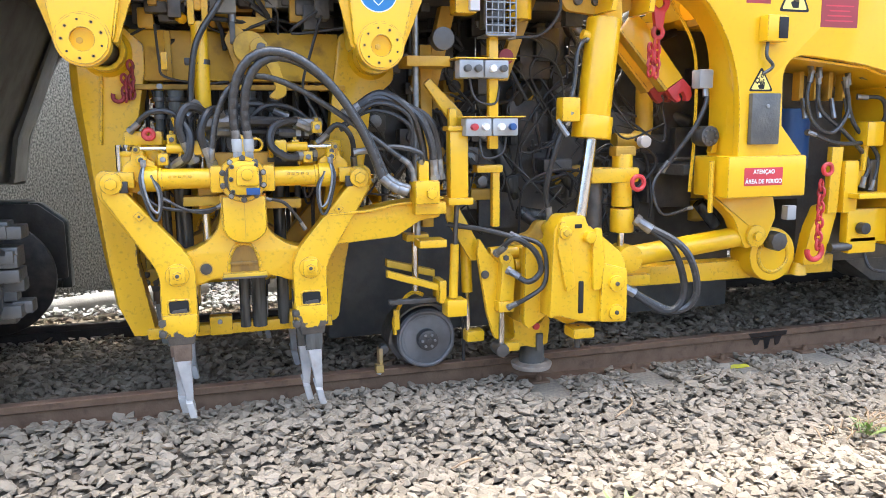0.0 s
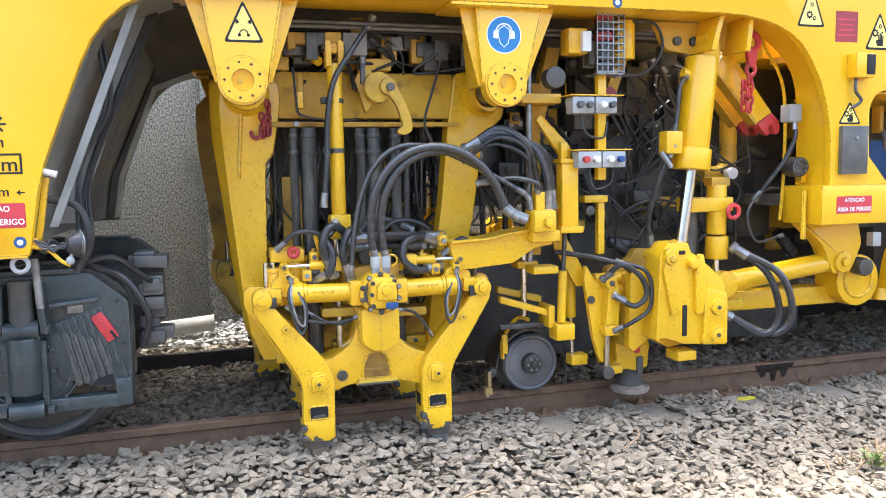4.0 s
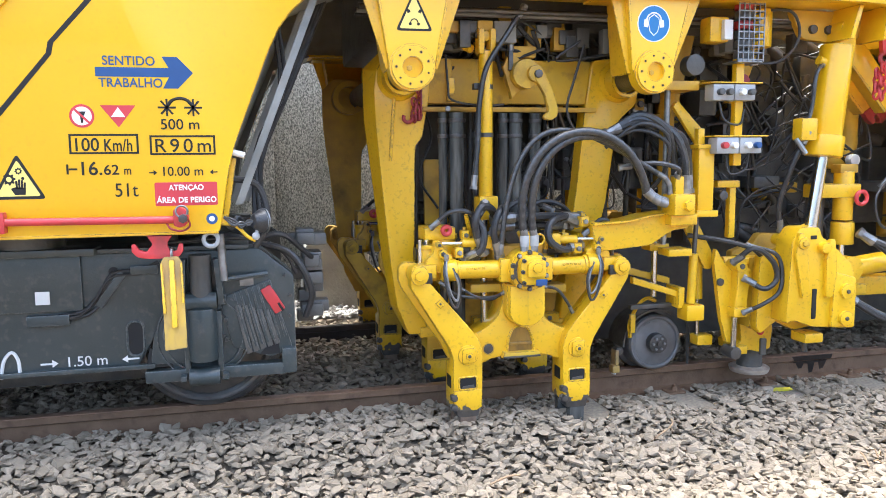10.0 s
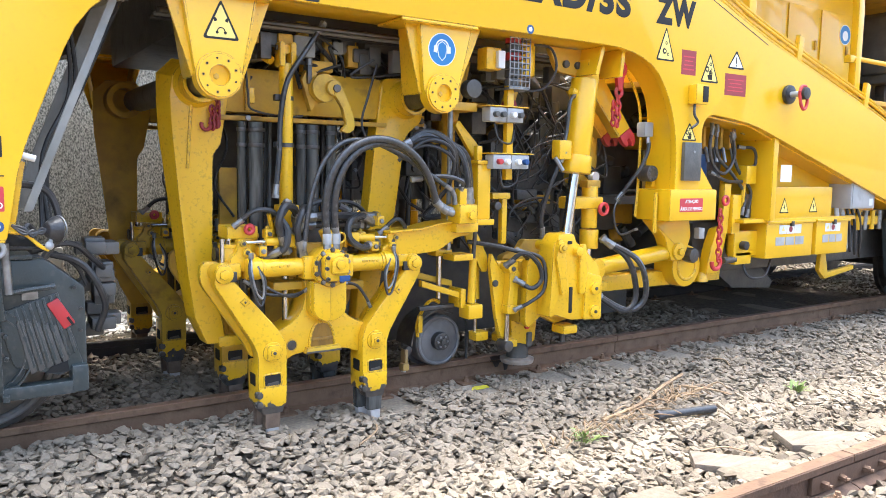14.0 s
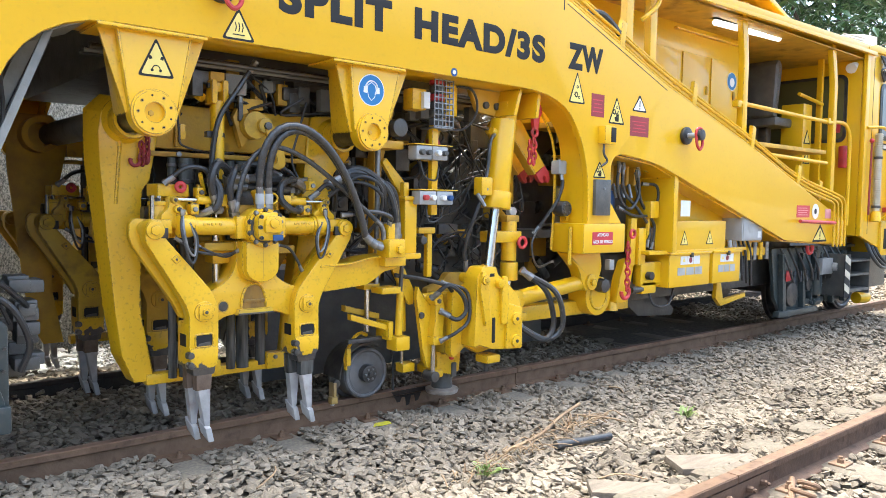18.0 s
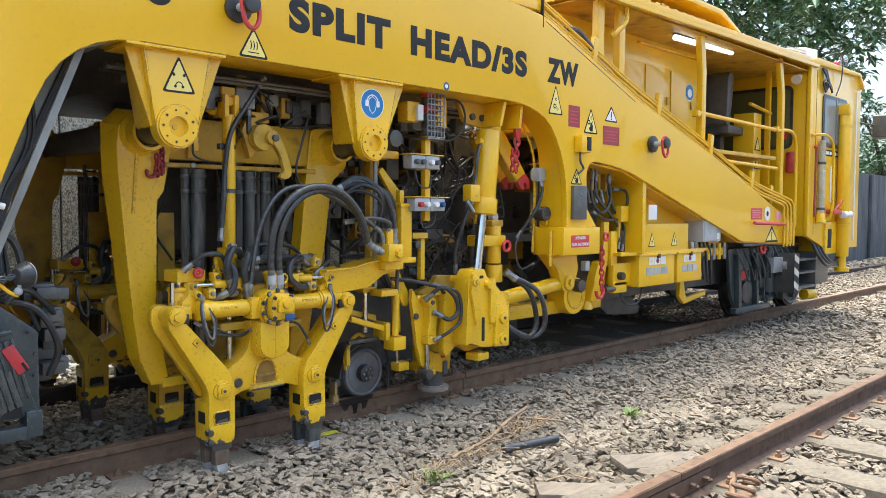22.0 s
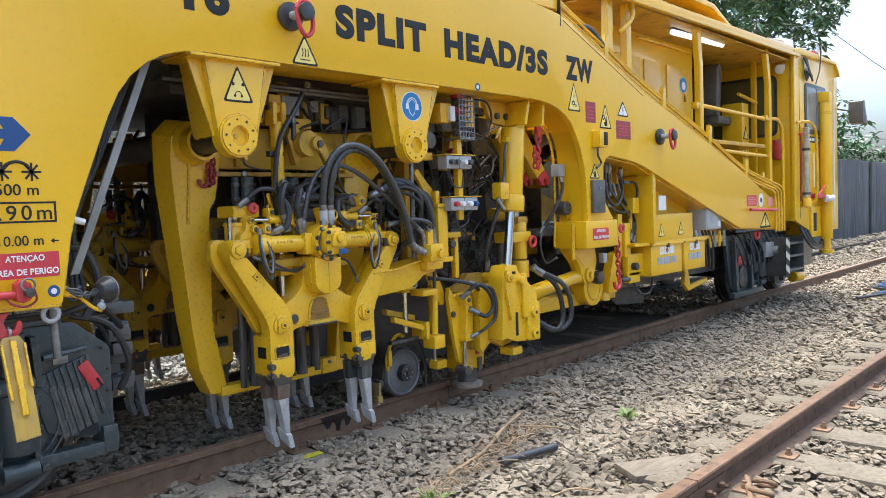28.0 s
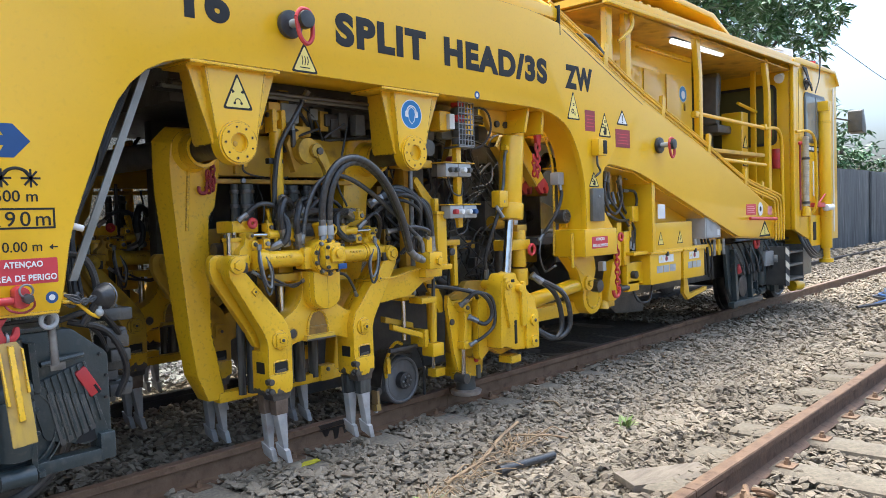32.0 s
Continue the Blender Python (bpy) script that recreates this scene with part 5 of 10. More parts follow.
        hose("hose", [(1.42, m(-0.40), 0.76), (1.53, m(-0.48), 0.72), (1.56, m(-0.50), 0.62), (1.545, m(-0.50), 0.51), (1.463, m(-0.48), 0.445), (1.40, m(-0.42), 0.395)], 0.012, RUBBER, lift, 8)
        hose("hose", [(1.10, m(-0.30), 0.82), (1.28, m(-0.36), 0.79), (1.42, m(-0.42), 0.75), (1.50, m(-0.40), 0.70)], 0.014, RUBBER, lift, 6, False)
        # measuring wheel and its carrier
        w = P("guide_wheel", disc(B(), 1.036, 0.170, m(-0.085), m(0.045), 0.166, 40, 0.012), WHEELSTEEL, lift, "small grey steel wheel rolling on the rail")
        P("wheel_flange", disc(B(), 1.036, 0.170, m(0.045), m(0.075), 0.19, 40, 0.008), WHEELSTEEL, w)
        P("wheel_rim", ring(B(), (1.036, m(-0.088), 0.170), 0.150, 0.012, seg=40), WHEELSTEEL, w)
        P("wheel_dish", disc(B(), 1.036, 0.170, m(-0.0875), m(-0.08), 0.125, 32, 0.003), WHEELSTEEL, w)
        P("wheel_hub", disc(B(), 1.036, 0.170, m(-0.135), m(-0.08), 0.058, 20, 0.008), STEELDARK, w)
        for k in range(6):
            a = radians(60 * k)
            P("hub_bolt", disc(B(), 1.036 + 0.035 * math.cos(a), 0.170 + 0.035 * math.sin(a), m(-0.145), m(-0.13), 0.008, 6, 0.001), ZINC, w)
        P("axle_end", disc(B(), 1.036, 0.170, m(-0.15), m(-0.13), 0.016, 10, 0.002), STEELDARK, w)
        bm = prism(B(), strip([(1.03 + 0.21 * math.cos(radians(a)), 0.16 + 0.21 * math.sin(radians(a))) for a in range(60, 190, 10)], 0.01), m(-0.11), m(0.08), 0)
        P("wheel_guard", bm, STEELDARK)
        P("guard_strip", sweep(B(), spline([(1.01, m(-0.13), 0.425), (0.96, m(-0.13), 0.443), (0.905, m(-0.13), 0.41), (0.85, m(-0.13), 0.31), (0.853, m(-0.13), 0.22)], 4), 0.012, 6), YELLOW_WORN)
        P("guard_tag", box(B(), 0.84, 0.872, m(-0.16), m(-0.14), 0.25, 0.36, 0.004), YELLOW_WORN)
        P("sand_nozzle", box(B(), 0.76, 0.782, m(-0.14), m(-0.08), 0.03, 0.15, 0.005), CHOCK)
        P("nozzle_clamp", disc(B(), 0.79, 0.14, m(-0.13), m(-0.08), 0.026, 12), STEELDARK)
        P("nozzle_foot", box(B(), 0.74, 0.785, m(-0.15), m(-0.10), 0.02, 0.065, 0.006), CHOCK)
        P("nozzle_tip", rod(B(), (0.765, m(-0.12), 0.03), (0.76, m(-0.12), 0.008), 0.014, seg=8), TINE)
        P("guard_flap", sweep(B(), spline([(1.17, m(-0.10), 0.40), (1.24, m(-0.10), 0.25), (1.245, m(-0.10), 0.03)], 4), 0.009, 6), RUBBER)
        P("carrier_beam", prism(B(), [(0.80, 0.60), (0.80, 0.64), (1.06, 0.57), (1.06, 0.53)], m(-0.20), m(-0.15), 0.008), YELLOW_DUSTY)
        P("carrier_beam", prism(B(), [(0.78, 0.56), (0.78, 0.60), (1.07, 0.505), (1.07, 0.43), (1.045, 0.43), (1.045, 0.475)], m(-0.29), m(-0.25), 0.008), YELLOW_WORN)
        P("carrier_plate", box(B(), 0.80, 1.10, m(-0.24), m(-0.20), 0.405, 0.43, 0.004), STEELDARK)
        P("carrier_link", box(B(), 1.05, 1.09, m(-0.31), m(-0.17), 0.41, 0.53, 0.008), YELLOW_WORN)
        P("weight_block", box(B(), 1.075, 1.185, m(-0.36), m(-0.25), 0.345, 0.435, 0.012), YELLOW)
        P("guide_rod", rod(B(), (0.945, m(-0.22), 0.47), (0.945, m(-0.22), 0.86), 0.018, seg=10), CHROME)
        P("guide_rod_clamp", box(B(), 0.89, 1.01, m(-0.27), m(-0.17), 0.735, 0.775, 0.008), YELLOW_WORN)
        P("strut", rod(B(), (1.12, m(-0.32), 0.44), (1.13, m(-0.32), 0.72), 0.024, seg=12), YELLOW_WORN)
        P("strut_rod", rod(B(), (1.13, m(-0.32), 0.70), (1.145, m(-0.32), 0.96), 0.013, seg=10), STEELDARK)
        P("strut", rod(B(), (1.235, m(-0.20), 0.44), (1.225, m(-0.20), 0.76), 0.030, seg=12), YELLOW_WORN)
        P("strut_rod", rod(B(), (1.24, m(-0.20), 0.20), (1.235, m(-0.20), 0.45), 0.012, seg=8), CHROME)
        P("strut_foot", box(B(), 1.22, 1.32, m(-0.24), m(-0.16), 0.17, 0.23, 0.008), YELLOW_WORN)
        P("link_plate", prism(B(), poly_round([(1.09, 0.96), (1.13, 0.97), (1.27, 0.72), (1.27, 0.62), (1.23, 0.62), (1.10, 0.84)], 0.015), m(-0.28), m(-0.26), 0.004), YELLOW_WORN)


lifting_unit()


# ---- bogies ----
def wheel_pair(parent, x):
    for m in (lambda y: y, mir):
        w = part("wheel", disc(B(), x, 0.36, m(-0.055), m(0.05), 0.36, 56, 0.01), STEELDARK, parent, "dark steel rail wheel")
        part("wheel_flange", disc(B(), x, 0.36, m(0.03), m(0.075), 0.388, 56, 0.01), STEELDARK, w)
        part("wheel_rim", ring(B(), (x, m(-0.056), 0.36), 0.315, 0.022, seg=48), WHEELSTEEL, w)
        part("axle_cap", disc(B(), x, 0.36, m(-0.20), m(-0.05), 0.12, 24, 0.012), CHARCOAL, w)
    part("axle", rod(B(), (x, 0.05, 0.36), (x, GAUGE - 0.05, 0.36), 0.075, seg=20), STEELDARK, parent)


def bogie(name, xa, xb, label, rear):
    b = tagged(empty(name), label, "bogie", "bogies")
    P = lambda n, bm, mat, par=b, lab="": part(n, bm, mat, par, lab)
    wheel_pair(b, xa)
    wheel_pair(b, xb)
    s = 1 if rear else -1
    X = lambda d: xa + s * d           # d grows towards the bogie's outer end from the inner axle
    for m in (lambda y: y, mir):
        out = poly_round([(X(-0.43), 0.31), (X(-0.43), 0.70), (X(-0.27), 0.835), (X(0.9), 0.84), (X(2.2), 0.84), (X(2.2), 0.30), (X(0.31), 0.285), (X(0.20), 0.46), (X(0.16), 0.56), (X(-0.16), 0.56), (X(-0.30), 0.34), (X(-0.33), 0.31)], 0.02, 3)
        out = [(x * 1.0, z) for x, z in out]
        if not rear:
            out = out[::-1]
        fr = P("bogie_frame", prism(B(), out, m(-0.30), m(-0.22), 0.01), CHARCOAL)
        P("frame_inner", prism(B(), out, m(-0.12), m(-0.10), 0.004), BLACK)
        P("frame_top", box(B(), min(X(-0.22), X(2.2)), max(X(-0.22), X(2.2)), m(-0.31), m(-0.10), 0.836, 0.856, 0.004), CHARCOAL)
        P("axle_guard", box(B(), min(X(-0.38), X(0.27)), max(X(-0.38), X(0.27)), m(-0.34), m(-0.26), 0.215, 0.275, 0.01), CHARCOAL)
        P("guard_end", box(B(), min(X(-0.43), X(-0.36)), max(X(-0.43), X(-0.36)), m(-0.345), m(-0.22), 0.22, 0.345, 0.012), CHARCOAL)
        for k in (-0.075, 0.075):
            P("damper_bracket", prism(B(), [(X(k) - 0.014, 0.80), (X(k) + 0.014, 0.80), (X(k * 1.2) + 0.014, 0.585), (X(k * 1.2) - 0.014, 0.585)], m(-0.39), m(-0.30), 0.004), CHARCOAL)
            P("damper_nut", rod(B(), (X(k * 1.1), m(-0.36), 0.60), (X(k * 1.45), m(-0.36), 0.60), 0.022, seg=6), CHARCOAL)
            P("damper_nut", rod(B(), (X(k * 1.1), m(-0.36), 0.235), (X(k * 1.45), m(-0.36), 0.235), 0.022, seg=6), CHARCOAL)
            P("guard_plate", prism(B(), [(X(k) - 0.012, 0.26), (X(k) + 0.012, 0.26), (X(k) + 0.012, 0.55), (X(k) - 0.012, 0.55)], m(-0.36), m(-0.30), 0.003), CHARCOAL)
        P("damper", rod(B(), (X(0), m(-0.36), 0.32), (X(0), m(-0.36), 0.57), 0.066, seg=24, w=0.008), CHARCOAL)
        P("damper_upper", rod(B(), (X(0), m(-0.35), 0.60), (X(0), m(-0.35), 0.82), 0.050, seg=20), BLACK)
        P("damper_eye", rod(B(), (X(-0.07), m(-0.36), 0.60), (X(0.07), m(-0.36), 0.60), 0.046, seg=18, w=0.006), CHARCOAL)
        P("damper_eye", rod(B(), (X(-0.07), m(-0.36), 0.24), (X(0.07), m(-0.36), 0.24), 0.042, seg=18, w=0.006), CHARCOAL)
        P("axle_box", disc(B(), X(0), 0.40, m(-0.30), m(-0.16), 0.19, 28), CHARCOAL)
        for sx in ((-1,) if not rear else (-1, 1)):                 # layered rubber springs
            for k in range(5):
                o = X(sx * (0.16 + 0.033 * k))
                P("rubber_spring", prism(B(), [(o - 0.012, 0.56 - 0.008 * k), (o + 0.012, 0.57 - 0.008 * k), (o + 0.05 * sx * s + 0.012, 0.33 - 0.01 * k + 0.02 * k), (o + 0.05 * sx * s - 0.012, 0.32 + 0.01 * k)], m(-0.32), m(-0.23), 0.003), BLACK)
        for a in (-0.105, 0.105):
            for z in (0.50, 0.40):
                P("frame_bolt", disc(B(), X(a), z, m(-0.325), m(-0.31), 0.011, 6, 0.002), CHARCOAL)
        if rear:
            P("frame_slot", prism(B(), rounded(X(0.30) - 0.036, X(0.30) + 0.036, 0.35, 0.53, 0.034), m(-0.304), m(-0.295), 0), INK)
        P("pipe_cover", box(B(), min(X(0.19), X(0.31)), max(X(0.19), X(0.31)), m(-0.33), m(-0.30), 0.735, 0.775, 0.006), CHARCOAL)
        P("pipe_cover", prism(B(), [(X(0.33), 0.735), (X(0.36), 0.755), (X(0.47), 0.60), (X(0.44), 0.585)], m(-0.325), m(-0.30), 0.004), CHARCOAL)
        P("pipe_cover", box(B(), min(X(0.58), X(0.76)), max(X(0.58), X(0.76)), m(-0.33), m(-0.30), 0.515, 0.565, 0.006), CHARCOAL)
        hose("brake_pipe", [(X(0.45), m(-0.312), 0.60), (X(0.50), m(-0.312), 0.56), (X(0.58), m(-0.312), 0.54)], 0.009, RUBBER, b, 5, False)
        P("bolster_post", box(B(), min(X(0.52), X(0.88)), max(X(0.52), X(0.88)), m(-0.325), m(-0.28), 0.58, 0.84, 0.008), CHARCOAL)
        P("bolster_ledge", box(B(), min(X(0.45), X(1.2)), max(X(0.45), X(1.2)), m(-0.38), m(-0.20), 0.835, 0.868, 0.006), CHARCOAL)
        P("bolster_spring", rod(B(), (X(0.75), m(-0.22), 0.86), (X(0.75), m(-0.22), 0.95), 0.15, seg=24), BLACK)
    return b


bogie_rear = bogie("bogie", -1.474, -2.974, "charcoal-grey two-axle bogie under the rear of the machine", False)
bogie_front = bogie("bogie", 6.97, 8.47, "black two-axle bogie under the driving cab", True)


def bogie_details():
    b = bogie_rear
    P = lambda n, bm, mat, par=b, lab="": part(n, bm, mat, par, lab)
    bm = B()
    box(bm, -0.028, 0.028, -0.325, -0.30, -0.07, 0.07, 0.014)
    bmesh.ops.transform(bm, matrix=pose(-1.148, 0, 0.585, 0, -30, 0), verts=bm.verts)
    P("lashing_cleat", bm, RED, b, "red painted cleat")
    P("plate", box(B(), -1.30, -1.235, -0.306, -0.30, 0.655, 0.70, 0.002), ZINC, b, "small metal data plate")
    P("white_plate", box(B(), -2.19, -2.13, -0.332, -0.325, 0.615, 0.675, 0.002), WHITE, b, "small white marking plate")
    words("wheelbase_text", "1.50 m", 0.066, (-2.09, -0.3035, 0.316), WHITE, b, 0.004)
    for x, k in ((-2.165, 1), (-1.80, -1)):
        P("arrow_mark", prism(B(), [(x - 0.03 * k, 0.338), (x + 0.02 * k, 0.338), (x + 0.02 * k, 0.352), (x + 0.045 * k, 0.334), (x + 0.02 * k, 0.316), (x + 0.02 * k, 0.330), (x - 0.03 * k, 0.330)][::k], -0.3035, -0.30, 0), WHITE)
    P("chalk_arch", sweep(B(), spline([(-2.36, -0.304, 0.28), (-2.345, -0.304, 0.36), (-2.31, -0.304, 0.40), (-2.285, -0.304, 0.36), (-2.282, -0.304, 0.29)], 4), 0.008, 6), WHITE)
    P("frame_slot", prism(B(), rounded(-1.815, -1.745, 0.35, 0.51, 0.033), -0.3045, -0.295, 0), INK)
    P("frame_hole", disc(B(), -1.86, 0.75, -0.304, -0.295, 0.022, 16, 0), INK)
    P("spring_housing", prism(B(), poly_round([(-1.40, 0.60), (-1.16, 0.68), (-1.06, 0.34), (-1.16, 0.30), (-1.34, 0.36)], 0.02), -0.312, -0.295, 0.004), CHARCOAL)
    P("axle_shroud", prism(B(), poly_round([(-1.72, 0.30), (-1.70, 0.44), (-1.64, 0.55), (-1.54, 0.60), (-1.41, 0.60), (-1.41, 0.30)], 0.03)[::-1], -0.312, -0.295, 0.005), CHARCOAL)
    P("cleat_recess", prism(B(), [(-1.128, 0.565), (-1.118, 0.571), (-1.095, 0.532), (-1.105, 0.526)], -0.3275, -0.32, 0), INK)
    P("frame_lip", box(B(), -3.6, -1.70, -0.325, -0.295, 0.284, 0.306, 0.004), CHARCOAL)
    P("slot_rim", sweep(B(), [(x, -0.305, z) for x, z in rounded(-1.817, -1.743, 0.348, 0.512, 0.034)], 0.006, 6, True), CHARCOAL)
    for r in (0.185, 0.215):
        P("cover_rib", annulus(B(), -1.474, 0.43, -0.318, -0.30, r - 0.006, r), CHARCOAL)
    P("guard_gap", prism(B(), [(-1.74, 0.29), (-1.62, 0.29), (-1.72, 0.385)], -0.3105, -0.295, 0), INK)
    P("guard_gap", prism(B(), [(-1.22, 0.315), (-1.12, 0.315), (-1.135, 0.41)], -0.3145, -0.295, 0), INK)
    P("top_rod", rod(B(), (-1.36, -0.36, 0.70), (-1.17, -0.33, 0.715), 0.013, seg=8), CHARCOAL)
    for k in range(7):
        P("spring_rib", prism(B(), [(-1.335 + 0.028 * k, 0.625 + 0.009 * k), (-1.325 + 0.028 * k, 0.627 + 0.009 * k), (-1.255 + 0.028 * k, 0.352 + 0.008 * k), (-1.267 + 0.028 * k, 0.35 + 0.008 * k)], -0.322, -0.31, 0.002), CHARCOAL)
    for x, z in ((-1.56, 0.50), (-1.56, 0.41), (-1.385, 0.515), (-1.385, 0.42), (-1.09, 0.70), (-1.065, 0.60), (-1.07, 0.50), (-1.62, 0.42)):
        P("cover_bolt", disc(B(), x, z, -0.326, -0.31, 0.009, 6, 0.002), STEELDARK)
    P("pipe_run", sweep(B(), spline([(-1.66, -0.315, 0.79), (-1.74, -0.318, 0.755), (-1.86, -0.318, 0.745), (-1.93, -0.318, 0.64), (-2.0, -0.318, 0.575), (-2.10, -0.318, 0.56)], 5), 0.008, 8), RUBBER)
    P("pipe_run", sweep(B(), spline([(-1.66, -0.32, 0.775), (-1.75, -0.322, 0.738), (-1.87, -0.322, 0.725), (-1.945, -0.322, 0.62), (-2.01, -0.322, 0.558), (-2.10, -0.322, 0.545)], 5), 0.007, 8), RUBBER)
    P("pipe_run", sweep(B(), spline([(-1.62, -0.26, 0.87), (-1.40, -0.28, 0.885), (-1.20, -0.28, 0.872), (-1.08, -0.27, 0.80), (-1.03, -0.26, 0.70)], 5), 0.010, 8), RUBBER)
    # made-up black box that blocks light from the far side
    P("underside_filler", box(B(), -2.72, -1.74, 0.16, 1.50, 0.10, 0.80, 0.04), BLACK, b, "black box added between the wheels to keep the underside dark")
    # brake gear at the inner end
    rng = random.Random(8)
    for i in range(14):
        x, z = -1.02 + rng.uniform(0, 0.14), rng.uniform(0.45, 0.88)
        P("brake_gear", box(B(), x - rng.uniform(0.03, 0.06), x + rng.uniform(0.03, 0.07), -0.22 + rng.uniform(0, 0.1), -0.05, z - 0.03, z + 0.03, 0.01), BLACK)
    hose("air_hose", [(-1.20, -0.26, 0.86), (-1.05, -0.32, 0.80), (-0.96, -0.30, 0.62), (-0.99, -0.26, 0.48)], 0.016, RUBBER, b, 6, False)
    hose("air_hose", [(-1.25, -0.28, 0.87), (-1.10, -0.30, 0.90), (-1.00, -0.26, 0.82), (-0.94, -0.20, 0.76)], 0.014, RUBBER, b, 6, False)


bogie_details()


# ---- stickers and lettering on the machine ----
def fit_words(name, body, x0, x1, z0, z1, y, mat, parent, heavy=0.0, label="", space=1.0):
    ob = words(name, body, 0.1, (0, 0, 0), mat, parent, heavy, label=label, space=space)
    co = np.array([v.co for v in ob.data.vertices])
    lo, hi = co.min(0), co.max(0)
    sx, sz, sy = (x1 - x0) / (hi[0] - lo[0]), (z1 - z0) / (hi[2] - lo[2]), 0.0024 / (hi[1] - lo[1])
    ob.data.transform(Matrix.Translation((x0 - lo[0] * sx, y - (lo[1] + hi[1]) / 2 * sy, z0 - lo[2] * sz)) @ Matrix.Diagonal((sx, sy, sz, 1)))
    # one mesh a letter; strokes that stand above one another belong to one letter
    bm = B()
    bm.from_mesh(ob.data)
    left, spans = set(bm.verts), []
    while left:
        todo, seen = [left.pop()], set()
        while todo:
            v = todo.pop()
            seen.add(v)
            for e in v.link_edges:
                o = e.other_vert(v)
                if o in left:
                    left.discard(o)
                    todo.append(o)
        spans.append((min(v.co.x for v in seen), max(v.co.x for v in seen), seen))
    spans.sort(key=lambda q: q[0])
    groups = []
    for p, q, vs in spans:
        if groups and p < groups[-1][1] - 0.3 * (q - p):
            groups[-1][1] = max(q, groups[-1][1])
            groups[-1][2] |= vs
        else:
            groups.append([p, q, set(vs)])
    for p, q, vs in groups:
        index = {v: i for i, v in enumerate(vs)}
        me = bpy.data.meshes.new("letter")
        me.from_pydata([v.co[:] for v in vs], [], [[index[v] for v in f.verts] for f in bm.faces if f.verts[0] in vs])
        finish("letter", me, mat, parent, label, smooth=False)
    bm.free()
    bpy.data.objects.remove(ob)


def flat(name, pts, y, mat, parent, thick=0.0015, label=""):
    return part(name, prism(B(), pts, y - thick, y, 0), mat, parent, label)


def sign_text(body, x0, x1, z0, z1, mat, heavy, space=1.0):
    fit_words("lettering", body, x0, x1, z0, z1, SIDE - 0.0018, mat, machine, heavy, ("blue" if mat == BLUE else "black") + " painted lettering", space)


def frame_box(x0, x1, z0, z1):
    w = 0.008
    f = None
    for a, b, c, d in ((x0, x1, z1 - w, z1), (x0, x1, z0, z0 + w), (x0, x0 + w, z0 + w, z1 - w), (x1 - w, x1, z0 + w, z1 - w)):
        f = flat("marking_line", [(a, c), (b, c), (b, d), (a, d)], SIDE, INK, machine)


def danger_sign(x0, x1, z0, z1, y):
    s = flat("danger_sign", rounded(x0, x1, z0, z1, 0.006), y, REDSIGN, machine, 0.0015, "red danger sticker with white lettering")
    h, w = z1 - z0, x1 - x0
    fit_words("sign_lettering", "ATENÇAO", x0 + 0.22 * w, x0 + 0.78 * w, z0 + 0.60 * h, z0 + 0.90 * h, y - 0.0034, WHITE, s, 0.03)
    fit_words("sign_lettering", "ÁREA DE PERIGO", x0 + 0.02 * w, x1 - 0.02 * w, z0 + 0.12 * h, z0 + 0.43 * h, y - 0.0034, WHITE, s, 0.03)


def big_arrow(x0, x1, z0, z1):
    zc, h = (z0 + z1) / 2, (z1 - z0) / 2
    xh = x1 - (x1 - x0) * 0.20
    xb = x1 - (x1 - x0) * 0.32
    flat("direction_arrow", [(x0, zc - 0.019), (xh - 0.02, zc - 0.019), (xb, z0), (xb + 0.06, z0), (x1, zc), (xb + 0.06, z1), (xb, z1), (xh - 0.02, zc + 0.019), (x0, zc + 0.019)], SIDE, BLUE, machine, 0.0015, "blue direction arrow")


def circle(cx, cz, r, n=28):
    return [(cx + r * math.cos(2 * math.pi * i / n), cz + r * math.sin(2 * math.pi * i / n)) for i in range(n)]


def round_ban(x0, x1, z0, z1):
    cx, cz, r = (x0 + x1) / 2, (z0 + z1) / 2, (x1 - x0) / 2
    s = flat("ban_sticker", circle(cx, cz, r), SIDE, REDSIGN, machine, 0.0012, "round red and white prohibition sticker")
    flat("sticker_face", circle(cx, cz, r * 0.8), SIDE - 0.0012, WHITE, s, 0.0008)
    flat("pictogram", [(cx - 0.016, cz + 0.018), (cx + 0.016, cz + 0.018), (cx + 0.006, cz - 0.004), (cx + 0.004, cz - 0.028), (cx - 0.004, cz - 0.028), (cx - 0.006, cz - 0.004)], SIDE - 0.002, INK, s, 0.0008)
    flat("ban_bar", [(cx - 0.030, cz + 0.024), (cx - 0.024, cz + 0.030), (cx + 0.030, cz - 0.024), (cx + 0.024, cz - 0.030)], SIDE - 0.0028, REDSIGN, s, 0.0008)


def red_triangle(x0, x1, z0, z1):
    cx = (x0 + x1) / 2
    s = flat("triangle_sticker", [(x0, z1), (cx, z0), (x1, z1)], SIDE, REDSIGN, machine, 0.0012, "red and white downward triangle sticker")
    flat("triangle_face", [(cx - 0.028, z1 - 0.048), (cx + 0.028, z1 - 0.048), (cx, z1 - 0.008)], SIDE - 0.0012, WHITE, s, 0.0008)


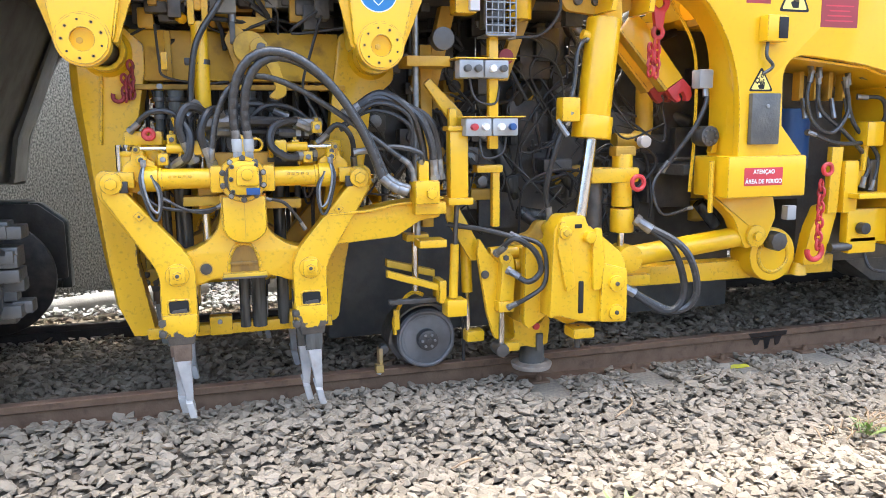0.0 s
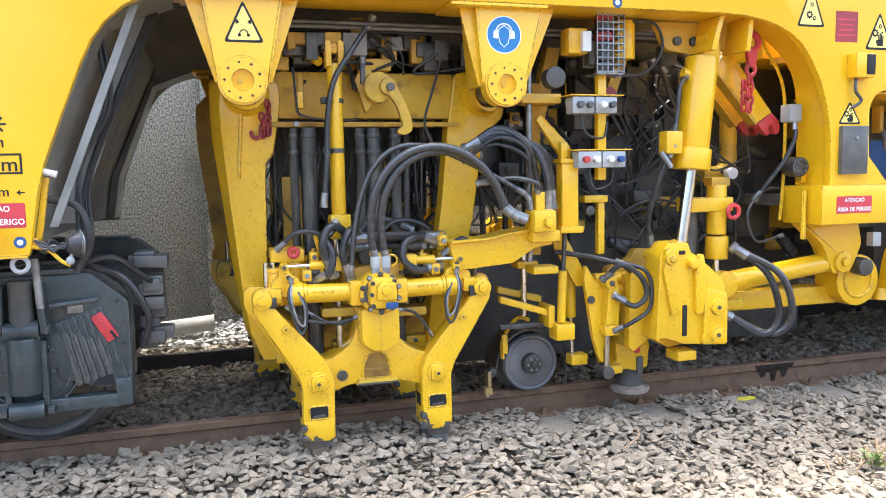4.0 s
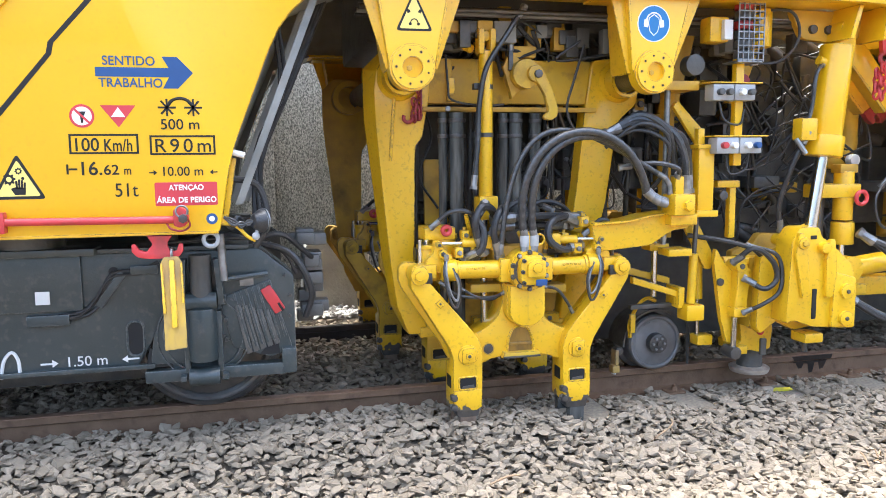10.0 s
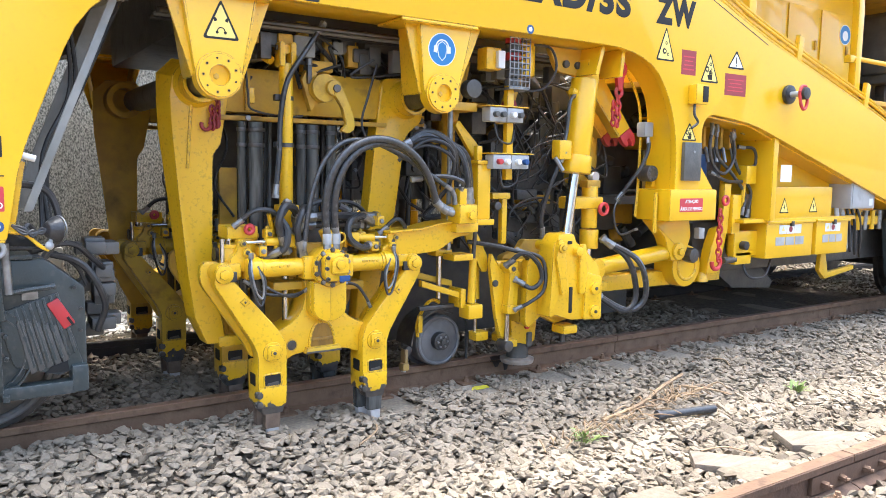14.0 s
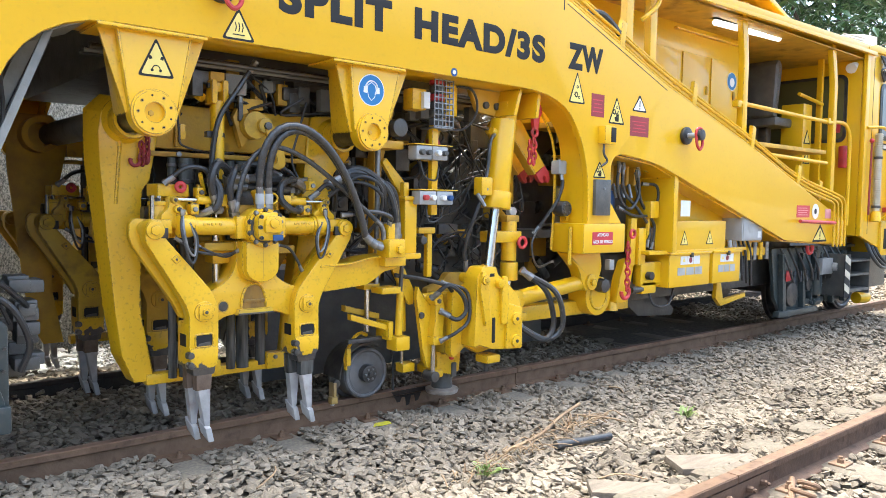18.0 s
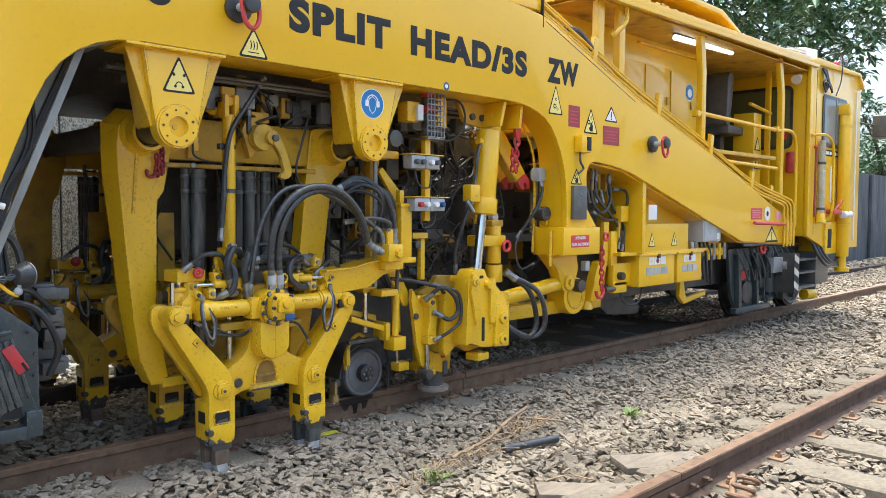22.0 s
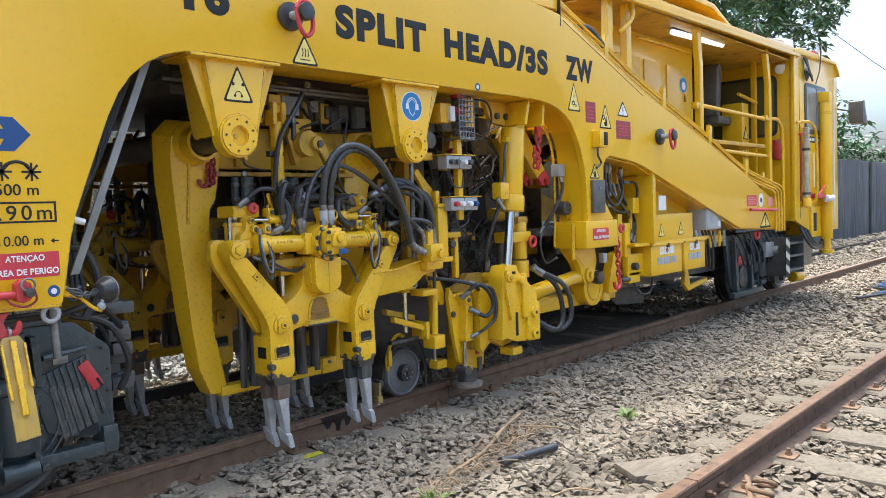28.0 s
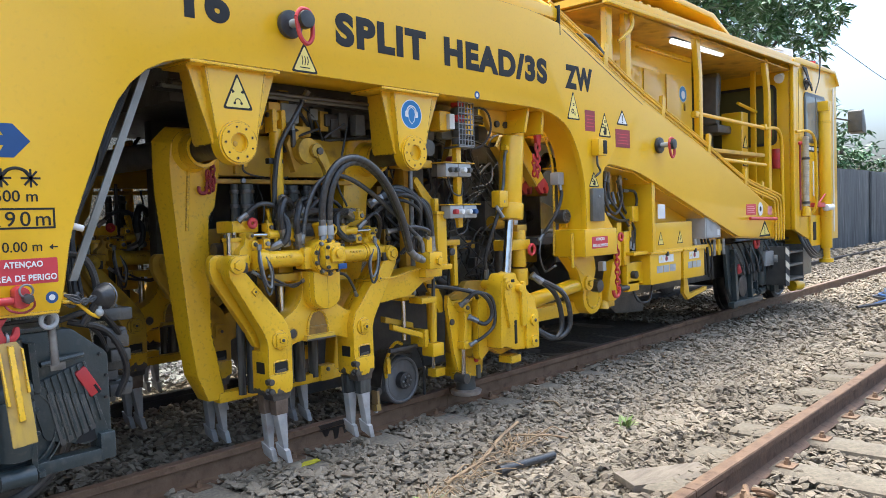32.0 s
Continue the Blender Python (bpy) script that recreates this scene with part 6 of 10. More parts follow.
def clearance_mark(x0, x1, z0, z1):
    s = part("curve_mark", sweep(B(), spline([(x0 + 0.045, SIDE, z0 + 0.045), (x0 + 0.06, SIDE, z1 - 0.01), ((x0 + x1) / 2, SIDE, z1), (x1 - 0.06, SIDE, z1 - 0.01), (x1 - 0.045, SIDE, z0 + 0.045)], 4), 0.0065, 6), INK, machine, "black curve clearance symbol")
    for cx in (x0 + 0.04, x1 - 0.04):
        for a in (0, 50, 90, 130) if cx < (x0 + x1) / 2 else (0, 50, 90, 130):
            d = Vector((math.cos(radians(a)), math.sin(radians(a)))) * 0.036
            n = Vector((-d.y, d.x)).normalized() * 0.004
            flat("mark_stroke", [(cx - d.x - n.x, z0 + 0.035 - d.y - n.y), (cx + d.x - n.x, z0 + 0.035 + d.y - n.y), (cx + d.x + n.x, z0 + 0.035 + d.y + n.y), (cx - d.x + n.x, z0 + 0.035 - d.y + n.y)], SIDE, INK, s)


def small_mark(x0, x1, z0, z1):
    flat("marking_line", [(x0, z0), (x0 + 0.008, z0), (x0 + 0.008, z1), (x0, z1)], SIDE, INK, machine)
    zc = (z0 + z1) / 2
    flat("marking_line", [(x0 + 0.009, zc - 0.004), (x1, zc - 0.004), (x1, zc + 0.004), (x0 + 0.009, zc + 0.004)], SIDE, INK, machine)
    for x, k in ((-1.626, 1), (-1.378, -1)):
        flat("marking_arrow", [(x - 0.014 * k, 1.209), (x + 0.004 * k, 1.209), (x + 0.004 * k, 1.218), (x + 0.018 * k, 1.2065), (x + 0.004 * k, 1.195), (x + 0.004 * k, 1.204), (x - 0.014 * k, 1.204)], SIDE, INK, machine)


def lift_ring(x0, x1, z0, z1):
    cx, cz, r = (x0 + x1) / 2, (z0 + z1) / 2, (x1 - x0) / 2
    s = flat("ring_sticker", circle(cx, cz, r), SIDE, BLUE, machine, 0.0012, "small blue ring sticker")
    flat("ring_face", circle(cx, cz, r * 0.5), SIDE - 0.0012, WHITE, s, 0.0008)


def warning_sign(x0, x1, z0, z1, glyph, y=None):
    y = SIDE if y is None else y
    cx, w, h = (x0 + x1) / 2, x1 - x0, z1 - z0
    s = flat("warning_sign", poly_round([(x0, z0), (x1, z0), (cx, z1)], 0.018), y, INK, machine, 0.0012, "triangular yellow warning sticker with black border")
    k = 0.06 * w
    flat("sign_face", poly_round([(x0 + 1.6 * k, z0 + k), (x1 - 1.6 * k, z0 + k), (cx, z1 - 2.0 * k)], 0.012), y - 0.0012, YSIGN if glyph != "mark" or x0 > 6 else WHITE, s, 0.0008)
    yy = y - 0.002

    def dot(a, b, r, n=12):
        flat("pictogram", circle(cx + a * w, z0 + b * h, r * w, n), yy, INK, s, 0.0008)

    def bar(a, b, c, d, t=0.03):
        p, q = Vector((cx + a * w, z0 + b * h)), Vector((cx + c * w, z0 + d * h))
        n = Vector((-(q - p).y, (q - p).x)).normalized() * t * w / 2
        flat("pictogram", [tuple(p - n), tuple(q - n), tuple(q + n), tuple(p + n)], yy, INK, s, 0.0008)

    def gear(a, b, r):
        teeth = []
        for i in range(32):
            q, rr = 2 * math.pi * i / 32, r * w * (1.0 if i % 4 < 2 else 0.76)
            teeth.append((cx + a * w + rr * math.cos(q), z0 + b * h + rr * math.sin(q)))
        flat("pictogram", teeth, yy, INK, s, 0.0008)
        flat("gear_bore", circle(cx + a * w, z0 + b * h, r * w * 0.42, 14), yy - 0.0008, YSIGN, s, 0.0006)

    def palm(a, b, k):
        flat("pictogram", [(cx + (a + k * u) * w, z0 + (b + k * v) * h) for u, v in ((-0.10, -0.12), (0.12, -0.12), (0.14, 0.06), (-0.08, 0.08), (-0.17, 0.05), (-0.18, 0.02))], yy, INK, s, 0.0008)
        for i, (u, v) in enumerate(((-0.06, 0.24), (0.0, 0.28), (0.06, 0.26), (0.12, 0.20))):
            bar(a + k * (u * 0.9), b + k * 0.04, a + k * u, b + k * v, 0.045 * k)
    if glyph == "hand":
        palm(0.02, 0.20, 0.85)
        gear(-0.16, 0.44, 0.12), gear(0.02, 0.62, 0.07), dot(0.09, 0.46, 0.03)
    elif glyph == "gears":
        gear(-0.06, 0.28, 0.12), gear(0.12, 0.20, 0.07), gear(0.02, 0.52, 0.07)
    elif glyph == "heat":
        for a in (-0.1, 0.0, 0.1):
            bar(a, 0.26, a + 0.03, 0.40), bar(a + 0.03, 0.40, a, 0.54)
        bar(-0.18, 0.17, 0.18, 0.17)
    elif glyph == "ears":
        for k in (-1, 1):
            flat("pictogram", [(cx + k * u * w, z0 + v * h) for u, v in ((0.10, 0.46), (0.13, 0.52), (0.22, 0.56), (0.18, 0.43))], yy, INK, s, 0.0008)
        part("pictogram", ring(B(), (cx, yy, z0 + 0.20 * h), 0.10 * w, 0.014 * w, seg=16, arc=180), INK, s)
        dot(-0.11, 0.17, 0.04), dot(0.11, 0.17, 0.04)
    else:
        bar(0, 0.28, 0, 0.62, 0.06), dot(0, 0.18, 0.035)


def ear_notice(x0, x1, z0, z1, y):
    cx, cz, r = (x0 + x1) / 2, (z0 + z1) / 2, (x1 - x0) / 2
    s = flat("ear_protection_sign", circle(cx, cz, r, 36), y, WHITE, machine, 0.001, "round blue ear protection sticker")
    flat("sign_face", circle(cx, cz, r * 0.94, 36), y - 0.001, SIGNBLUE, s, 0.0008)
    flat("pictogram", [(cx + r * a, cz + r * b) for a, b in ((-0.32, 0.30), (-0.36, 0.0), (-0.25, -0.45), (0, -0.68), (0.25, -0.45), (0.36, 0.0), (0.32, 0.30), (0, 0.52))], y - 0.0018, WHITE, s, 0.0006)
    flat("pictogram", [(cx + r * a, cz + r * b) for a, b in ((-0.27, 0.28), (-0.31, 0.0), (-0.21, -0.41), (0, -0.62), (0.21, -0.41), (0.31, 0.0), (0.27, 0.28), (0, 0.46))], y - 0.0024, SIGNBLUE, s, 0.0006)
    part("pictogram", ring(B(), (cx, y - 0.002, cz + 0.12 * r), 0.46 * r, 0.045 * r, seg=24, arc=180), WHITE, s)
    for k in (-1, 1):
        flat("pictogram", [(cx + r * k * a, cz + r * b) for a, b in ((0.36, 0.25), (0.60, 0.20), (0.62, -0.18), (0.36, -0.22))], y - 0.0024, WHITE, s, 0.0006)


def maroon_plate(x0, x1, z0, z1):
    s = flat("notice_sticker", [(x0, z0), (x1, z0), (x1, z1), (x0, z1)], SIDE, MAROON, machine, 0.0012, "dark red notice sticker with small print")
    h = z1 - z0
    for k in range(4):
        i = 0.12 + 0.05 * (k % 3)
        flat("print_line", [(x0 + i * (x1 - x0), z0 + h * (0.2 + 0.17 * k)), (x1 - i * (x1 - x0), z0 + h * (0.2 + 0.17 * k)), (x1 - i * (x1 - x0), z0 + h * (0.25 + 0.17 * k)), (x0 + i * (x1 - x0), z0 + h * (0.25 + 0.17 * k))], SIDE - 0.0012, REDSIGN, s, 0.0006)


def red_notice(x0, x1, z0, z1):
    for k in range(4):
        z = z0 + (z1 - z0) * (0.18 + 0.19 * k)
        flat("print_line", [(x0 + 0.03, z), (x1 - 0.03 - 0.03 * (k % 2), z), (x1 - 0.03 - 0.03 * (k % 2), z + 0.008), (x0 + 0.03, z + 0.008)], SIDE - 0.0012, PINK, machine, 0.0006)
    flat("notice_sticker", [(x0, z0), (x1, z0), (x1, z1), (x0, z1)], SIDE, REDSIGN, machine, 0.0012, "red notice sticker")


def white_notice(x0, x1, z0, z1):
    flat("notice_sticker", [(x0, z0), (x1, z0), (x1, z1), (x0, z1)], SIDE, PINK, machine, 0.0012, "faded pink notice sticker")


def round_notice(x0, x1, z0, z1):
    s = flat("round_notice", circle((x0 + x1) / 2, (z0 + z1) / 2, (z1 - z0) / 2), SIDE - 0.003, WHITE, machine, 0.002, "round white sticker")
    flat("pictogram", circle((x0 + x1) / 2, (z0 + z1) / 2, 0.03, 10), SIDE - 0.005, INK, s, 0.0008)


sign_text("SENTIDO", -1.797, -1.594, 1.647, 1.685, BLUE, 0.012)
sign_text("TRABALHO", -1.815, -1.568, 1.558, 1.596, BLUE, 0.012)
sign_text("500 m", -1.584, -1.429, 1.386, 1.430, INK, 0.006)
sign_text("100", -1.918, -1.828, 1.298, 1.352, INK, 0.010)
sign_text("Km/h", -1.808, -1.700, 1.296, 1.348, INK, 0.010)
sign_text("R90m", -1.609, -1.386, 1.291, 1.348, INK, 0.004, 1.3)
sign_text("16.", -1.900, -1.822, 1.199, 1.256, INK, 0.012)
sign_text("62", -1.815, -1.757, 1.200, 1.242, INK, 0.010)
sign_text("m", -1.737, -1.710, 1.200, 1.225, INK, 0.006)
sign_text("10.00 m", -1.583, -1.423, 1.192, 1.231, INK, 0.002)
sign_text("51t", -1.776, -1.686, 1.108, 1.164, INK, 0.002)
frame_box(-1.942, -1.675, 1.286, 1.368)
frame_box(-1.631, -1.368, 1.280, 1.362)
danger_sign(-1.621, -1.368, 1.066, 1.165, SIDE)
big_arrow(-1.826, -1.445, 1.555, 1.685)
round_ban(-1.934, -1.839, 1.395, 1.487)
red_triangle(-1.816, -1.679, 1.395, 1.485)
clearance_mark(-1.596, -1.411, 1.442, 1.516)
warning_sign(-2.242, -2.039, 1.106, 1.290, "hand")
small_mark(-1.958, -1.917, 1.204, 1.245)
lift_ring(-1.419, -1.372, 0.982, 1.031)
sign_text("SPLIT", 0.109, 0.812, 2.214, 2.396, INK, 0.056, 1.05)
sign_text("HEAD/3S", 0.973, 2.083, 2.214, 2.396, INK, 0.056, 1.05)
sign_text("ZW", 2.317, 2.701, 2.214, 2.396, INK, 0.056, 1.05)
sign_text("16", -0.769, -0.534, 2.214, 2.396, INK, 0.056, 1.05)
warning_sign(-0.190, -0.017, 2.042, 2.200, "heat")
warning_sign(2.333, 2.511, 1.986, 2.205, "gears")
warning_sign(2.781, 2.973, 1.878, 2.079, "hand")
warning_sign(3.067, 3.255, 1.993, 2.124, "mark")
maroon_plate(2.583, 2.729, 1.913, 2.075)
maroon_plate(3.046, 3.284, 1.807, 1.957)
lift_ring(1.255, 1.306, 2.036, 2.086)
warning_sign(6.214, 6.568, 0.937, 1.125, "mark")
red_notice(5.841, 6.128, 1.191, 1.312)
white_notice(6.494, 6.637, 1.181, 1.282)
round_notice(6.143, 6.369, 1.177, 1.332)
danger_sign(2.596, 2.834, 0.991, 1.085, SIDE - 0.03)
warning_sign(-0.572, -0.402, 1.826, 2.004, "ears", -0.595)
ear_notice(0.615, 0.790, 1.810, 1.981, -0.595)
warning_sign(2.619, 2.771, 1.476, 1.601, "hand", SIDE)


# ---- fittings on the bridge frame ----
def chain(parent, top, n, step, mat, r=0.014, wire=0.006):
    for i in range(n):
        x, y, z = top
        bm = B()
        pts = [Vector((r * math.cos(a), 0, step * 0.72 * math.sin(a))) for a in [2 * math.pi * k / 12 for k in range(12)]]
        sweep(bm, pts, wire, 6, True)
        bmesh.ops.transform(bm, matrix=pose(x + 0.004 * (i % 2), y, z - step * i, 0, 6 * (i % 3 - 1), 90 * (i % 2) + 20), verts=bm.verts)
        part("chain_link", bm, mat, parent)


def machine_fittings():
    P = lambda n, bm, mat, par=machine, lab="": part(n, bm, mat, par, lab)
    # tow knobs with shackles
    for x, z in ((-0.198, 2.27), (3.79, 1.855)):
        k = P("tow_knob", disc(B(), x, z, SIDE - 0.035, SIDE, 0.072, 28, 0.014), RUBBER, machine, "black rubber-faced tow knob with red shackle")
        P("knob_stem", disc(B(), x, z, SIDE - 0.13, SIDE - 0.03, 0.022, 16, 0.002), GREYBOX, k)
        P("knob_head", disc(B(), x, z, SIDE - 0.165, SIDE - 0.12, 0.045, 24, 0.008), RUBBER, k)
        P("shackle", sweep(B(), spline([(x - 0.045, SIDE - 0.13, z + 0.01), (x - 0.02, SIDE - 0.13, z + 0.05), (x + 0.03, SIDE - 0.13, z + 0.05), (x + 0.05, SIDE - 0.13, z), (x + 0.045, SIDE - 0.135, z - 0.08), (x + 0.01, SIDE - 0.135, z - 0.115), (x - 0.03, SIDE - 0.135, z - 0.08), (x - 0.045, SIDE - 0.13, z + 0.01)], 4), 0.012, 8), RED, k)
    # red drawbar along the rear sill, with hook under it
    P("red_bar", rod(B(), (-2.6, SIDE - 0.03, 1.02), (-1.535, SIDE - 0.03, 1.008), 0.016, seg=12), RED, machine, "red painted locking bar")
    kp = P("bar_keeper", prism(B(), poly_round([(-1.548, 0.985), (-1.548, 1.05), (-1.525, 1.066), (-1.497, 1.05), (-1.485, 1.02), (-1.497, 0.985), (-1.525, 0.975)], 0.006), SIDE - 0.055, SIDE, 0.006), RED, machine, "red pin keeper")
    P("keeper_pin", disc(B(), -1.508, 1.015, SIDE - 0.085, SIDE - 0.05, 0.020, 6, 0.003), STEELDARK, kp)
    P("keeper_ring", ring(B(), (-1.512, SIDE - 0.07, 1.045), 0.024, 0.0045, seg=18, arc=300, start=-60), ZINC, kp)
    P("safety_chain", sweep(B(), spline([(-1.495, SIDE - 0.075, 1.03), (-1.482, SIDE - 0.06, 0.985), (-1.515, SIDE - 0.05, 0.962), (-1.56, SIDE - 0.045, 0.972), (-1.578, SIDE - 0.03, 0.995)], 5), 0.0045, 6), CHAINRED, kp)
    P("bar_plate", box(B(), -2.23, -2.19, SIDE - 0.05, SIDE, 0.97, 1.055, 0.006), RED)
    hoist = [(-1.825, 0.945), (-1.735, 0.945), (-1.738, 0.954), (-1.822, 0.954)]
    P("gauge_mark", prism(B(), hoist, SIDE - 0.0015, SIDE, 0), INK)
    P("sill", box(B(), -4.6, -1.37, SIDE - 0.004, SIDE + 0.01, 0.942, 0.955, 0.002), YELLOW_WORN)
    hook = [(-1.668, 0.945), (-1.558, 0.945), (-1.585, 0.905), (-1.572, 0.872), (-1.548, 0.872), (-1.536, 0.905), (-1.520, 0.905), (-1.518, 0.872), (-1.536, 0.848), (-1.572, 0.843), (-1.665, 0.843), (-1.705, 0.850), (-1.728, 0.876), (-1.726, 0.908), (-1.710, 0.908), (-1.698, 0.882), (-1.668, 0.872), (-1.642, 0.905)]
    P("double_hook", prism(B(), poly_round(hook, 0.008)[::-1], SIDE - 0.005, SIDE + 0.022, 0.006), RED, machine, "red double lashing hook")

    def leaning(bm):
        for v in bm.verts:
            v.co.y += -0.655 + (v.co.z - 0.84) * 0.24
        return bm
    fl = P("wheel_chock", leaning(prism(B(), poly_round([(-1.612, 0.825), (-1.598, 0.85), (-1.54, 0.852), (-1.523, 0.825), (-1.520, 0.74), (-1.512, 0.473), (-1.600, 0.466), (-1.607, 0.74)], 0.006), 0.0, 0.008, 0.002)), CHOCK, machine, "worn yellow hanging wheel chock plate")
    P("chock_rib", leaning(prism(B(), [(-1.578, 0.84), (-1.555, 0.84), (-1.545, 0.56), (-1.570, 0.56)], -0.016, 0.0, 0.007)), YELLOW_WORN, fl)
    P("chock_flange", leaning(prism(B(), [(-1.612, 0.825), (-1.604, 0.825), (-1.590, 0.62), (-1.604, 0.62)], -0.014, 0.0, 0.003)), YELLOW_WORN, fl)
    P("chock_flange", leaning(prism(B(), [(-1.531, 0.825), (-1.523, 0.825), (-1.517, 0.66), (-1.528, 0.66)], -0.014, 0.0, 0.003)), YELLOW_WORN, fl)
    P("chock_shackle", ring(B(), (-1.567, SIDE + 0.005, 0.862), 0.020, 0.006, "x", 14), ZINC, fl)
    P("eye_bolt", ring(B(), (-1.405, SIDE + 0.02, 0.915), 0.030, 0.010, seg=18), GREYBOX)
    P("bumper_tube", rod(B(), (-1.37, SIDE + 0.10, 0.93), (-1.36, SIDE + 0.10, 0.72), 0.017, seg=10), ZINC)
    hl = P("headlight", rod(B(), (-1.225, SIDE - 0.01, 0.99), (-1.185, SIDE + 0.01, 0.99), 0.030, 0.058, 24, 0.006), RUBBER, machine, "round work lamp with a ribbed pale lens")
    P("lamp_lens", rod(B(), (-1.185, SIDE + 0.01, 0.99), (-1.178, SIDE + 0.0135, 0.99), 0.054, 0.048, 24, 0.002), PALEPANE, hl, "pale ribbed glass lens")
    for k in range(3):
        lr = ring(B(), (0, 0, 0), 0.018 + 0.018 * k, 0.0035, "x", 22)
        bmesh.ops.transform(lr, matrix=pose(-1.177, SIDE + 0.014, 0.99, 0, 0, 27), verts=lr.verts)
        P("lens_rib", lr, ZINC, hl)
    P("lamp_knuckle", ball(B(), (-1.215, SIDE - 0.005, 0.925), 0.018), GREYBOX, hl)
    P("lamp_stalk", rod(B(), (-1.215, SIDE - 0.005, 0.925), (-1.205, SIDE, 0.965), 0.008, seg=8), GREYBOX, hl)
    P("lamp_bracket", sweep(B(), spline([(-1.37, SIDE + 0.02, 0.985), (-1.30, SIDE + 0.01, 0.972), (-1.25, SIDE + 0.0, 0.925), (-1.215, SIDE - 0.005, 0.905)], 5), 0.008, 8), YELLOW_WORN, hl)
    P("corner_block", box(B(), -1.372, -1.33, SIDE + 0.02, SIDE + 0.10, 0.975, 1.02, 0.006), YELLOW_WORN)
    for k in range(3):
        hose("lamp_cable", [(-1.345, SIDE + 0.01, 1.01), (-1.305, SIDE - 0.015, 1.00 - 0.012 * k), (-1.275, SIDE - 0.01, 0.965 + 0.012 * k), (-1.245, SIDE - 0.005, 0.995 - 0.01 * k), (-1.225, SIDE - 0.005, 0.99)], 0.006, GREYHOSE if k else RUBBER, machine, 6, False)
    hose("cable", [(-1.36, SIDE + 0.05, 1.0), (-1.31, SIDE + 0.02, 0.96), (-1.29, SIDE + 0.02, 1.01), (-1.26, SIDE + 0.05, 0.98)], 0.009, RUBBER, machine, 6, False)
    hose("cable", [(-1.34, SIDE + 0.12, 1.18), (-1.20, SIDE + 0.14, 1.14), (-1.16, SIDE + 0.14, 0.98), (-1.22, SIDE + 0.16, 0.86)], 0.016, RUBBER, machine, 6, False)
    for x, z, L in ((-1.30, 1.29, 0.05), (-1.02, 1.98, 0.05)):
        P("buffer_stop", rod(B(), (x, SIDE + 0.03, z), (x + L, SIDE + 0.03, z - 0.015), 0.014, seg=10), WHITE)
    P("edge_profile", prism(B(), [(-1.355, 1.0), (-1.31, 1.27), (-1.285, 1.262), (-1.33, 0.99)], SIDE + 0.06, SIDE + 0.075, 0.003), YELLOW_WORN)
    for i in range(2):
        hose("cable", [(-1.12 + 0.015 * i, SIDE + 0.25 + 0.02 * i, 2.02), (-1.08 + 0.02 * i, SIDE + 0.28, 1.6), (-1.20, SIDE + 0.26, 1.3), (-1.22 + 0.03 * i, SIDE + 0.22, 0.95)], 0.010, RUBBER, machine, 5, False)
    # red chain on the near leg
    for m in (lambda y: y, mir):
        c = P("chain_hook", ring(B(), (-0.432, m(-0.14), 1.465), 0.024, 0.010, seg=14, arc=250, start=150), CHAINRED, machine, "dull red hanging chain")
        chain(c, (-0.372, m(-0.14), 1.605), 5, 0.032, CHAINRED, 0.013, 0.0065)
        chain(c, (-0.402, m(-0.145), 1.545), 4, 0.028, CHAINRED, 0.013, 0.0065)
        chain(c, (-0.385, m(-0.15), 1.50), 2, 0.028, CHAINRED, 0.013, 0.0065)
    # vertical lift cylinder with strapped hose
    for m in (lambda y: y, lambda y: mir(y) - FAR_LEG):
        c = P("raising_cylinder", rod(B(), (-0.055, m(-0.27), 1.0), (-0.060, m(-0.29), 1.79), 0.036, seg=20, w=0.006), YELLOW_WORN)
        for z in (1.36, 1.60):
            P("cylinder_strap", rod(B(), (-0.058, m(-0.28), z), (-0.058, m(-0.28), z + 0.022), 0.041, seg=18), STEELDARK, c)
            P("strap_clip", box(B(), -0.13, -0.09, m(-0.32), m(-0.28), z - 0.004, z + 0.028, 0.006), RUBBER, c)
        for o in (-0.045, 0.015):
            P("cylinder_fork", prism(B(), poly_round([(-0.060 + o, 1.77), (-0.060 + o, 1.895), (-0.030 + o, 1.895), (-0.030 + o, 1.77)], 0.012), m(-0.33), m(-0.25), 0.006), YELLOW_WORN, c)
        P("fork_pin", rod(B(), (-0.115, m(-0.29), 1.865), (-0.005, m(-0.29), 1.865), 0.014, seg=10), STEELDARK, c)
        P("rod_eye", disc(B(), -0.060, 1.86, m(-0.31), m(-0.27), 0.025, 16), YELLOW_WORN, c)
        P("cylinder_foot", box(B(), -0.105, -0.005, m(-0.33), m(-0.22), 0.94, 1.06, 0.008), YELLOW_WORN, c)
        hose("hose", [(0.12, m(-0.34), 1.99), (0.03, m(-0.35), 1.86), (-0.07, m(-0.34), 1.70), (-0.105, m(-0.33), 1.52), (-0.115, m(-0.33), 1.32), (-0.135, m(-0.33), 1.12)], 0.014, GREYHOSE, machine, 8)
        P("cam_disc", disc(B(), 0.16, 1.68, m(-0.30), m(-0.19), 0.075, 28), YELLOW_DUSTY)
        P("cam_shaft", disc(B(), 0.20, 1.68, m(-0.33), m(-0.19), 0.042, 20), YELLOW_DUSTY)
        P("cam_nut", disc(B(), 0.208, 1.677, m(-0.345), m(-0.325), 0.022, 8, 0.004), STEELDARK)
        P("cam_lever", prism(B(), poly_round([(0.185, 1.66), (0.232, 1.70), (0.285, 1.60), (0.318, 1.505), (0.315, 1.462), (0.275, 1.44), (0.235, 1.452), (0.24, 1.468), (0.268, 1.49), (0.24, 1.58)], 0.02), m(-0.335), m(-0.30), 0.006), YELLOW_DUSTY)
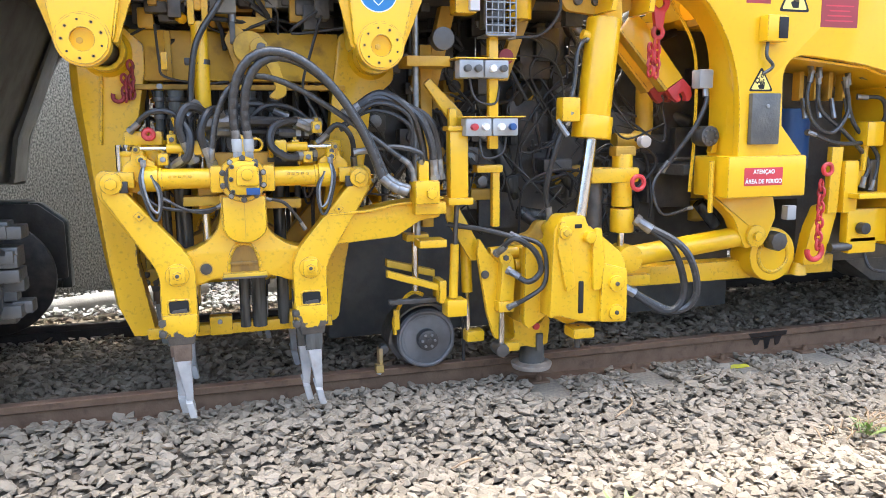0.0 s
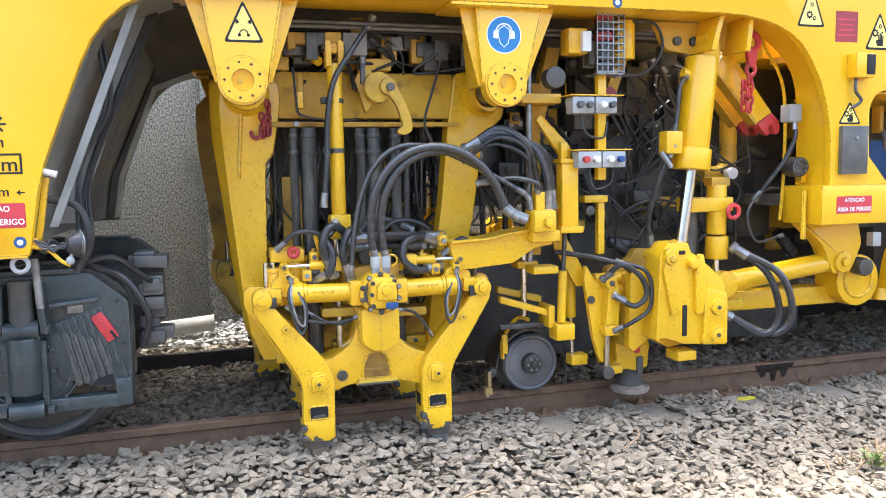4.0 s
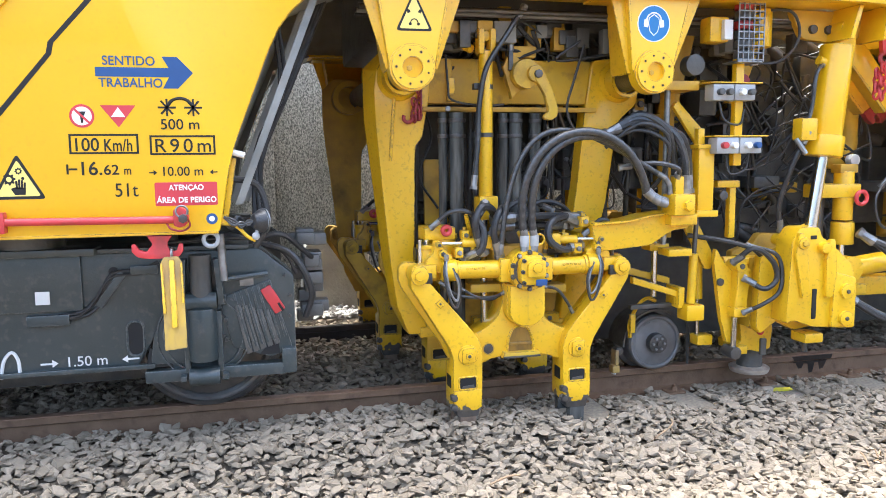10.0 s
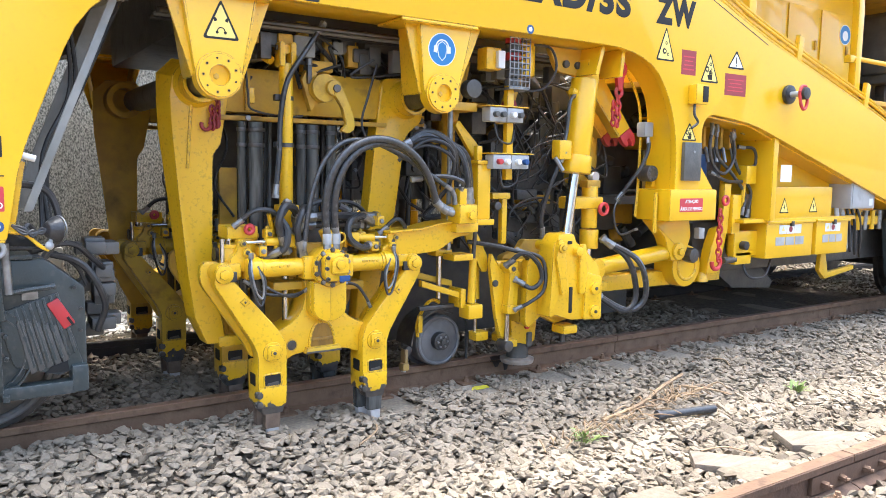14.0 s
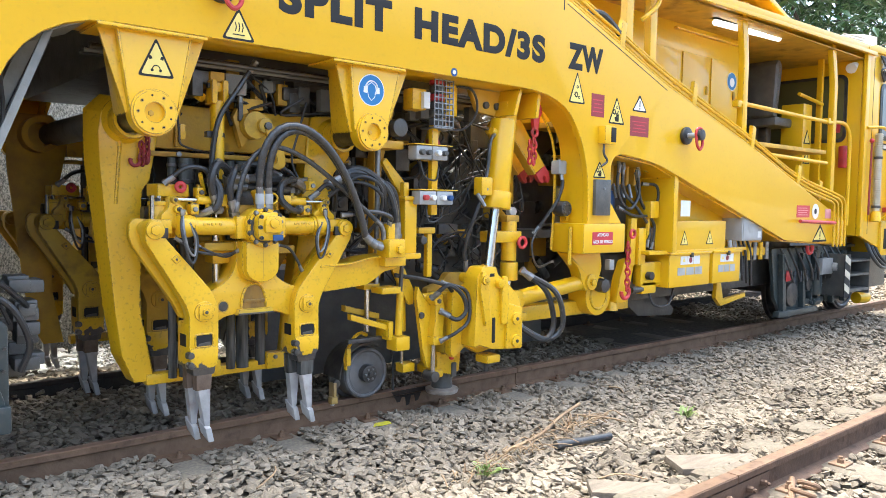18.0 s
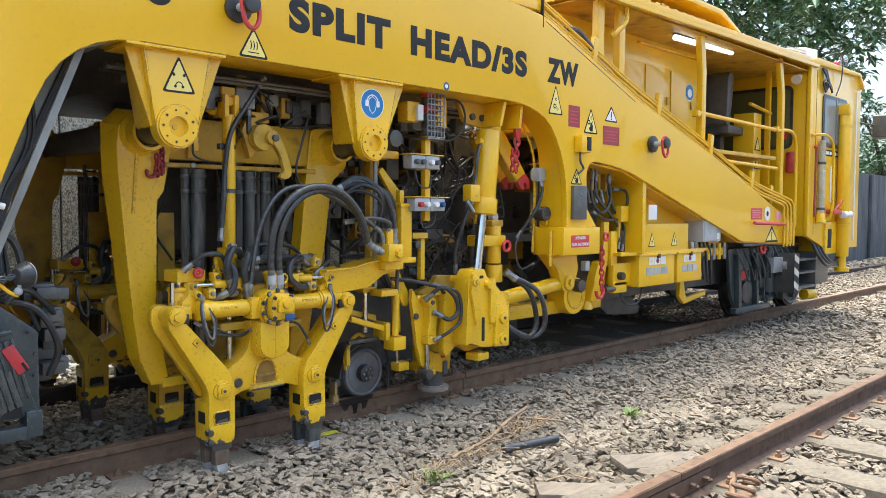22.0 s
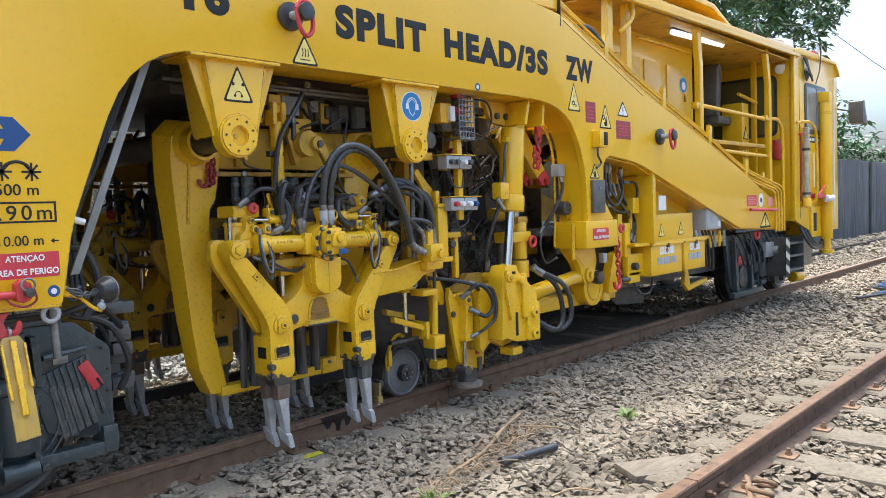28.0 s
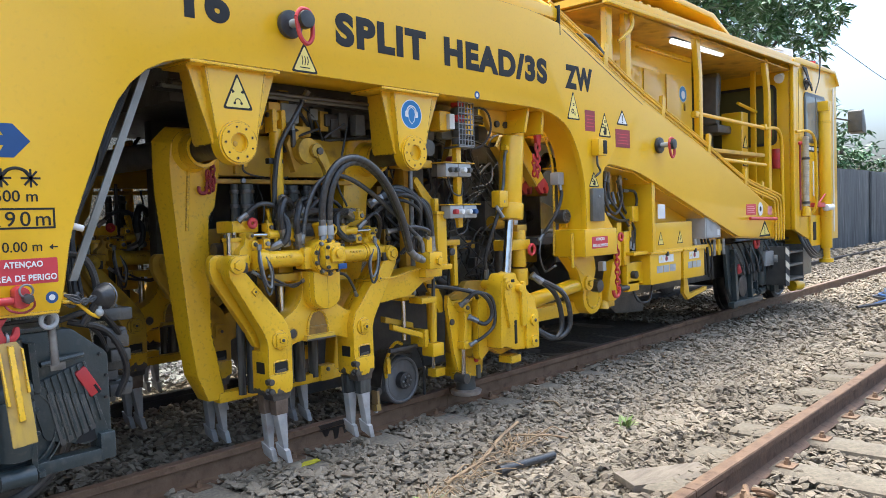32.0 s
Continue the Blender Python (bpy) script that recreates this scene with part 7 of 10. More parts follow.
        P("motor_block", box(B(), 0.08, 0.24, m(-0.22), m(-0.12), 1.77, 1.83, 0.01), YELLOW_GRIME_SHADE)
        P("solenoid", box(B(), 0.075, 0.10, m(-0.26), m(-0.22), 1.70, 1.80, 0.006), STEELDARK)
        P("solenoid", rod(B(), (0.09, m(-0.24), 1.80), (0.09, m(-0.24), 1.86), 0.018, seg=10), ZINC)
        P("cam_bracket", prism(B(), [(0.10, 1.56), (0.14, 1.60), (0.14, 1.76), (0.09, 1.80), (0.05, 1.72)], m(-0.24), m(-0.19), 0.005), YELLOW_GRIME_SHADE)
        hose("cable", [(-0.25, m(-0.22), 1.78), (-0.24, m(-0.23), 1.62), (-0.22, m(-0.23), 1.55), (-0.06, m(-0.24), 1.52), (0.06, m(-0.22), 1.53)], 0.006, RUBBER, machine, 5, False)
        hose("cable", [(0.50, m(-0.24), 1.84), (0.44, m(-0.25), 1.66), (0.40, m(-0.25), 1.50), (0.46, m(-0.26), 1.36)], 0.007, RUBBER, machine, 5, False)
        P("cable_clip", box(B(), -0.235, -0.205, m(-0.23), m(-0.19), 1.58, 1.66, 0.004), YELLOW_WORN)
        P("rear_tube", rod(B(), (-0.165, m(-0.20), 1.84), (-0.125, m(-0.26), 1.80), 0.024, seg=12, w=0.008), YELLOW_WORN)
        P("beam_bolt", disc(B(), -0.245, 1.505, m(-0.245), m(-0.23), 0.014, 10, 0.002), ZINC)
    # support arm with hose manifold
    for m in (lambda y: y, mir):
        a = P("hose_arm", prism(B(), poly_round([(0.46, 0.905), (0.66, 0.915), (0.78, 0.94), (1.02, 0.965), (1.02, 0.875), (0.92, 0.862), (0.80, 0.79), (0.50, 0.765)], 0.014), m(-0.44), m(-0.32), 0.008), YELLOW_WORN)
        P("arm_flange", prism(B(), [(0.46, 0.905), (0.66, 0.915), (0.78, 0.94), (1.03, 0.967), (1.03, 0.977), (0.78, 0.952), (0.66, 0.927), (0.46, 0.917)], m(-0.47), m(-0.30), 0.003), YELLOW_WORN, a)
        P("hose_manifold", box(B(), 0.87, 0.99, m(-0.55), m(-0.42), 0.95, 1.06, 0.01), YELLOW_WORN, a)
        P("manifold_lug", box(B(), 0.88, 1.035, m(-0.50), m(-0.40), 0.895, 0.955, 0.008), YELLOW_WORN, a)
        P("manifold_port", disc(B(), 0.945, 1.0, m(-0.575), m(-0.55), 0.028, 6, 0.004), YELLOW_WORN, a)
        P("manifold_post", box(B(), 0.90, 0.95, m(-0.50), m(-0.45), 1.05, 1.15, 0.006), YELLOW_WORN, a)
        P("clamp_plate", box(B(), 0.92, 1.06, m(-0.42), m(-0.30), 0.72, 0.76, 0.006), YELLOW_WORN)
        for i, (dx, dz) in enumerate(((0, 0), (0.035, -0.01), (-0.03, 0.01))):
            hose("hose", [(0.985 + dx, m(-0.46 + 0.03 * i), 1.09), (0.97 + dx, m(-0.47 + 0.03 * i), 1.24), (0.90 + dx, m(-0.46), 1.38 + dz), (0.74, m(-0.40), 1.45 + 2 * dz), (0.60, m(-0.34), 1.38)], 0.019, GREYHOSE if i != 1 else RUBBER, machine, 6)
        for i in range(2):
            hose("hose", [(0.55, m(-0.40), 1.30 + 0.02 * i), (0.70, m(-0.48 + 0.02 * i), 1.42 - 0.03 * i), (0.86, m(-0.48), 1.36 - 0.04 * i), (0.87, m(-0.44), 1.18), (0.80 + 0.02 * i, m(-0.36), 1.05)], 0.0105, RUBBER, machine, 6, False)
        hose("hose", [(0.92, m(-0.48), 1.13), (0.90, m(-0.52), 1.19), (0.78, m(-0.50), 1.22), (0.62, m(-0.46), 1.20)], 0.013, GREYHOSE, machine, 6)
        # upright cylinder, and brackets behind the lamp mast
        c = P("column_cylinder", box(B(), 1.075, 1.175, m(-0.43), m(-0.35), 0.955, 1.30, 0.02), YELLOW)
        P("column_base", box(B(), 1.06, 1.19, m(-0.45), m(-0.33), 0.93, 0.965, 0.006), YELLOW, c)
        P("column_cap", box(B(), 1.065, 1.185, m(-0.44), m(-0.34), 1.29, 1.315, 0.006), YELLOW_WORN, c)
        P("column_lug", box(B(), 1.08, 1.12, m(-0.41), m(-0.37), 1.31, 1.40, 0.006), YELLOW_WORN, c)
        P("tie_rod", rod(B(), (0.93, m(-0.34), 0.78), (0.935, m(-0.34), 1.98), 0.016, seg=10), ZINC)
        P("guide_post", box(B(), 0.99, 1.05, m(-0.22), m(-0.16), 0.80, 1.72, 0.006), YELLOW_GRIME_SHADE)
        P("cross_bracket", box(B(), 0.88, 1.10, m(-0.38), m(-0.20), 1.60, 1.65, 0.008), YELLOW_GRIME_SHADE)
        P("gusset_plate", prism(B(), poly_round([(0.98, 1.52), (1.01, 1.55), (1.18, 1.38), (1.18, 1.30), (1.14, 1.30)], 0.012), m(-0.32), m(-0.29), 0.005), YELLOW_WORN)
        P("slant_brace", prism(B(), [(1.02, 1.50), (1.10, 1.52), (1.20, 1.92), (1.12, 1.92)], m(-0.16), m(-0.08), 0.006), YELLOW_GRIME_SHADE)
        P("slant_brace", prism(B(), [(1.40, 1.55), (1.47, 1.55), (1.64, 2.0), (1.57, 2.0)], m(-0.20), m(-0.14), 0.006), YELLOW_GRIME_SHADE)
        P("lower_post", box(B(), 1.33, 1.37, m(-0.34), m(-0.30), 0.80, 1.12, 0.006), YELLOW_WORN)
        P("lower_head", box(B(), 1.24, 1.38, m(-0.36), m(-0.28), 1.08, 1.12, 0.008), YELLOW_WORN)
        P("sensor", disc(B(), 1.255, 1.04, m(-0.40), m(-0.34), 0.026, 14), STEELDARK)
        # post beside the lifting cylinder, stay cylinder to the front
        P("post_cylinder", rod(B(), (2.07, m(-0.34), 0.88), (2.07, m(-0.34), 1.16), 0.055, seg=18, w=0.006), YELLOW_WORN)
        P("post_collar", rod(B(), (2.075, m(-0.34), 0.74), (2.075, m(-0.34), 0.87), 0.064, seg=18, w=0.006), YELLOW_WORN)
        P("post_rod", rod(B(), (2.07, m(-0.34), 0.40), (2.07, m(-0.34), 0.75), 0.02, seg=12), CHROME)
        P("post_sleeve", rod(B(), (1.93, m(-0.28), 0.70), (1.93, m(-0.28), 1.02), 0.052, seg=18), STEELDARK)
        P("post_head", box(B(), 1.86, 2.14, m(-0.40), m(-0.26), 1.01, 1.09, 0.012), YELLOW_WORN)
        P("post_top", box(B(), 2.01, 2.13, m(-0.38), m(-0.30), 1.15, 1.20, 0.008), YELLOW_GRIME_SHADE)
        P("head_shackle", ring(B(), (2.115, m(-0.43), 1.01), 0.036, 0.012, seg=18), RED, machine, "red lifting shackle")
        st = P("stay_cylinder", rod(B(), (2.08, m(-0.36), 0.60), (2.80, m(-0.40), 0.69), 0.058, seg=20, w=0.006), YELLOW)
        P("stay_eye", disc(B(), 2.84, 0.695, m(-0.48), m(-0.34), 0.062, 20), YELLOW_WORN, st)
        P("stay_nut", disc(B(), 2.84, 0.695, m(-0.50), m(-0.475), 0.028, 8, 0.004), YELLOW_WORN, st)
        P("stay_end", disc(B(), 2.09, 0.60, m(-0.42), m(-0.28), 0.075, 20), YELLOW_WORN, st)
        for i, d in enumerate((0.0, 0.045)):
            hose("hose", [(2.13, m(-0.44), 0.80), (2.28 + d, m(-0.52 - d), 0.66), (2.36 + d, m(-0.52 - d), 0.42), (2.26 + d, m(-0.50), 0.32), (2.05, m(-0.42), 0.45)], 0.020, GREYHOSE if i else RUBBER, machine, 7)
        P("sole_beam", box(B(), 1.95, 3.55, m(-0.30), m(-0.18), 0.42, 0.53, 0.008), YELLOW_WORN)
        P("sole_lug", box(B(), 2.0, 2.25, m(-0.36), m(-0.30), 0.44, 0.50, 0.006), YELLOW_WORN)
    # lamp mast with cage and control boxes
    P("mast", box(B(), 1.275, 1.325, -0.44, -0.40, 1.20, 1.80, 0.006), YELLOW)
    cg = P("lamp_cage", box(B(), 1.24, 1.39, -0.50, -0.36, 1.735, 1.745, 0.002), ZINC, machine, "wire cage round a signal lamp")
    for i in range(6):
        x = 1.24 + 0.03 * i
        P("cage_wire", box(B(), x - 0.003, x + 0.003, -0.503, -0.497, 1.74, 2.08, 0), ZINC, cg)
    for i in range(10):
        z = 1.75 + 0.035 * i
        P("cage_wire", box(B(), 1.24, 1.39, -0.504, -0.498, z - 0.003, z + 0.003, 0), ZINC, cg)
        P("cage_wire", box(B(), 1.387, 1.393, -0.50, -0.36, z - 0.003, z + 0.003, 0), ZINC, cg)
    for i, mat in enumerate((BLACK, BLACK, BLACK, RED, BLACK, RED)):
        P("lamp_tier", rod(B(), (1.315, -0.43, 1.76 + 0.05 * i), (1.315, -0.43, 1.803 + 0.05 * i), 0.048, seg=18, w=0.004), mat, cg)
    P("valve_body", box(B(), 1.10, 1.21, -0.46, -0.36, 1.84, 1.97, 0.012), YELLOW_WORN)
    P("valve_coil", box(B(), 1.165, 1.215, -0.49, -0.45, 1.85, 1.95, 0.006), WHITE)
    P("filter_pot", rod(B(), (1.46, -0.36, 1.83), (1.46, -0.36, 2.03), 0.065, seg=20, w=0.008), YELLOW)
    hose("cable", [(1.44, -0.40, 2.02), (1.60, -0.44, 2.01), (1.65, -0.44, 1.88), (1.56, -0.42, 1.76), (1.40, -0.40, 1.74)], 0.008, RUBBER, machine, 6)
    for z, x0, x1, n in ((1.54, 1.105, 1.36, 2), (1.265, 1.135, 1.41, 2)):
        t = P("control_shelf", box(B(), x0 - 0.015, x1 + 0.035, -0.50, -0.38, z + 0.088, z + 0.095, 0.002), YELLOW)
        w = (x1 - x0) / n
        for k in range(n):
            b = P("control_box", box(B(), x0 + k * w + 0.003, x0 + (k + 1) * w - 0.003, -0.495, -0.41, z, z + 0.085, 0.008), GREYBOX, machine, "grey push-button control box")
            for j in range(2):
                mat = (RED, WHITE, WHITE, BLUE)[k * 2 + j] if z < 1.4 else (BLACK, BLACK, WHITE, BLACK)[k * 2 + j]
                P("push_button", disc(B(), x0 + (k + 0.3 + 0.42 * j) * w, z + 0.043, -0.525, -0.49, 0.017, 14, 0.003), mat, b)
    hose("cable", [(1.17, -0.45, 1.54), (1.20, -0.46, 1.44), (1.30, -0.45, 1.42), (1.33, -0.44, 1.50)], 0.006, RUBBER, machine, 5, False)
    hose("cable", [(1.22, -0.45, 1.26), (1.24, -0.46, 1.16), (1.34, -0.45, 1.18), (1.36, -0.45, 1.26)], 0.006, RUBBER, machine, 5, False)
    P("work_lamp", disc(B(), 1.06, 1.73, -0.40, -0.33, 0.055, 18), BLACK)
    P("red_pulley", disc(B(), 1.42, 1.66, -0.30, -0.24, 0.04, 20), MAROON)
    # bracket and hanging chain above the front opening
    P("hanger_plate", prism(B(), poly_round([(1.62, 2.03), (2.26, 2.03), (2.10, 1.90), (1.90, 1.86), (1.70, 1.88)], 0.03), -0.40, -0.36, 0.006), YELLOW_GRIME_SHADE)
    for x in (1.76, 1.86):
        P("hanger_pin", disc(B(), x, 1.93, -0.42, -0.38, 0.024, 14), STEELDARK)
    for x in (1.90, 2.08):
        P("hanger_rib", prism(B(), [(x, 2.034), (x + 0.03, 2.034), (x - 0.02 + (0.03 if x > 2 else 0), 1.86), (x - 0.05 + (0.03 if x > 2 else 0), 1.86)], -0.58, -0.38, 0.004), YELLOW)
    hk = P("red_hook", ring(B(), (2.195, -0.45, 1.93), 0.045, 0.018, seg=20), RED, machine, "red lifting chain with hooks")
    P("hook_tongue", prism(B(), poly_round([(2.16, 1.89), (2.23, 1.89), (2.215, 1.80), (2.175, 1.80)], 0.01), -0.465, -0.435, 0.004), RED, hk)
    P("hook_eye", ring(B(), (2.195, -0.45, 1.78), 0.028, 0.012, seg=16), RED, hk)
    chain(hk, (2.19, -0.45, 1.73), 5, 0.038, RED, 0.016, 0.008)
    chain(hk, (2.16, -0.44, 1.70), 4, 0.038, RED, 0.016, 0.008)
    for o, y0, tone in ((0.0, -0.345, YELLOW), (-0.02, -0.20, YELLOW_DUSTY)):
        bar = P("locking_arm", prism(B(), [(2.045 + o, 1.80), (2.12 + o, 1.90), (2.19 + o, 1.84), (2.424 + o, 1.562), (2.328 + o, 1.502)], y0, y0 + 0.035, 0.005), tone)
        P("arm_edge", prism(B(), [(2.030 + o, 1.80), (2.045 + o, 1.80), (2.33 + o, 1.50), (2.315 + o, 1.49)], y0 - 0.002, y0 + 0.07, 0.003), YELLOW_DUSTY, bar)
        P("arm_tip", prism(B(), poly_round([(2.330 + o, 1.498), (2.424 + o, 1.560), (2.472 + o, 1.515), (2.486 + o, 1.470), (2.468 + o, 1.438), (2.444 + o, 1.440), (2.446 + o, 1.466), (2.425 + o, 1.492), (2.402 + o, 1.476), (2.418 + o, 1.446), (2.400 + o, 1.430), (2.366 + o, 1.452)], 0.007), y0 - 0.001, y0 + 0.037, 0.005), CHAINRED if o else RED, bar, "red painted hooked tip")
    P("exhaust_pipe", sweep(B(), spline([(2.43, 0.05, 1.90), (2.43, 0.05, 1.45), (2.43, 0.05, 1.30), (2.37, 0.05, 1.22), (2.24, 0.06, 1.22)], 6), 0.052, 16), YELLOW_DUSTY)
    # column with switch box, scanner and hoses
    ab = P("attention_box", box(B(), 2.50, 2.985, SIDE - 0.03, -0.36, 0.93, 1.145, 0.012), YELLOW, machine, "yellow box with a red danger sticker")
    P("box_shoulder", prism(B(), [(2.58, 1.145), (2.98, 1.145), (2.84, 1.30), (2.83, 1.60), (2.58, 1.60)], SIDE + 0.002, SIDE + 0.12, 0.006), YELLOW)
    P("black_cover", box(B(), 2.625, 2.80, SIDE - 0.03, SIDE, 1.205, 1.465, 0.006), BLACK, machine, "black hinged cover plate")
    P("cover_screw", disc(B(), 2.72, 1.40, SIDE - 0.036, SIDE - 0.03, 0.01, 8, 0.001), ZINC)
    P("scanner", box(B(), 2.665, 2.79, SIDE - 0.07, SIDE, 1.72, 1.85, 0.008), YELLOW, machine, "yellow laser scanner unit")
    P("scanner_face", box(B(), 2.73, 2.785, SIDE - 0.074, SIDE - 0.069, 1.735, 1.84, 0.002), INK)
    hose("cable", [(2.70, SIDE - 0.03, 1.72), (2.69, SIDE - 0.04, 1.65), (2.73, SIDE - 0.04, 1.60), (2.68, SIDE - 0.03, 1.56)], 0.009, GREYHOSE, machine, 5, False)
    P("grey_socket", box(B(), 2.45, 2.535, -0.46, -0.38, 1.50, 1.60, 0.012), GREYBOX)
    sb = P("socket_body", disc(B(), 2.50, 1.25, -0.50, -0.40, 0.055, 24, 0.008), STEELDARK, machine, "dark ribbed plug socket")
    for k in range(8):
        P("socket_pin", disc(B(), 2.50 + 0.036 * math.cos(k * 0.785), 1.25 + 0.036 * math.sin(k * 0.785), -0.508, -0.50, 0.008, 8, 0.001), BLACK, sb)
    P("socket_bracket", prism(B(), poly_round([(2.53, 1.16), (2.57, 1.16), (2.58, 1.25), (2.55, 1.23)], 0.01), -0.46, -0.42, 0.004), YELLOW)
    hose("cable", [(2.50, -0.44, 1.50), (2.49, -0.46, 1.42), (2.43, -0.46, 1.30), (2.36, -0.42, 1.18), (2.30, -0.38, 1.08)], 0.013, RUBBER, machine, 5)
    hose("cable", [(2.46, -0.40, 0.86), (2.26, -0.44, 0.84), (2.20, -0.44, 1.0), (2.34, -0.40, 1.12), (2.50, -0.36, 1.13)], 0.008, RUBBER, machine, 6)
    P("arch_seam", sweep(B(), spline([(2.30, -0.40, 1.95), (2.45, -0.40, 1.70), (2.47, -0.40, 1.3), (2.45, -0.40, 0.95)], 6), 0.010, 6), YELLOW_WORN)
    P("hinge_post", rod(B(), (2.47, -0.56, 0.85), (2.47, -0.56, 1.12), 0.014, seg=8), YELLOW_WORN)
    # gear below the attention box
    P("bearing_arm", prism(B(), poly_round([(2.55, 0.93), (2.95, 0.93), (2.98, 0.80), (2.92, 0.66), (2.78, 0.62), (2.70, 0.80)], 0.03), -0.46, -0.36, 0.01), YELLOW)
    P("drum", disc(B(), 3.02, 0.57, -0.40, -0.22, 0.155, 32, 0.012), YELLOW)
    P("drum_rim", ring(B(), (3.02, -0.40, 0.57), 0.10, 0.012, seg=28), YELLOW_WORN)
    P("motor", disc(B(), 2.98, 0.66, -0.50, -0.42, 0.055, 8, 0.008), STEELDARK)
    P("grey_junction", box(B(), 3.02, 3.08, -0.50, -0.45, 0.78, 0.86, 0.006), GREYBOX)
    ch = P("chain_hook", ring(B(), (3.20, -0.52, 0.60), 0.05, 0.016, seg=18, arc=230, start=170), RED, machine, "red hanging chain with hook")
    chain(ch, (3.22, -0.52, 0.97), 9, 0.042, RED, 0.018, 0.008)
    P("ring_eye", ring(B(), (3.22, -0.56, 1.06), 0.030, 0.012, seg=16), RED)
    P("swing_arm", prism(B(), poly_round([(3.20, 0.50), (3.34, 0.50), (3.42, 0.80), (3.40, 0.86), (3.30, 0.84), (3.24, 0.70)], 0.02), -0.44, -0.36, 0.008), YELLOW)
    P("swing_link", prism(B(), [(3.33, 0.80), (3.40, 0.80), (3.42, 1.18), (3.34, 1.18)], -0.46, -0.42, 0.006), YELLOW_WORN)
    P("foot_pad", rod(B(), (3.22, -0.38, 0.44), (3.22, -0.38, 0.51), 0.05, 0.035, 18), YELLOW_WORN)
    for x, z, w, h in ((3.46, 0.62, 0.42, 0.20), (3.48, 0.56, 0.20, 0.10), (3.42, 0.80, 0.10, 0.30), (3.84, 0.62, 0.12, 0.34)):
        P("bracket_plate", box(B(), x, x + w, -0.48, -0.42, z, z + h, 0.01), YELLOW)
    for x in (3.55, 3.82):
        P("rubber_buffer", disc(B(), x, 0.71, -0.53, -0.48, 0.034, 16, 0.006), RUBBER)
    P("link_pin", rod(B(), (3.36, -0.46, 0.60), (3.50, -0.46, 0.60), 0.026, seg=12), STEELDARK)
    hose("cable", [(3.62, -0.44, 0.58), (3.66, -0.48, 0.46), (3.86, -0.48, 0.45), (4.0, -0.44, 0.58)], 0.010, RUBBER, machine, 6, False)
    for i in range(4):
        P("linkage", box(B(), 3.46 + 0.09 * i, 3.53 + 0.09 * i, -0.44, -0.34, 0.90 + 0.05 * (i % 2), 1.0 + 0.05 * (i % 3), 0.01), YELLOW_WORN if i % 2 else STEELDARK)
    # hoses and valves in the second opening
    # black sheet added to hold the depth of the opening in shade
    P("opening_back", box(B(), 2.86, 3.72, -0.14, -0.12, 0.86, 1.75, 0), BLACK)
    P("blue_filter", rod(B(), (3.24, -0.24, 1.05), (3.24, -0.24, 1.40), 0.10, seg=20, w=0.01), BLUE, machine, "blue filter canister")
    for i in range(4):
        v = P("valve_slice", box(B(), 3.14 + 0.10 * i, 3.17 + 0.10 * i, -0.40, -0.34, 1.44, 1.60, 0.006), YELLOW_GRIME_SHADE)
        P("valve_fitting", rod(B(), (3.155 + 0.10 * i, -0.44, 1.34), (3.155 + 0.10 * i, -0.41, 1.45), 0.013, seg=8), ZINC, v)
    for k, line in enumerate(([(3.16, 1.58), (3.14, 1.45), (3.20, 1.31), (3.33, 1.26), (3.43, 1.38), (3.40, 1.55)],
                    [(3.22, 1.57), (3.25, 1.39), (3.44, 1.25), (3.61, 1.09), (3.58, 0.96)],
                    [(3.42, 1.53), (3.50, 1.31), (3.67, 1.15), (3.69, 1.06), (3.66, 0.94)],
                    [(3.17, 1.26), (3.37, 1.20), (3.60, 1.20), (3.63, 1.20)],
                    [(3.53, 1.57), (3.68, 1.54), (3.74, 1.44), (3.72, 1.37)])):
        hose("hose", [(x, -0.46 + 0.012 * (k % 3), z) for x, z in line], 0.0125 if k < 4 else 0.010, GREYHOSE if k < 3 else RUBBER, machine, 7)
    for x, z in (line[0] for line in ([(3.16, 1.58)], [(3.22, 1.57)], [(3.42, 1.53)],)):
        P("hose_nut", rod(B(), (x, -0.46, z - 0.01), (x, -0.45, z + 0.06), 0.016, seg=8, w=0.002), ZINC)
    P("valve_block", box(B(), 3.54, 3.66, -0.50, -0.40, 1.18, 1.32, 0.01), YELLOW)
    hose("hose", [(3.55, -0.42, 1.46), (3.66, -0.46, 1.45), (3.70, -0.46, 1.36), (3.66, -0.46, 1.28)], 0.012, RUBBER, machine, 5)
    P("valve_leg", rod(B(), (3.58, -0.45, 1.18), (3.57, -0.45, 1.04), 0.018, seg=8), YELLOW_WORN)
    P("divider", box(B(), 3.70, 3.76, SIDE + 0.02, -0.12, 0.90, 1.55, 0.006), YELLOW)
    P("reservoir", rod(B(), (2.93, -0.40, 1.30), (2.93, -0.40, 1.58), 0.06, seg=16), YELLOW_WORN)
    # panelled flank, battery boxes and switch cabinet
    P("flank_panel", prism(B(), [(3.72, 0.88), (3.72, 1.54), (5.60, 1.0), (5.60, 0.94), (4.62, 0.88)], -0.40, -0.36, 0.006), YELLOW)
    P("flank_sill", box(B(), 3.45, 5.0, -0.56, -0.36, 0.885, 0.915, 0.004), YELLOW)
    P("flank_front", box(B(), 3.74, 4.62, -0.56, -0.52, 0.91, 1.16, 0.008), YELLOW)
    for a, b in ((3.74, 4.37), (4.42, 4.90)):
        bx = P("battery_box", box(B(), a, b, -0.56, -0.20, 0.60, 0.885, 0.012), YELLOW, machine, "yellow battery box with warning labels")
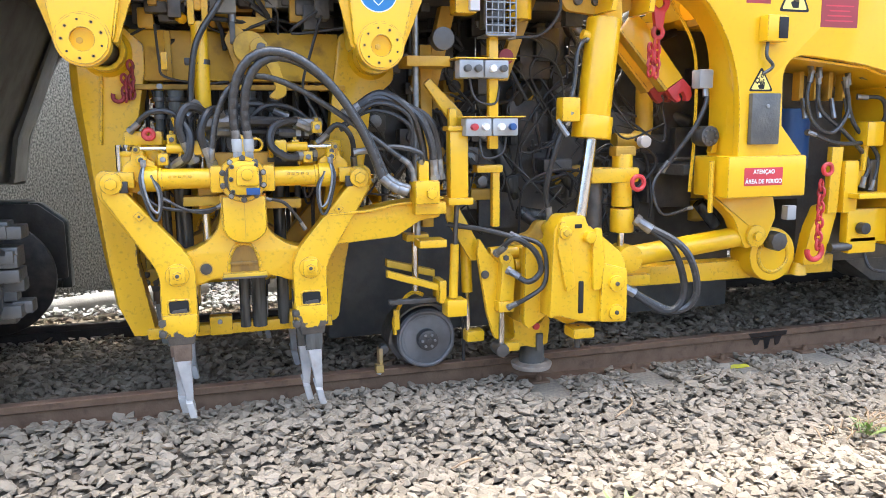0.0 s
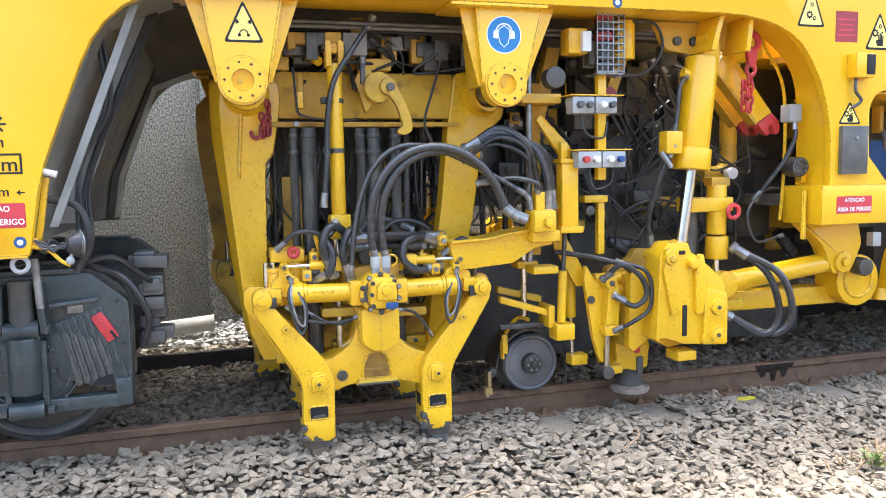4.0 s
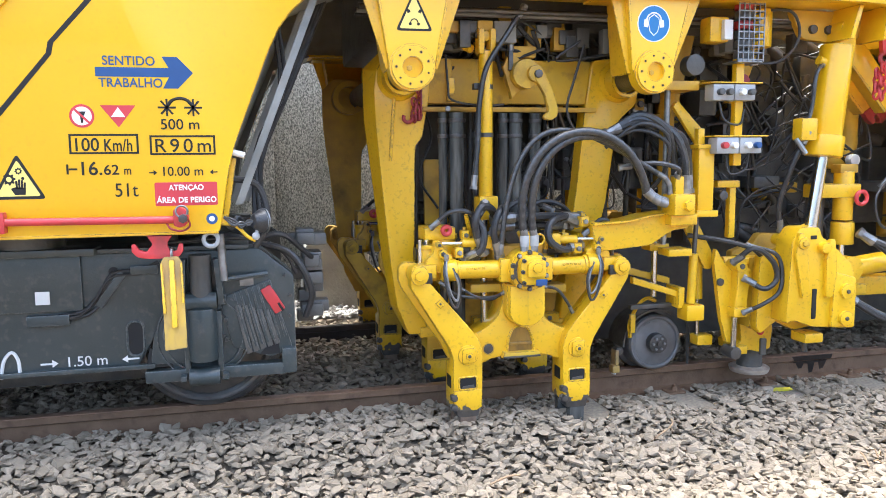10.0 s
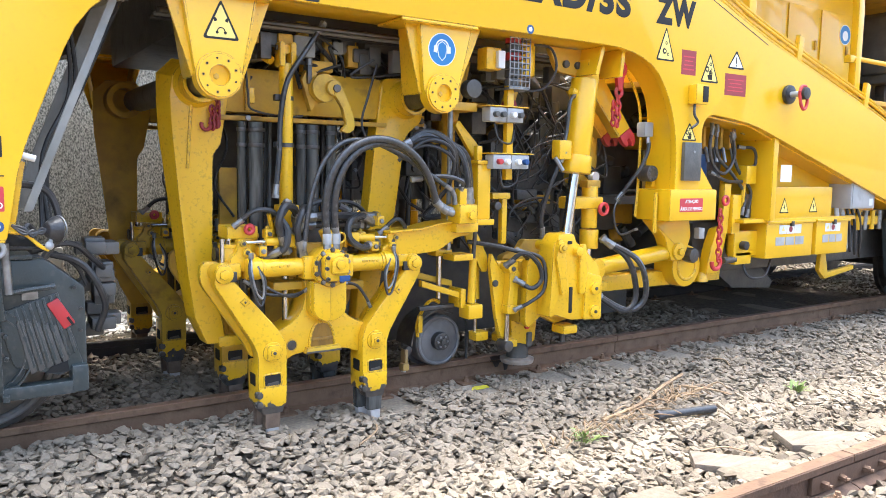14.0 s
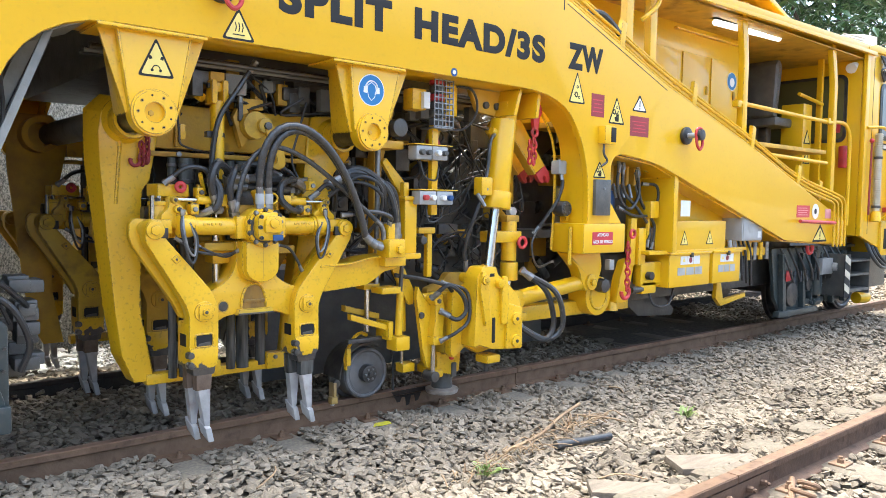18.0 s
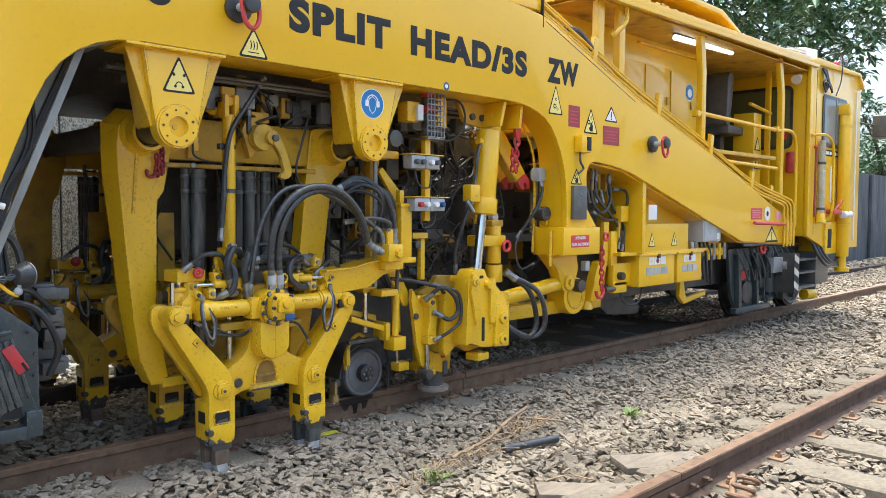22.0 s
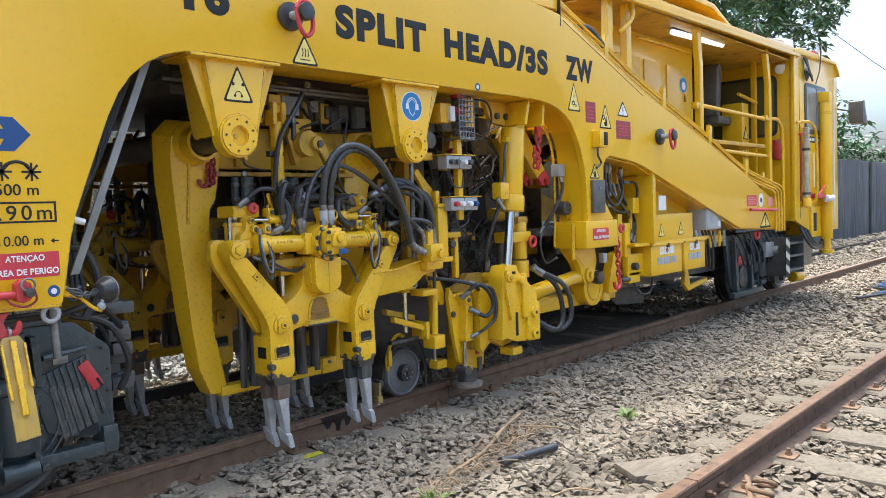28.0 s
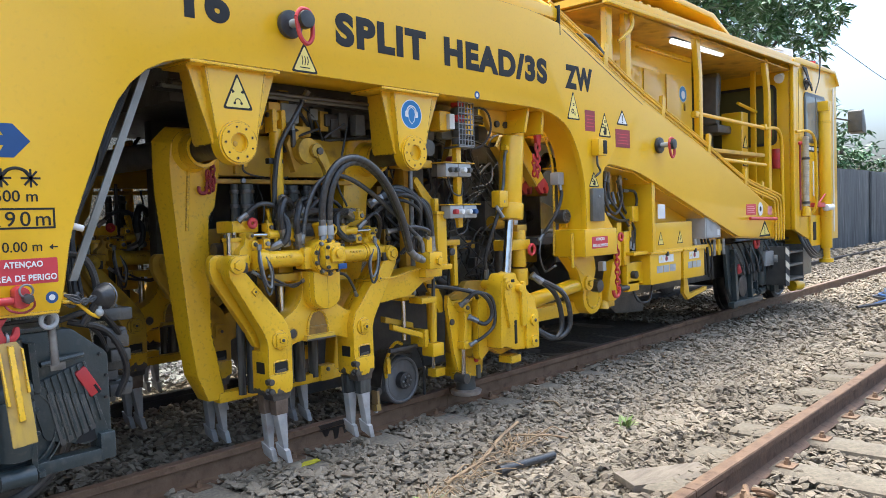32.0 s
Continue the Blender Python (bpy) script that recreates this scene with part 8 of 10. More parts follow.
        P("box_lid", box(B(), a - 0.01, b + 0.01, -0.575, -0.20, 0.872, 0.895, 0.006), YELLOW, bx)
        P("box_latch", box(B(), (a + b) / 2 - 0.015, (a + b) / 2 + 0.015, -0.585, -0.56, 0.85, 0.89, 0.003), STEELDARK, bx)
        c = (a + b) / 2
        w = (b - a) * 0.16
        for k, mat in enumerate((YSIGN, MAROON, WHITE)):
            P("label_tile", box(B(), c - 1.5 * w + k * w * 1.0, c - 0.5 * w + k * w * 1.0 - 0.006, -0.5625, -0.56, 0.79, 0.86, 0), WHITE if k != 2 else WHITE, bx)
            P("label_symbol", disc(B(), c - w + k * w, 0.825, -0.564, -0.5625, 0.024, 3 if k == 0 else 14, 0), mat, bx)
        for k in range(3):
            P("grey_label", box(B(), c - 1.9 * w + k * 1.3 * w, c - 0.75 * w + k * 1.3 * w, -0.5625, -0.56, 0.70, 0.765, 0), GREYBOX, bx)
    for x in (3.95, 4.35):
        s = P("shock_sign", prism(B(), poly_round([(x - 0.06, 0.955), (x + 0.06, 0.955), (x, 1.08)], 0.008), -0.562, -0.56, 0), INK, machine, "small yellow high-voltage sticker")
        P("sign_face", prism(B(), poly_round([(x - 0.048, 0.962), (x + 0.048, 0.962), (x, 1.064)], 0.006), -0.563, -0.562, 0), YSIGN, s)
        P("flash", prism(B(), [(x + 0.004, 1.03), (x - 0.012, 0.998), (x, 0.998), (x - 0.006, 0.972), (x + 0.012, 1.006), (x, 1.006)], -0.564, -0.563, 0), INK, s)
    P("info_label", box(B(), 3.78, 3.92, SIDE + 0.005, SIDE + 0.008, 1.20, 1.33, 0), WHITE)
    sw = P("switch_cabinet", box(B(), 4.84, 5.22, -0.60, -0.36, 0.975, 1.195, 0.01), GREYBOX, machine, "grey electrical switch cabinet")
    P("cabinet_door", box(B(), 4.855, 5.12, -0.606, -0.60, 0.985, 1.185, 0.004), GREYBOX, sw)
    P("cabinet_knob", disc(B(), 5.14, 1.14, -0.62, -0.60, 0.018, 12, 0.003), BLACK, sw)
    P("cabinet_label", box(B(), 5.11, 5.18, -0.604, -0.60, 1.0, 1.06, 0), WHITE, sw)
    for i in range(5):
        hose("cable", [(4.80 + 0.08 * i, -0.50, 0.975), (4.80 + 0.09 * i, -0.52, 0.84), (4.90 + 0.08 * i, -0.50, 0.66 - 0.03 * i), (5.05 + 0.06 * i, -0.44, 0.86)], 0.020 if i < 2 else 0.012, GREYBOX if i < 2 else RUBBER, machine, 5, False)
    P("valve_block", box(B(), 5.10, 5.50, -0.50, -0.40, 0.82, 0.90, 0.01), YELLOW_WORN)
    for i in range(4):
        P("valve_spool", rod(B(), (5.15 + 0.12 * i, -0.50, 0.78), (5.15 + 0.12 * i, -0.50, 0.95), 0.022, seg=10), ZINC if i % 2 else YELLOW_WORN)
    P("linkage_arm", prism(B(), [(4.86, 0.60), (4.92, 0.60), (4.98, 0.40), (5.40, 0.44), (5.40, 0.40), (4.94, 0.34), (4.84, 0.42)], -0.36, -0.32, 0.005), YELLOW_WORN)
    P("plough", prism(B(), [(4.02, 0.42), (4.60, 0.50), (4.90, 0.26), (4.86, 0.20), (4.30, 0.24)], 0.12, 0.40, 0.01), BLACK)


def dark_inside():
    """Engine, tanks and pipework between the frames, with black sheets added for shade."""
    P = lambda n, bm, mat, lab="": part(n, bm, mat, machine, lab)
    rng = random.Random(21)
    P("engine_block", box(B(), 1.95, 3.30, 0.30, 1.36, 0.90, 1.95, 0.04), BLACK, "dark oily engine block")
    # black sheets added behind the openings, where the inside lies in shade
    P("dark_backing", box(B(), 1.50, 2.60, 0.36, 0.40, 0.70, 2.03, 0), BLACK)
    P("dark_backing", box(B(), 0.62, 1.50, 0.42, 0.46, 1.05, 2.03, 0), BLACK)
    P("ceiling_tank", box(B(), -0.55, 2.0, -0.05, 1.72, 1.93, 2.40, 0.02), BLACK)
    # black box and deck added to darken the ground below
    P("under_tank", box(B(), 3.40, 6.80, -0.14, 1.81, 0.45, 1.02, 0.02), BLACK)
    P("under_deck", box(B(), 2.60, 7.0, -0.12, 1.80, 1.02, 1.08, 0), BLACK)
    # beam stretched down to the rails to keep the underside dark
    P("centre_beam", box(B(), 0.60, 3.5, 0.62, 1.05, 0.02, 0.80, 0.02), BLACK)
    for i in range(70):
        x, y, z = rng.uniform(1.45, 3.2), rng.uniform(0.16, 0.36), rng.uniform(0.72, 1.95)
        a, b, c = rng.uniform(0.03, 0.13), rng.uniform(0.03, 0.10), rng.uniform(0.03, 0.13)
        mat = rng.choice((BLACK, BLACK, BLACK, BLACK, OILY, STEELDARK, YELLOW_GRIME_SHADE))
        if rng.random() < 0.5:
            P("engine_part", box(B(), x - a, x + a, y - b, y + b, z - c, z + c, 0.012), mat)
        else:
            d = Vector((rng.uniform(-1, 1), rng.uniform(-0.4, 0.4), rng.uniform(-1, 1))).normalized() * rng.uniform(0.06, 0.16)
            P("engine_part", rod(B(), Vector((x, y, z)) - d, Vector((x, y, z)) + d, rng.uniform(0.02, 0.06), seg=14, w=0.004), mat)
    for i in range(60):
        x, z = rng.uniform(1.35, 2.6), rng.uniform(0.75, 1.9)
        y = rng.uniform(-0.02, 0.3)
        pts = [(x, y, z)]
        for k in range(3):
            x, y, z = min(2.5, max(1.2, x + rng.uniform(-0.3, 0.3))), max(-0.06, y + rng.uniform(-0.1, 0.06)), min(1.95, max(0.66, z + rng.uniform(-0.32, 0.28)))
            pts.append((x, y, z))
        hose("pipe", pts, rng.choice((0.005, 0.006, 0.008, 0.011)), rng.choice((RUBBER, RUBBER, RUBBER, GREYHOSE)), machine, 6, False)
    for i in range(26):
        x, z = rng.uniform(-0.3, 0.6), rng.uniform(1.75, 2.0)
        y = rng.uniform(-0.3, 0.1)
        pts = [(x, y, z), (x + rng.uniform(-0.2, 0.2), y + 0.05, z - 0.1), (x + rng.uniform(-0.3, 0.3), y, z - rng.uniform(0.0, 0.25))]
        hose("pipe", pts, rng.choice((0.006, 0.008, 0.011)), RUBBER, machine, 5, False)
    for i in range(24):
        x, y, z = rng.uniform(-0.35, 0.62), rng.uniform(-0.18, 0.1), rng.uniform(1.78, 2.0)
        P("valve_gear", box(B(), x - rng.uniform(0.02, 0.07), x + rng.uniform(0.02, 0.07), y - 0.05, y + 0.05, z - rng.uniform(0.02, 0.08), z + 0.04, 0.01), rng.choice((BLACK, STEELDARK, YELLOW_GRIME_SHADE)))
    for i in range(46):           # pipework and valves behind the legs
        x, z, y = rng.uniform(0.25, 1.5), rng.uniform(1.0, 1.9), rng.uniform(0.16, 0.38)
        pts = [(x, y, z)]
        for k in range(3):
            x, y, z = min(1.55, max(0.2, x + rng.uniform(-0.22, 0.22))), min(0.39, max(0.1, y + rng.uniform(-0.08, 0.08))), min(1.95, max(0.95, z + rng.uniform(-0.3, 0.28)))
            pts.append((x, y, z))
        hose("pipe", pts, rng.choice((0.006, 0.008, 0.011, 0.014)), rng.choice((RUBBER, RUBBER, GREYHOSE, STEELDARK)), machine, 6, False)
    for i in range(30):
        x, y, z = rng.uniform(0.25, 1.5), rng.uniform(0.28, 0.36), rng.uniform(1.0, 1.92)
        a, c = rng.uniform(0.02, 0.07), rng.uniform(0.02, 0.09)
        g = P("valve_gear", box(B(), x - a, x + a, y - 0.04, y + 0.06, z - c, z + c, 0.01), rng.choice((BLACK, STEELDARK, STEELDARK, YELLOW_GRIME_SHADE)))
        part("valve_plug", disc(B(), x, z, y - 0.06, y - 0.038, min(a, c) * 0.6, 10, 0.003), rng.choice((ZINC, STEELDARK)), g)
    for i in range(9):
        x = 0.22 + 0.14 * i
        P("riser_pipe", rod(B(), (x, 0.36, 0.82), (x + rng.uniform(-0.04, 0.04), 0.34, 1.98), rng.choice((0.012, 0.018, 0.026)), seg=12), rng.choice((BLACK, STEELDARK, OILY)))
    for i in range(22):           # brackets and pipes under the deck
        x, y = rng.uniform(-0.5, 2.1), rng.uniform(-0.30, -0.08)
        P("deck_bracket", box(B(), x, x + rng.uniform(0.03, 0.12), y, y + 0.06, rng.uniform(1.80, 1.90), 1.94, 0.006), rng.choice((BLACK, STEELDARK, YELLOW_GRIME_SHADE, DULLGREY)))
    for i in range(5):
        P("deck_pipe", rod(B(), (-0.7, -0.16 - 0.05 * i, 1.97 + 0.012 * (i % 2)), (1.9, -0.16 - 0.05 * i, 1.97 + 0.012 * (i % 2)), 0.011 + 0.004 * (i % 2), seg=10), (RUBBER, STEELDARK, DULLGREY)[i % 3])
    # black panel added to keep the space between the legs dark
    P("centre_filler", box(B(), -0.28, 0.66, 0.70, 0.80, 0.98, 1.95, 0.02), BLACK)
    P("gauge", disc(B(), 2.36, 1.22, -0.10, -0.05, 0.035, 18, 0.004), WHITE)
    P("cross_shaft", rod(B(), (-0.486, 0.1, 1.675), (-0.486, GAUGE - 0.1, 1.675), 0.075, seg=20), BLACK)
    P("cross_shaft", rod(B(), (0.744, 0.1, 1.675), (0.744, GAUGE - 0.1, 1.675), 0.075, seg=20), BLACK)


machine_fittings()
dark_inside()


# ---- engine deck, platform and driving cab ----
def cab_and_deck():
    P = lambda n, bm, mat, par=machine, lab="": part(n, bm, mat, par, lab)
    # engine house behind the sloping beam
    P("engine_house", box(B(), 2.55, 5.70, -0.10, 1.77, 1.9, 3.02, 0.01), YELLOW)
    for x in (3.3, 4.0, 4.55, 5.05):
        d = P("house_door", box(B(), x, x + 0.46, -0.112, -0.10, 2.0, 2.72, 0.004), YELLOW)
        P("door_latch", box(B(), x + 0.40, x + 0.43, -0.125, -0.11, 2.36, 2.44, 0.002), YELLOW_GRIME_SHADE, d)
    s = P("ear_protection_sign", disc(B(), 5.43, 2.54, -0.116, -0.113, 0.09, 28, 0), WHITE, machine, "round blue ear protection sticker")
    P("sign_face", disc(B(), 5.43, 2.54, -0.118, -0.116, 0.083, 28, 0), SIGNBLUE, s)
    P("pictogram", disc(B(), 5.43, 2.53, -0.1195, -0.118, 0.045, 16, 0), WHITE, s)
    P("house_rail", box(B(), 4.4, 5.6, -0.14, -0.10, 2.90, 2.92, 0.004), YELLOW)
    # walkway
    P("walkway", box(B(), 2.6, 6.6, SIDE + 0.06, -0.10, 1.86, 1.90, 0.004), YELLOW_GRIME_SHADE)
    # roof
    P("roof", prism(B(), [(2.9, 2.99), (7.6, 3.06), (7.6, 3.12), (2.9, 3.05)], SIDE - 0.02, mir(SIDE) + 0.02, 0.01), YELLOW)
    P("roof_gutter", prism(B(), [(2.9, 2.955), (7.6, 3.02), (7.6, 3.06), (2.9, 2.99)], SIDE - 0.035, SIDE + 0.01, 0.006), YELLOW)
    P("roof_hatch", prism(B(), [(3.2, 3.34), (5.30, 3.31), (5.75, 3.15), (5.74, 3.12), (5.27, 3.25), (3.2, 3.28)], SIDE + 0.10, mir(SIDE) - 0.10, 0.01), YELLOW, machine, "raised yellow roof hatch")
    for k in range(14):
        P("roof_slat", box(B(), 3.4 + 0.16 * k, 3.47 + 0.16 * k, SIDE + 0.12, mir(SIDE) - 0.12, 3.09, 3.15, 0.004), YELLOW_WORN)
    # browner yellow paints the shade under the roof
    P("ceiling_plate", box(B(), 2.95, 7.55, SIDE + 0.04, mir(SIDE) - 0.04, 2.965, 2.978, 0), YELLOW_GRIME_SHADE)
    # black sheets added to darken the space between engine house and cab
    P("dark_backdrop", box(B(), 5.72, 7.5, 1.30, 1.34, 1.9, 2.96, 0), BLACK)
    P("dark_backdrop", box(B(), 5.90, 6.0, 0.2, 1.30, 1.9, 2.96, 0), BLACK)
    for x in (3.45, 4.2, 5.0):
        P("roof_bracket", box(B(), x, x + 0.06, SIDE + 0.16, SIDE + 0.40, 3.05, 3.18, 0.006), YELLOW_WORN)
    lt = P("tube_lamp", rod(B(), (4.55, -0.42, 2.93), (5.75, -0.42, 2.965), 0.028, seg=12), TUBE, machine, "lit fluorescent tube lamp under the canopy roof")
    P("lamp_tray", box(B(), 4.5, 5.8, -0.46, -0.38, 2.965, 2.99, 0.004), GREYBOX, lt)
    # posts and rails
    for x, lean in ((3.05, 0.0), (3.36, 0.0), (4.76, 0.06), (6.64, 0.10)):
        P("roof_post", prism(B(), [(x, 3.02), (x + 0.095, 3.02), (x + lean + 0.085, 2.62), (x + lean + 0.085, 1.45 if x > 4 else 2.0), (x + lean, 1.45 if x > 4 else 2.0), (x + lean, 2.62)], SIDE + 0.06, SIDE + 0.12, 0.008), YELLOW)
    for z in (2.215, 1.78):
        a = 4.72 if z > 2 else 5.25
        P("handrail", rod(B(), (a, SIDE + 0.08, z + 0.015), (6.66, SIDE + 0.08, z - 0.01), 0.021, seg=12), YELLOW)
    P("handrail_bow", sweep(B(), spline([(6.66, SIDE + 0.08, 2.20), (7.02, SIDE + 0.08, 2.225), (7.18, SIDE + 0.08, 2.16), (7.235, SIDE + 0.08, 2.0), (7.24, SIDE + 0.08, 1.6), (7.245, SIDE + 0.08, 1.10)], 5), 0.021, 10), YELLOW)
    for x in (4.75, 6.63):
        P("rail_clip", box(B(), x - 0.03, x + 0.03, SIDE + 0.05, SIDE + 0.11, 2.185, 2.245, 0.006), YELLOW_WORN)
    # pipes along the sloping edge
    for i in range(4):
        o = 0.034 * i
        y = SIDE + 0.035 + 0.012 * (i % 2)
        e = 6.64 + 0.095 * i
        pts = [(2.20, y, 2.745 + o), (2.95, y, 2.475 + o), (3.6, y, 2.235 + o), (4.9, y, 1.845 + o), (5.9, y, 1.52 + o), (e - 0.20, SIDE - 0.02, 1.385 + o * 0.5), (e - 0.05, SIDE - 0.03, 1.35 + o * 0.3), (e, SIDE - 0.03, 1.27), (e + 0.01, SIDE - 0.03, 0.88)]
        P("pipe", sweep(B(), spline(pts, 5), 0.0125, 8), YELLOW)
    for x, z in ((2.95, 2.475), (3.95, 2.14), (4.95, 1.855), (5.9, 1.54), (6.4, 1.40)):
        P("pipe_clamp", prism(B(), [(x - 0.03, z - 0.02), (x + 0.03, z - 0.04), (x + 0.06, z + 0.16), (x, z + 0.18)], SIDE + 0.02, SIDE + 0.06, 0.005), YELLOW_WORN)
    P("top_cover", prism(B(), [(0.4, 2.72), (2.26, 2.72), (2.28, 2.80), (0.4, 2.84)], SIDE + 0.02, SIDE + 0.5, 0.01), YELLOW)
    P("cover_seam", box(B(), 2.262, 2.272, SIDE - 0.001, SIDE + 0.3, 2.60, 2.82, 0), INK)
    P("edge_seam", prism(B(), [(2.30, 2.645), (2.92, 2.415), (3.52, 2.192), (3.52, 2.198), (2.92, 2.421), (2.30, 2.651)], SIDE - 0.001, SIDE + 0.004, 0), INK)
    P("rail_bow", sweep(B(), spline([(2.0, SIDE + 0.2, 2.84), (2.2, SIDE + 0.2, 2.88), (2.34, SIDE + 0.1, 2.80), (2.5, SIDE + 0.06, 2.70)], 5), 0.03, 10), YELLOW_WORN)
    hose("conduit", [(2.60, SIDE + 0.06, 2.66), (2.74, SIDE + 0.04, 2.66), (2.90, SIDE + 0.04, 2.58), (3.0, SIDE + 0.05, 2.50)], 0.022, GREYHOSE, machine, 6, False)
    hose("conduit", [(3.42, SIDE + 0.05, 3.02), (3.40, SIDE + 0.02, 2.86), (3.26, SIDE + 0.02, 2.74), (3.22, SIDE + 0.05, 2.70)], 0.020, YELLOW_WORN, machine, 6, False)
    # end of the beam
    P("red_handle", rod(B(), (5.82, SIDE - 0.05, 1.155), (6.63, SIDE - 0.05, 1.135), 0.018, seg=10), RED, machine, "red locking handle")
    P("red_hook", ring(B(), (6.40, SIDE + 0.10, 0.87), 0.06, 0.02, seg=16, arc=220, start=160), RED)
    # gap between beam and cab: inner gear
    P("platform_gear", box(B(), 6.60, 7.0, 0.35, 1.60, 1.9, 2.75, 0.02), BLACK)
    P("cabinet", box(B(), 6.74, 6.95, -0.25, 0.0, 1.10, 2.44, 0.01), YELLOW)
    seat = P("operator_seat", prism(B(), poly_round([(6.30, 2.28), (6.42, 2.26), (6.50, 2.84), (6.42, 2.90), (6.34, 2.84)], 0.03), -0.12, 0.30, 0.04), BLACK, machine, "black padded operator's seat back")
    P("seat_cushion", box(B(), 6.36, 6.80, -0.12, 0.30, 2.18, 2.28, 0.03), BLACK, seat)
    P("seat_post", box(B(), 6.50, 6.60, 0.04, 0.14, 1.90, 2.18, 0.01), STEELDARK, seat)
    for z in (2.0, 1.78):
        s = P("warning_sign", prism(B(), [(6.76, z), (6.92, z), (6.84, z + 0.16)], -0.254, -0.25, 0), INK, machine, "triangular yellow warning sticker with black border")
        P("sign_face", prism(B(), [(6.785, z + 0.012), (6.895, z + 0.012), (6.84, z + 0.13)], -0.256, -0.254, 0), YSIGN, s)
    P("inner_post", box(B(), 7.10, 7.15, -0.28, -0.22, 1.1, 3.0, 0.006), YELLOW)
    P("inner_rail", rod(B(), (6.55, -0.28, 2.52), (7.13, -0.28, 2.46), 0.02, seg=10), YELLOW)
    P("extinguisher", rod(B(), (7.35, -0.45, 1.75), (7.35, -0.45, 2.0), 0.06, seg=16, w=0.02), RED)
    # cab
    c0, c1 = 7.43, 9.25
    P("cab_side", prism(B(), [(c0, 0.98), (c0, 3.08), (c0 + 0.15, 3.12), (9.12, 3.12), (c1, 2.98), (c1 + 0.02, 0.80), (8.1, 0.80)], SIDE, SIDE + 0.05, 0.008), YELLOW)
    P("cab_side", prism(B(), [(c0, 0.98), (c0, 3.08), (c0 + 0.15, 3.12), (9.12, 3.12), (c1, 2.98), (c1 + 0.02, 0.80), (8.1, 0.80)], mir(SIDE), mir(SIDE) - 0.05, 0.008), YELLOW)
    P("cab_rear_wall", box(B(), c0, c0 + 0.05, SIDE + 0.05, mir(SIDE) - 0.05, 0.98, 3.08, 0.006), YELLOW)
    P("cab_front_wall", box(B(), c1 - 0.04, c1 + 0.01, SIDE + 0.05, mir(SIDE) - 0.05, 0.80, 2.98, 0.006), YELLOW)
    P("cab_floor", box(B(), c0 + 0.05, c1 - 0.05, SIDE + 0.05, mir(SIDE) - 0.05, 1.0, 1.06, 0), BLACK)
    P("cab_roof", prism(B(), [(c0 - 0.05, 3.09), (c0 + 0.15, 3.14), (9.12, 3.145), (c1 + 0.05, 2.99), (c1 + 0.03, 2.95), (9.10, 3.10), (c0 - 0.05, 3.05)], SIDE - 0.03, mir(SIDE) + 0.03, 0.008), YELLOW)
    # rear cab window, with dark glazing
    def window_x(y0, y1, z0, z1):
        fr = B()
        pts = rounded(y0, y1, z0, z1, 0.08)
        vs = [fr.verts.new((c0 - 0.012, y, z)) for y, z in pts]
        f = fr.faces.new(vs)
        r = bmesh.ops.extrude_face_region(fr, geom=[f])
        for v in r["geom"]:
            if isinstance(v, bmesh.types.BMVert):
                v.co.x += 0.012
        w = part("rear_window", fr, RUBBER, machine, "large dark-tinted rear cab window")
        fr = B()
        pts = rounded(y0 + 0.035, y1 - 0.035, z0 + 0.035, z1 - 0.035, 0.06)
        vs = [fr.verts.new((c0 - 0.016, y, z)) for y, z in pts]
        f = fr.faces.new(vs)
        r = bmesh.ops.extrude_face_region(fr, geom=[f])
        for v in r["geom"]:
            if isinstance(v, bmesh.types.BMVert):
                v.co.x += 0.006
        part("pane", fr, TINTED, w)
    window_x(-0.43, 0.66, 2.05, 2.82)
    window_x(0.95, 2.0, 1.86, 2.84)
    P("notice", box(B(), c0 - 0.02, c0 - 0.016, -0.37, -0.29, 2.16, 2.28, 0), REDSIGN)
    for i in range(6):
        P("vent_slot", box(B(), c0 - 0.006, c0, -0.30 + 0.2 * i, -0.20 + 0.2 * i, 2.99, 3.02, 0), INK)
    P("cab_lamp", rod(B(), (c0 - 0.12, -0.50, 2.86), (c0, -0.50, 2.92), 0.06, 0.03, 14), WHITE)
    # side window
    w = P("side_window", prism(B(), rounded(7.82, 8.70, 2.09, 2.74, 0.08), SIDE - 0.012, SIDE, 0.004), RUBBER, machine, "sliding cab side window")
    P("pane", prism(B(), rounded(7.87, 8.26, 2.14, 2.69, 0.05), SIDE - 0.016, SIDE - 0.012, 0), PALEPANE, w)
    P("pane", prism(B(), rounded(8.30, 8.66, 2.14, 2.69, 0.05), SIDE - 0.018, SIDE - 0.012, 0), PALEPANE, w)
    P("window_bar", box(B(), 8.262, 8.296, SIDE - 0.02, SIDE - 0.011, 2.13, 2.70, 0), ZINC, w)
    P("maker_plate", box(B(), 7.95, 8.62, SIDE - 0.003, SIDE, 1.98, 2.06, 0), INK, machine, "black maker's strip with pale bars")
    for k in range(5):
        P("plate_bar", box(B(), 7.98 + 0.125 * k, 8.08 + 0.125 * k, SIDE - 0.005, SIDE - 0.003, 2.0, 2.04, 0), WHITE)
    P("cab_edge_post", box(B(), c0 - 0.03, c0 + 0.06, SIDE - 0.012, SIDE + 0.03, 0.98, 3.06, 0.006), YELLOW)
    P("cab_door_seam", box(B(), 7.62, 7.628, SIDE - 0.002, SIDE + 0.01, 1.0, 3.0, 0), INK)
    P("door_seam", box(B(), 8.56, 8.568, SIDE - 0.002, SIDE + 0.01, 0.85, 2.05, 0), INK)
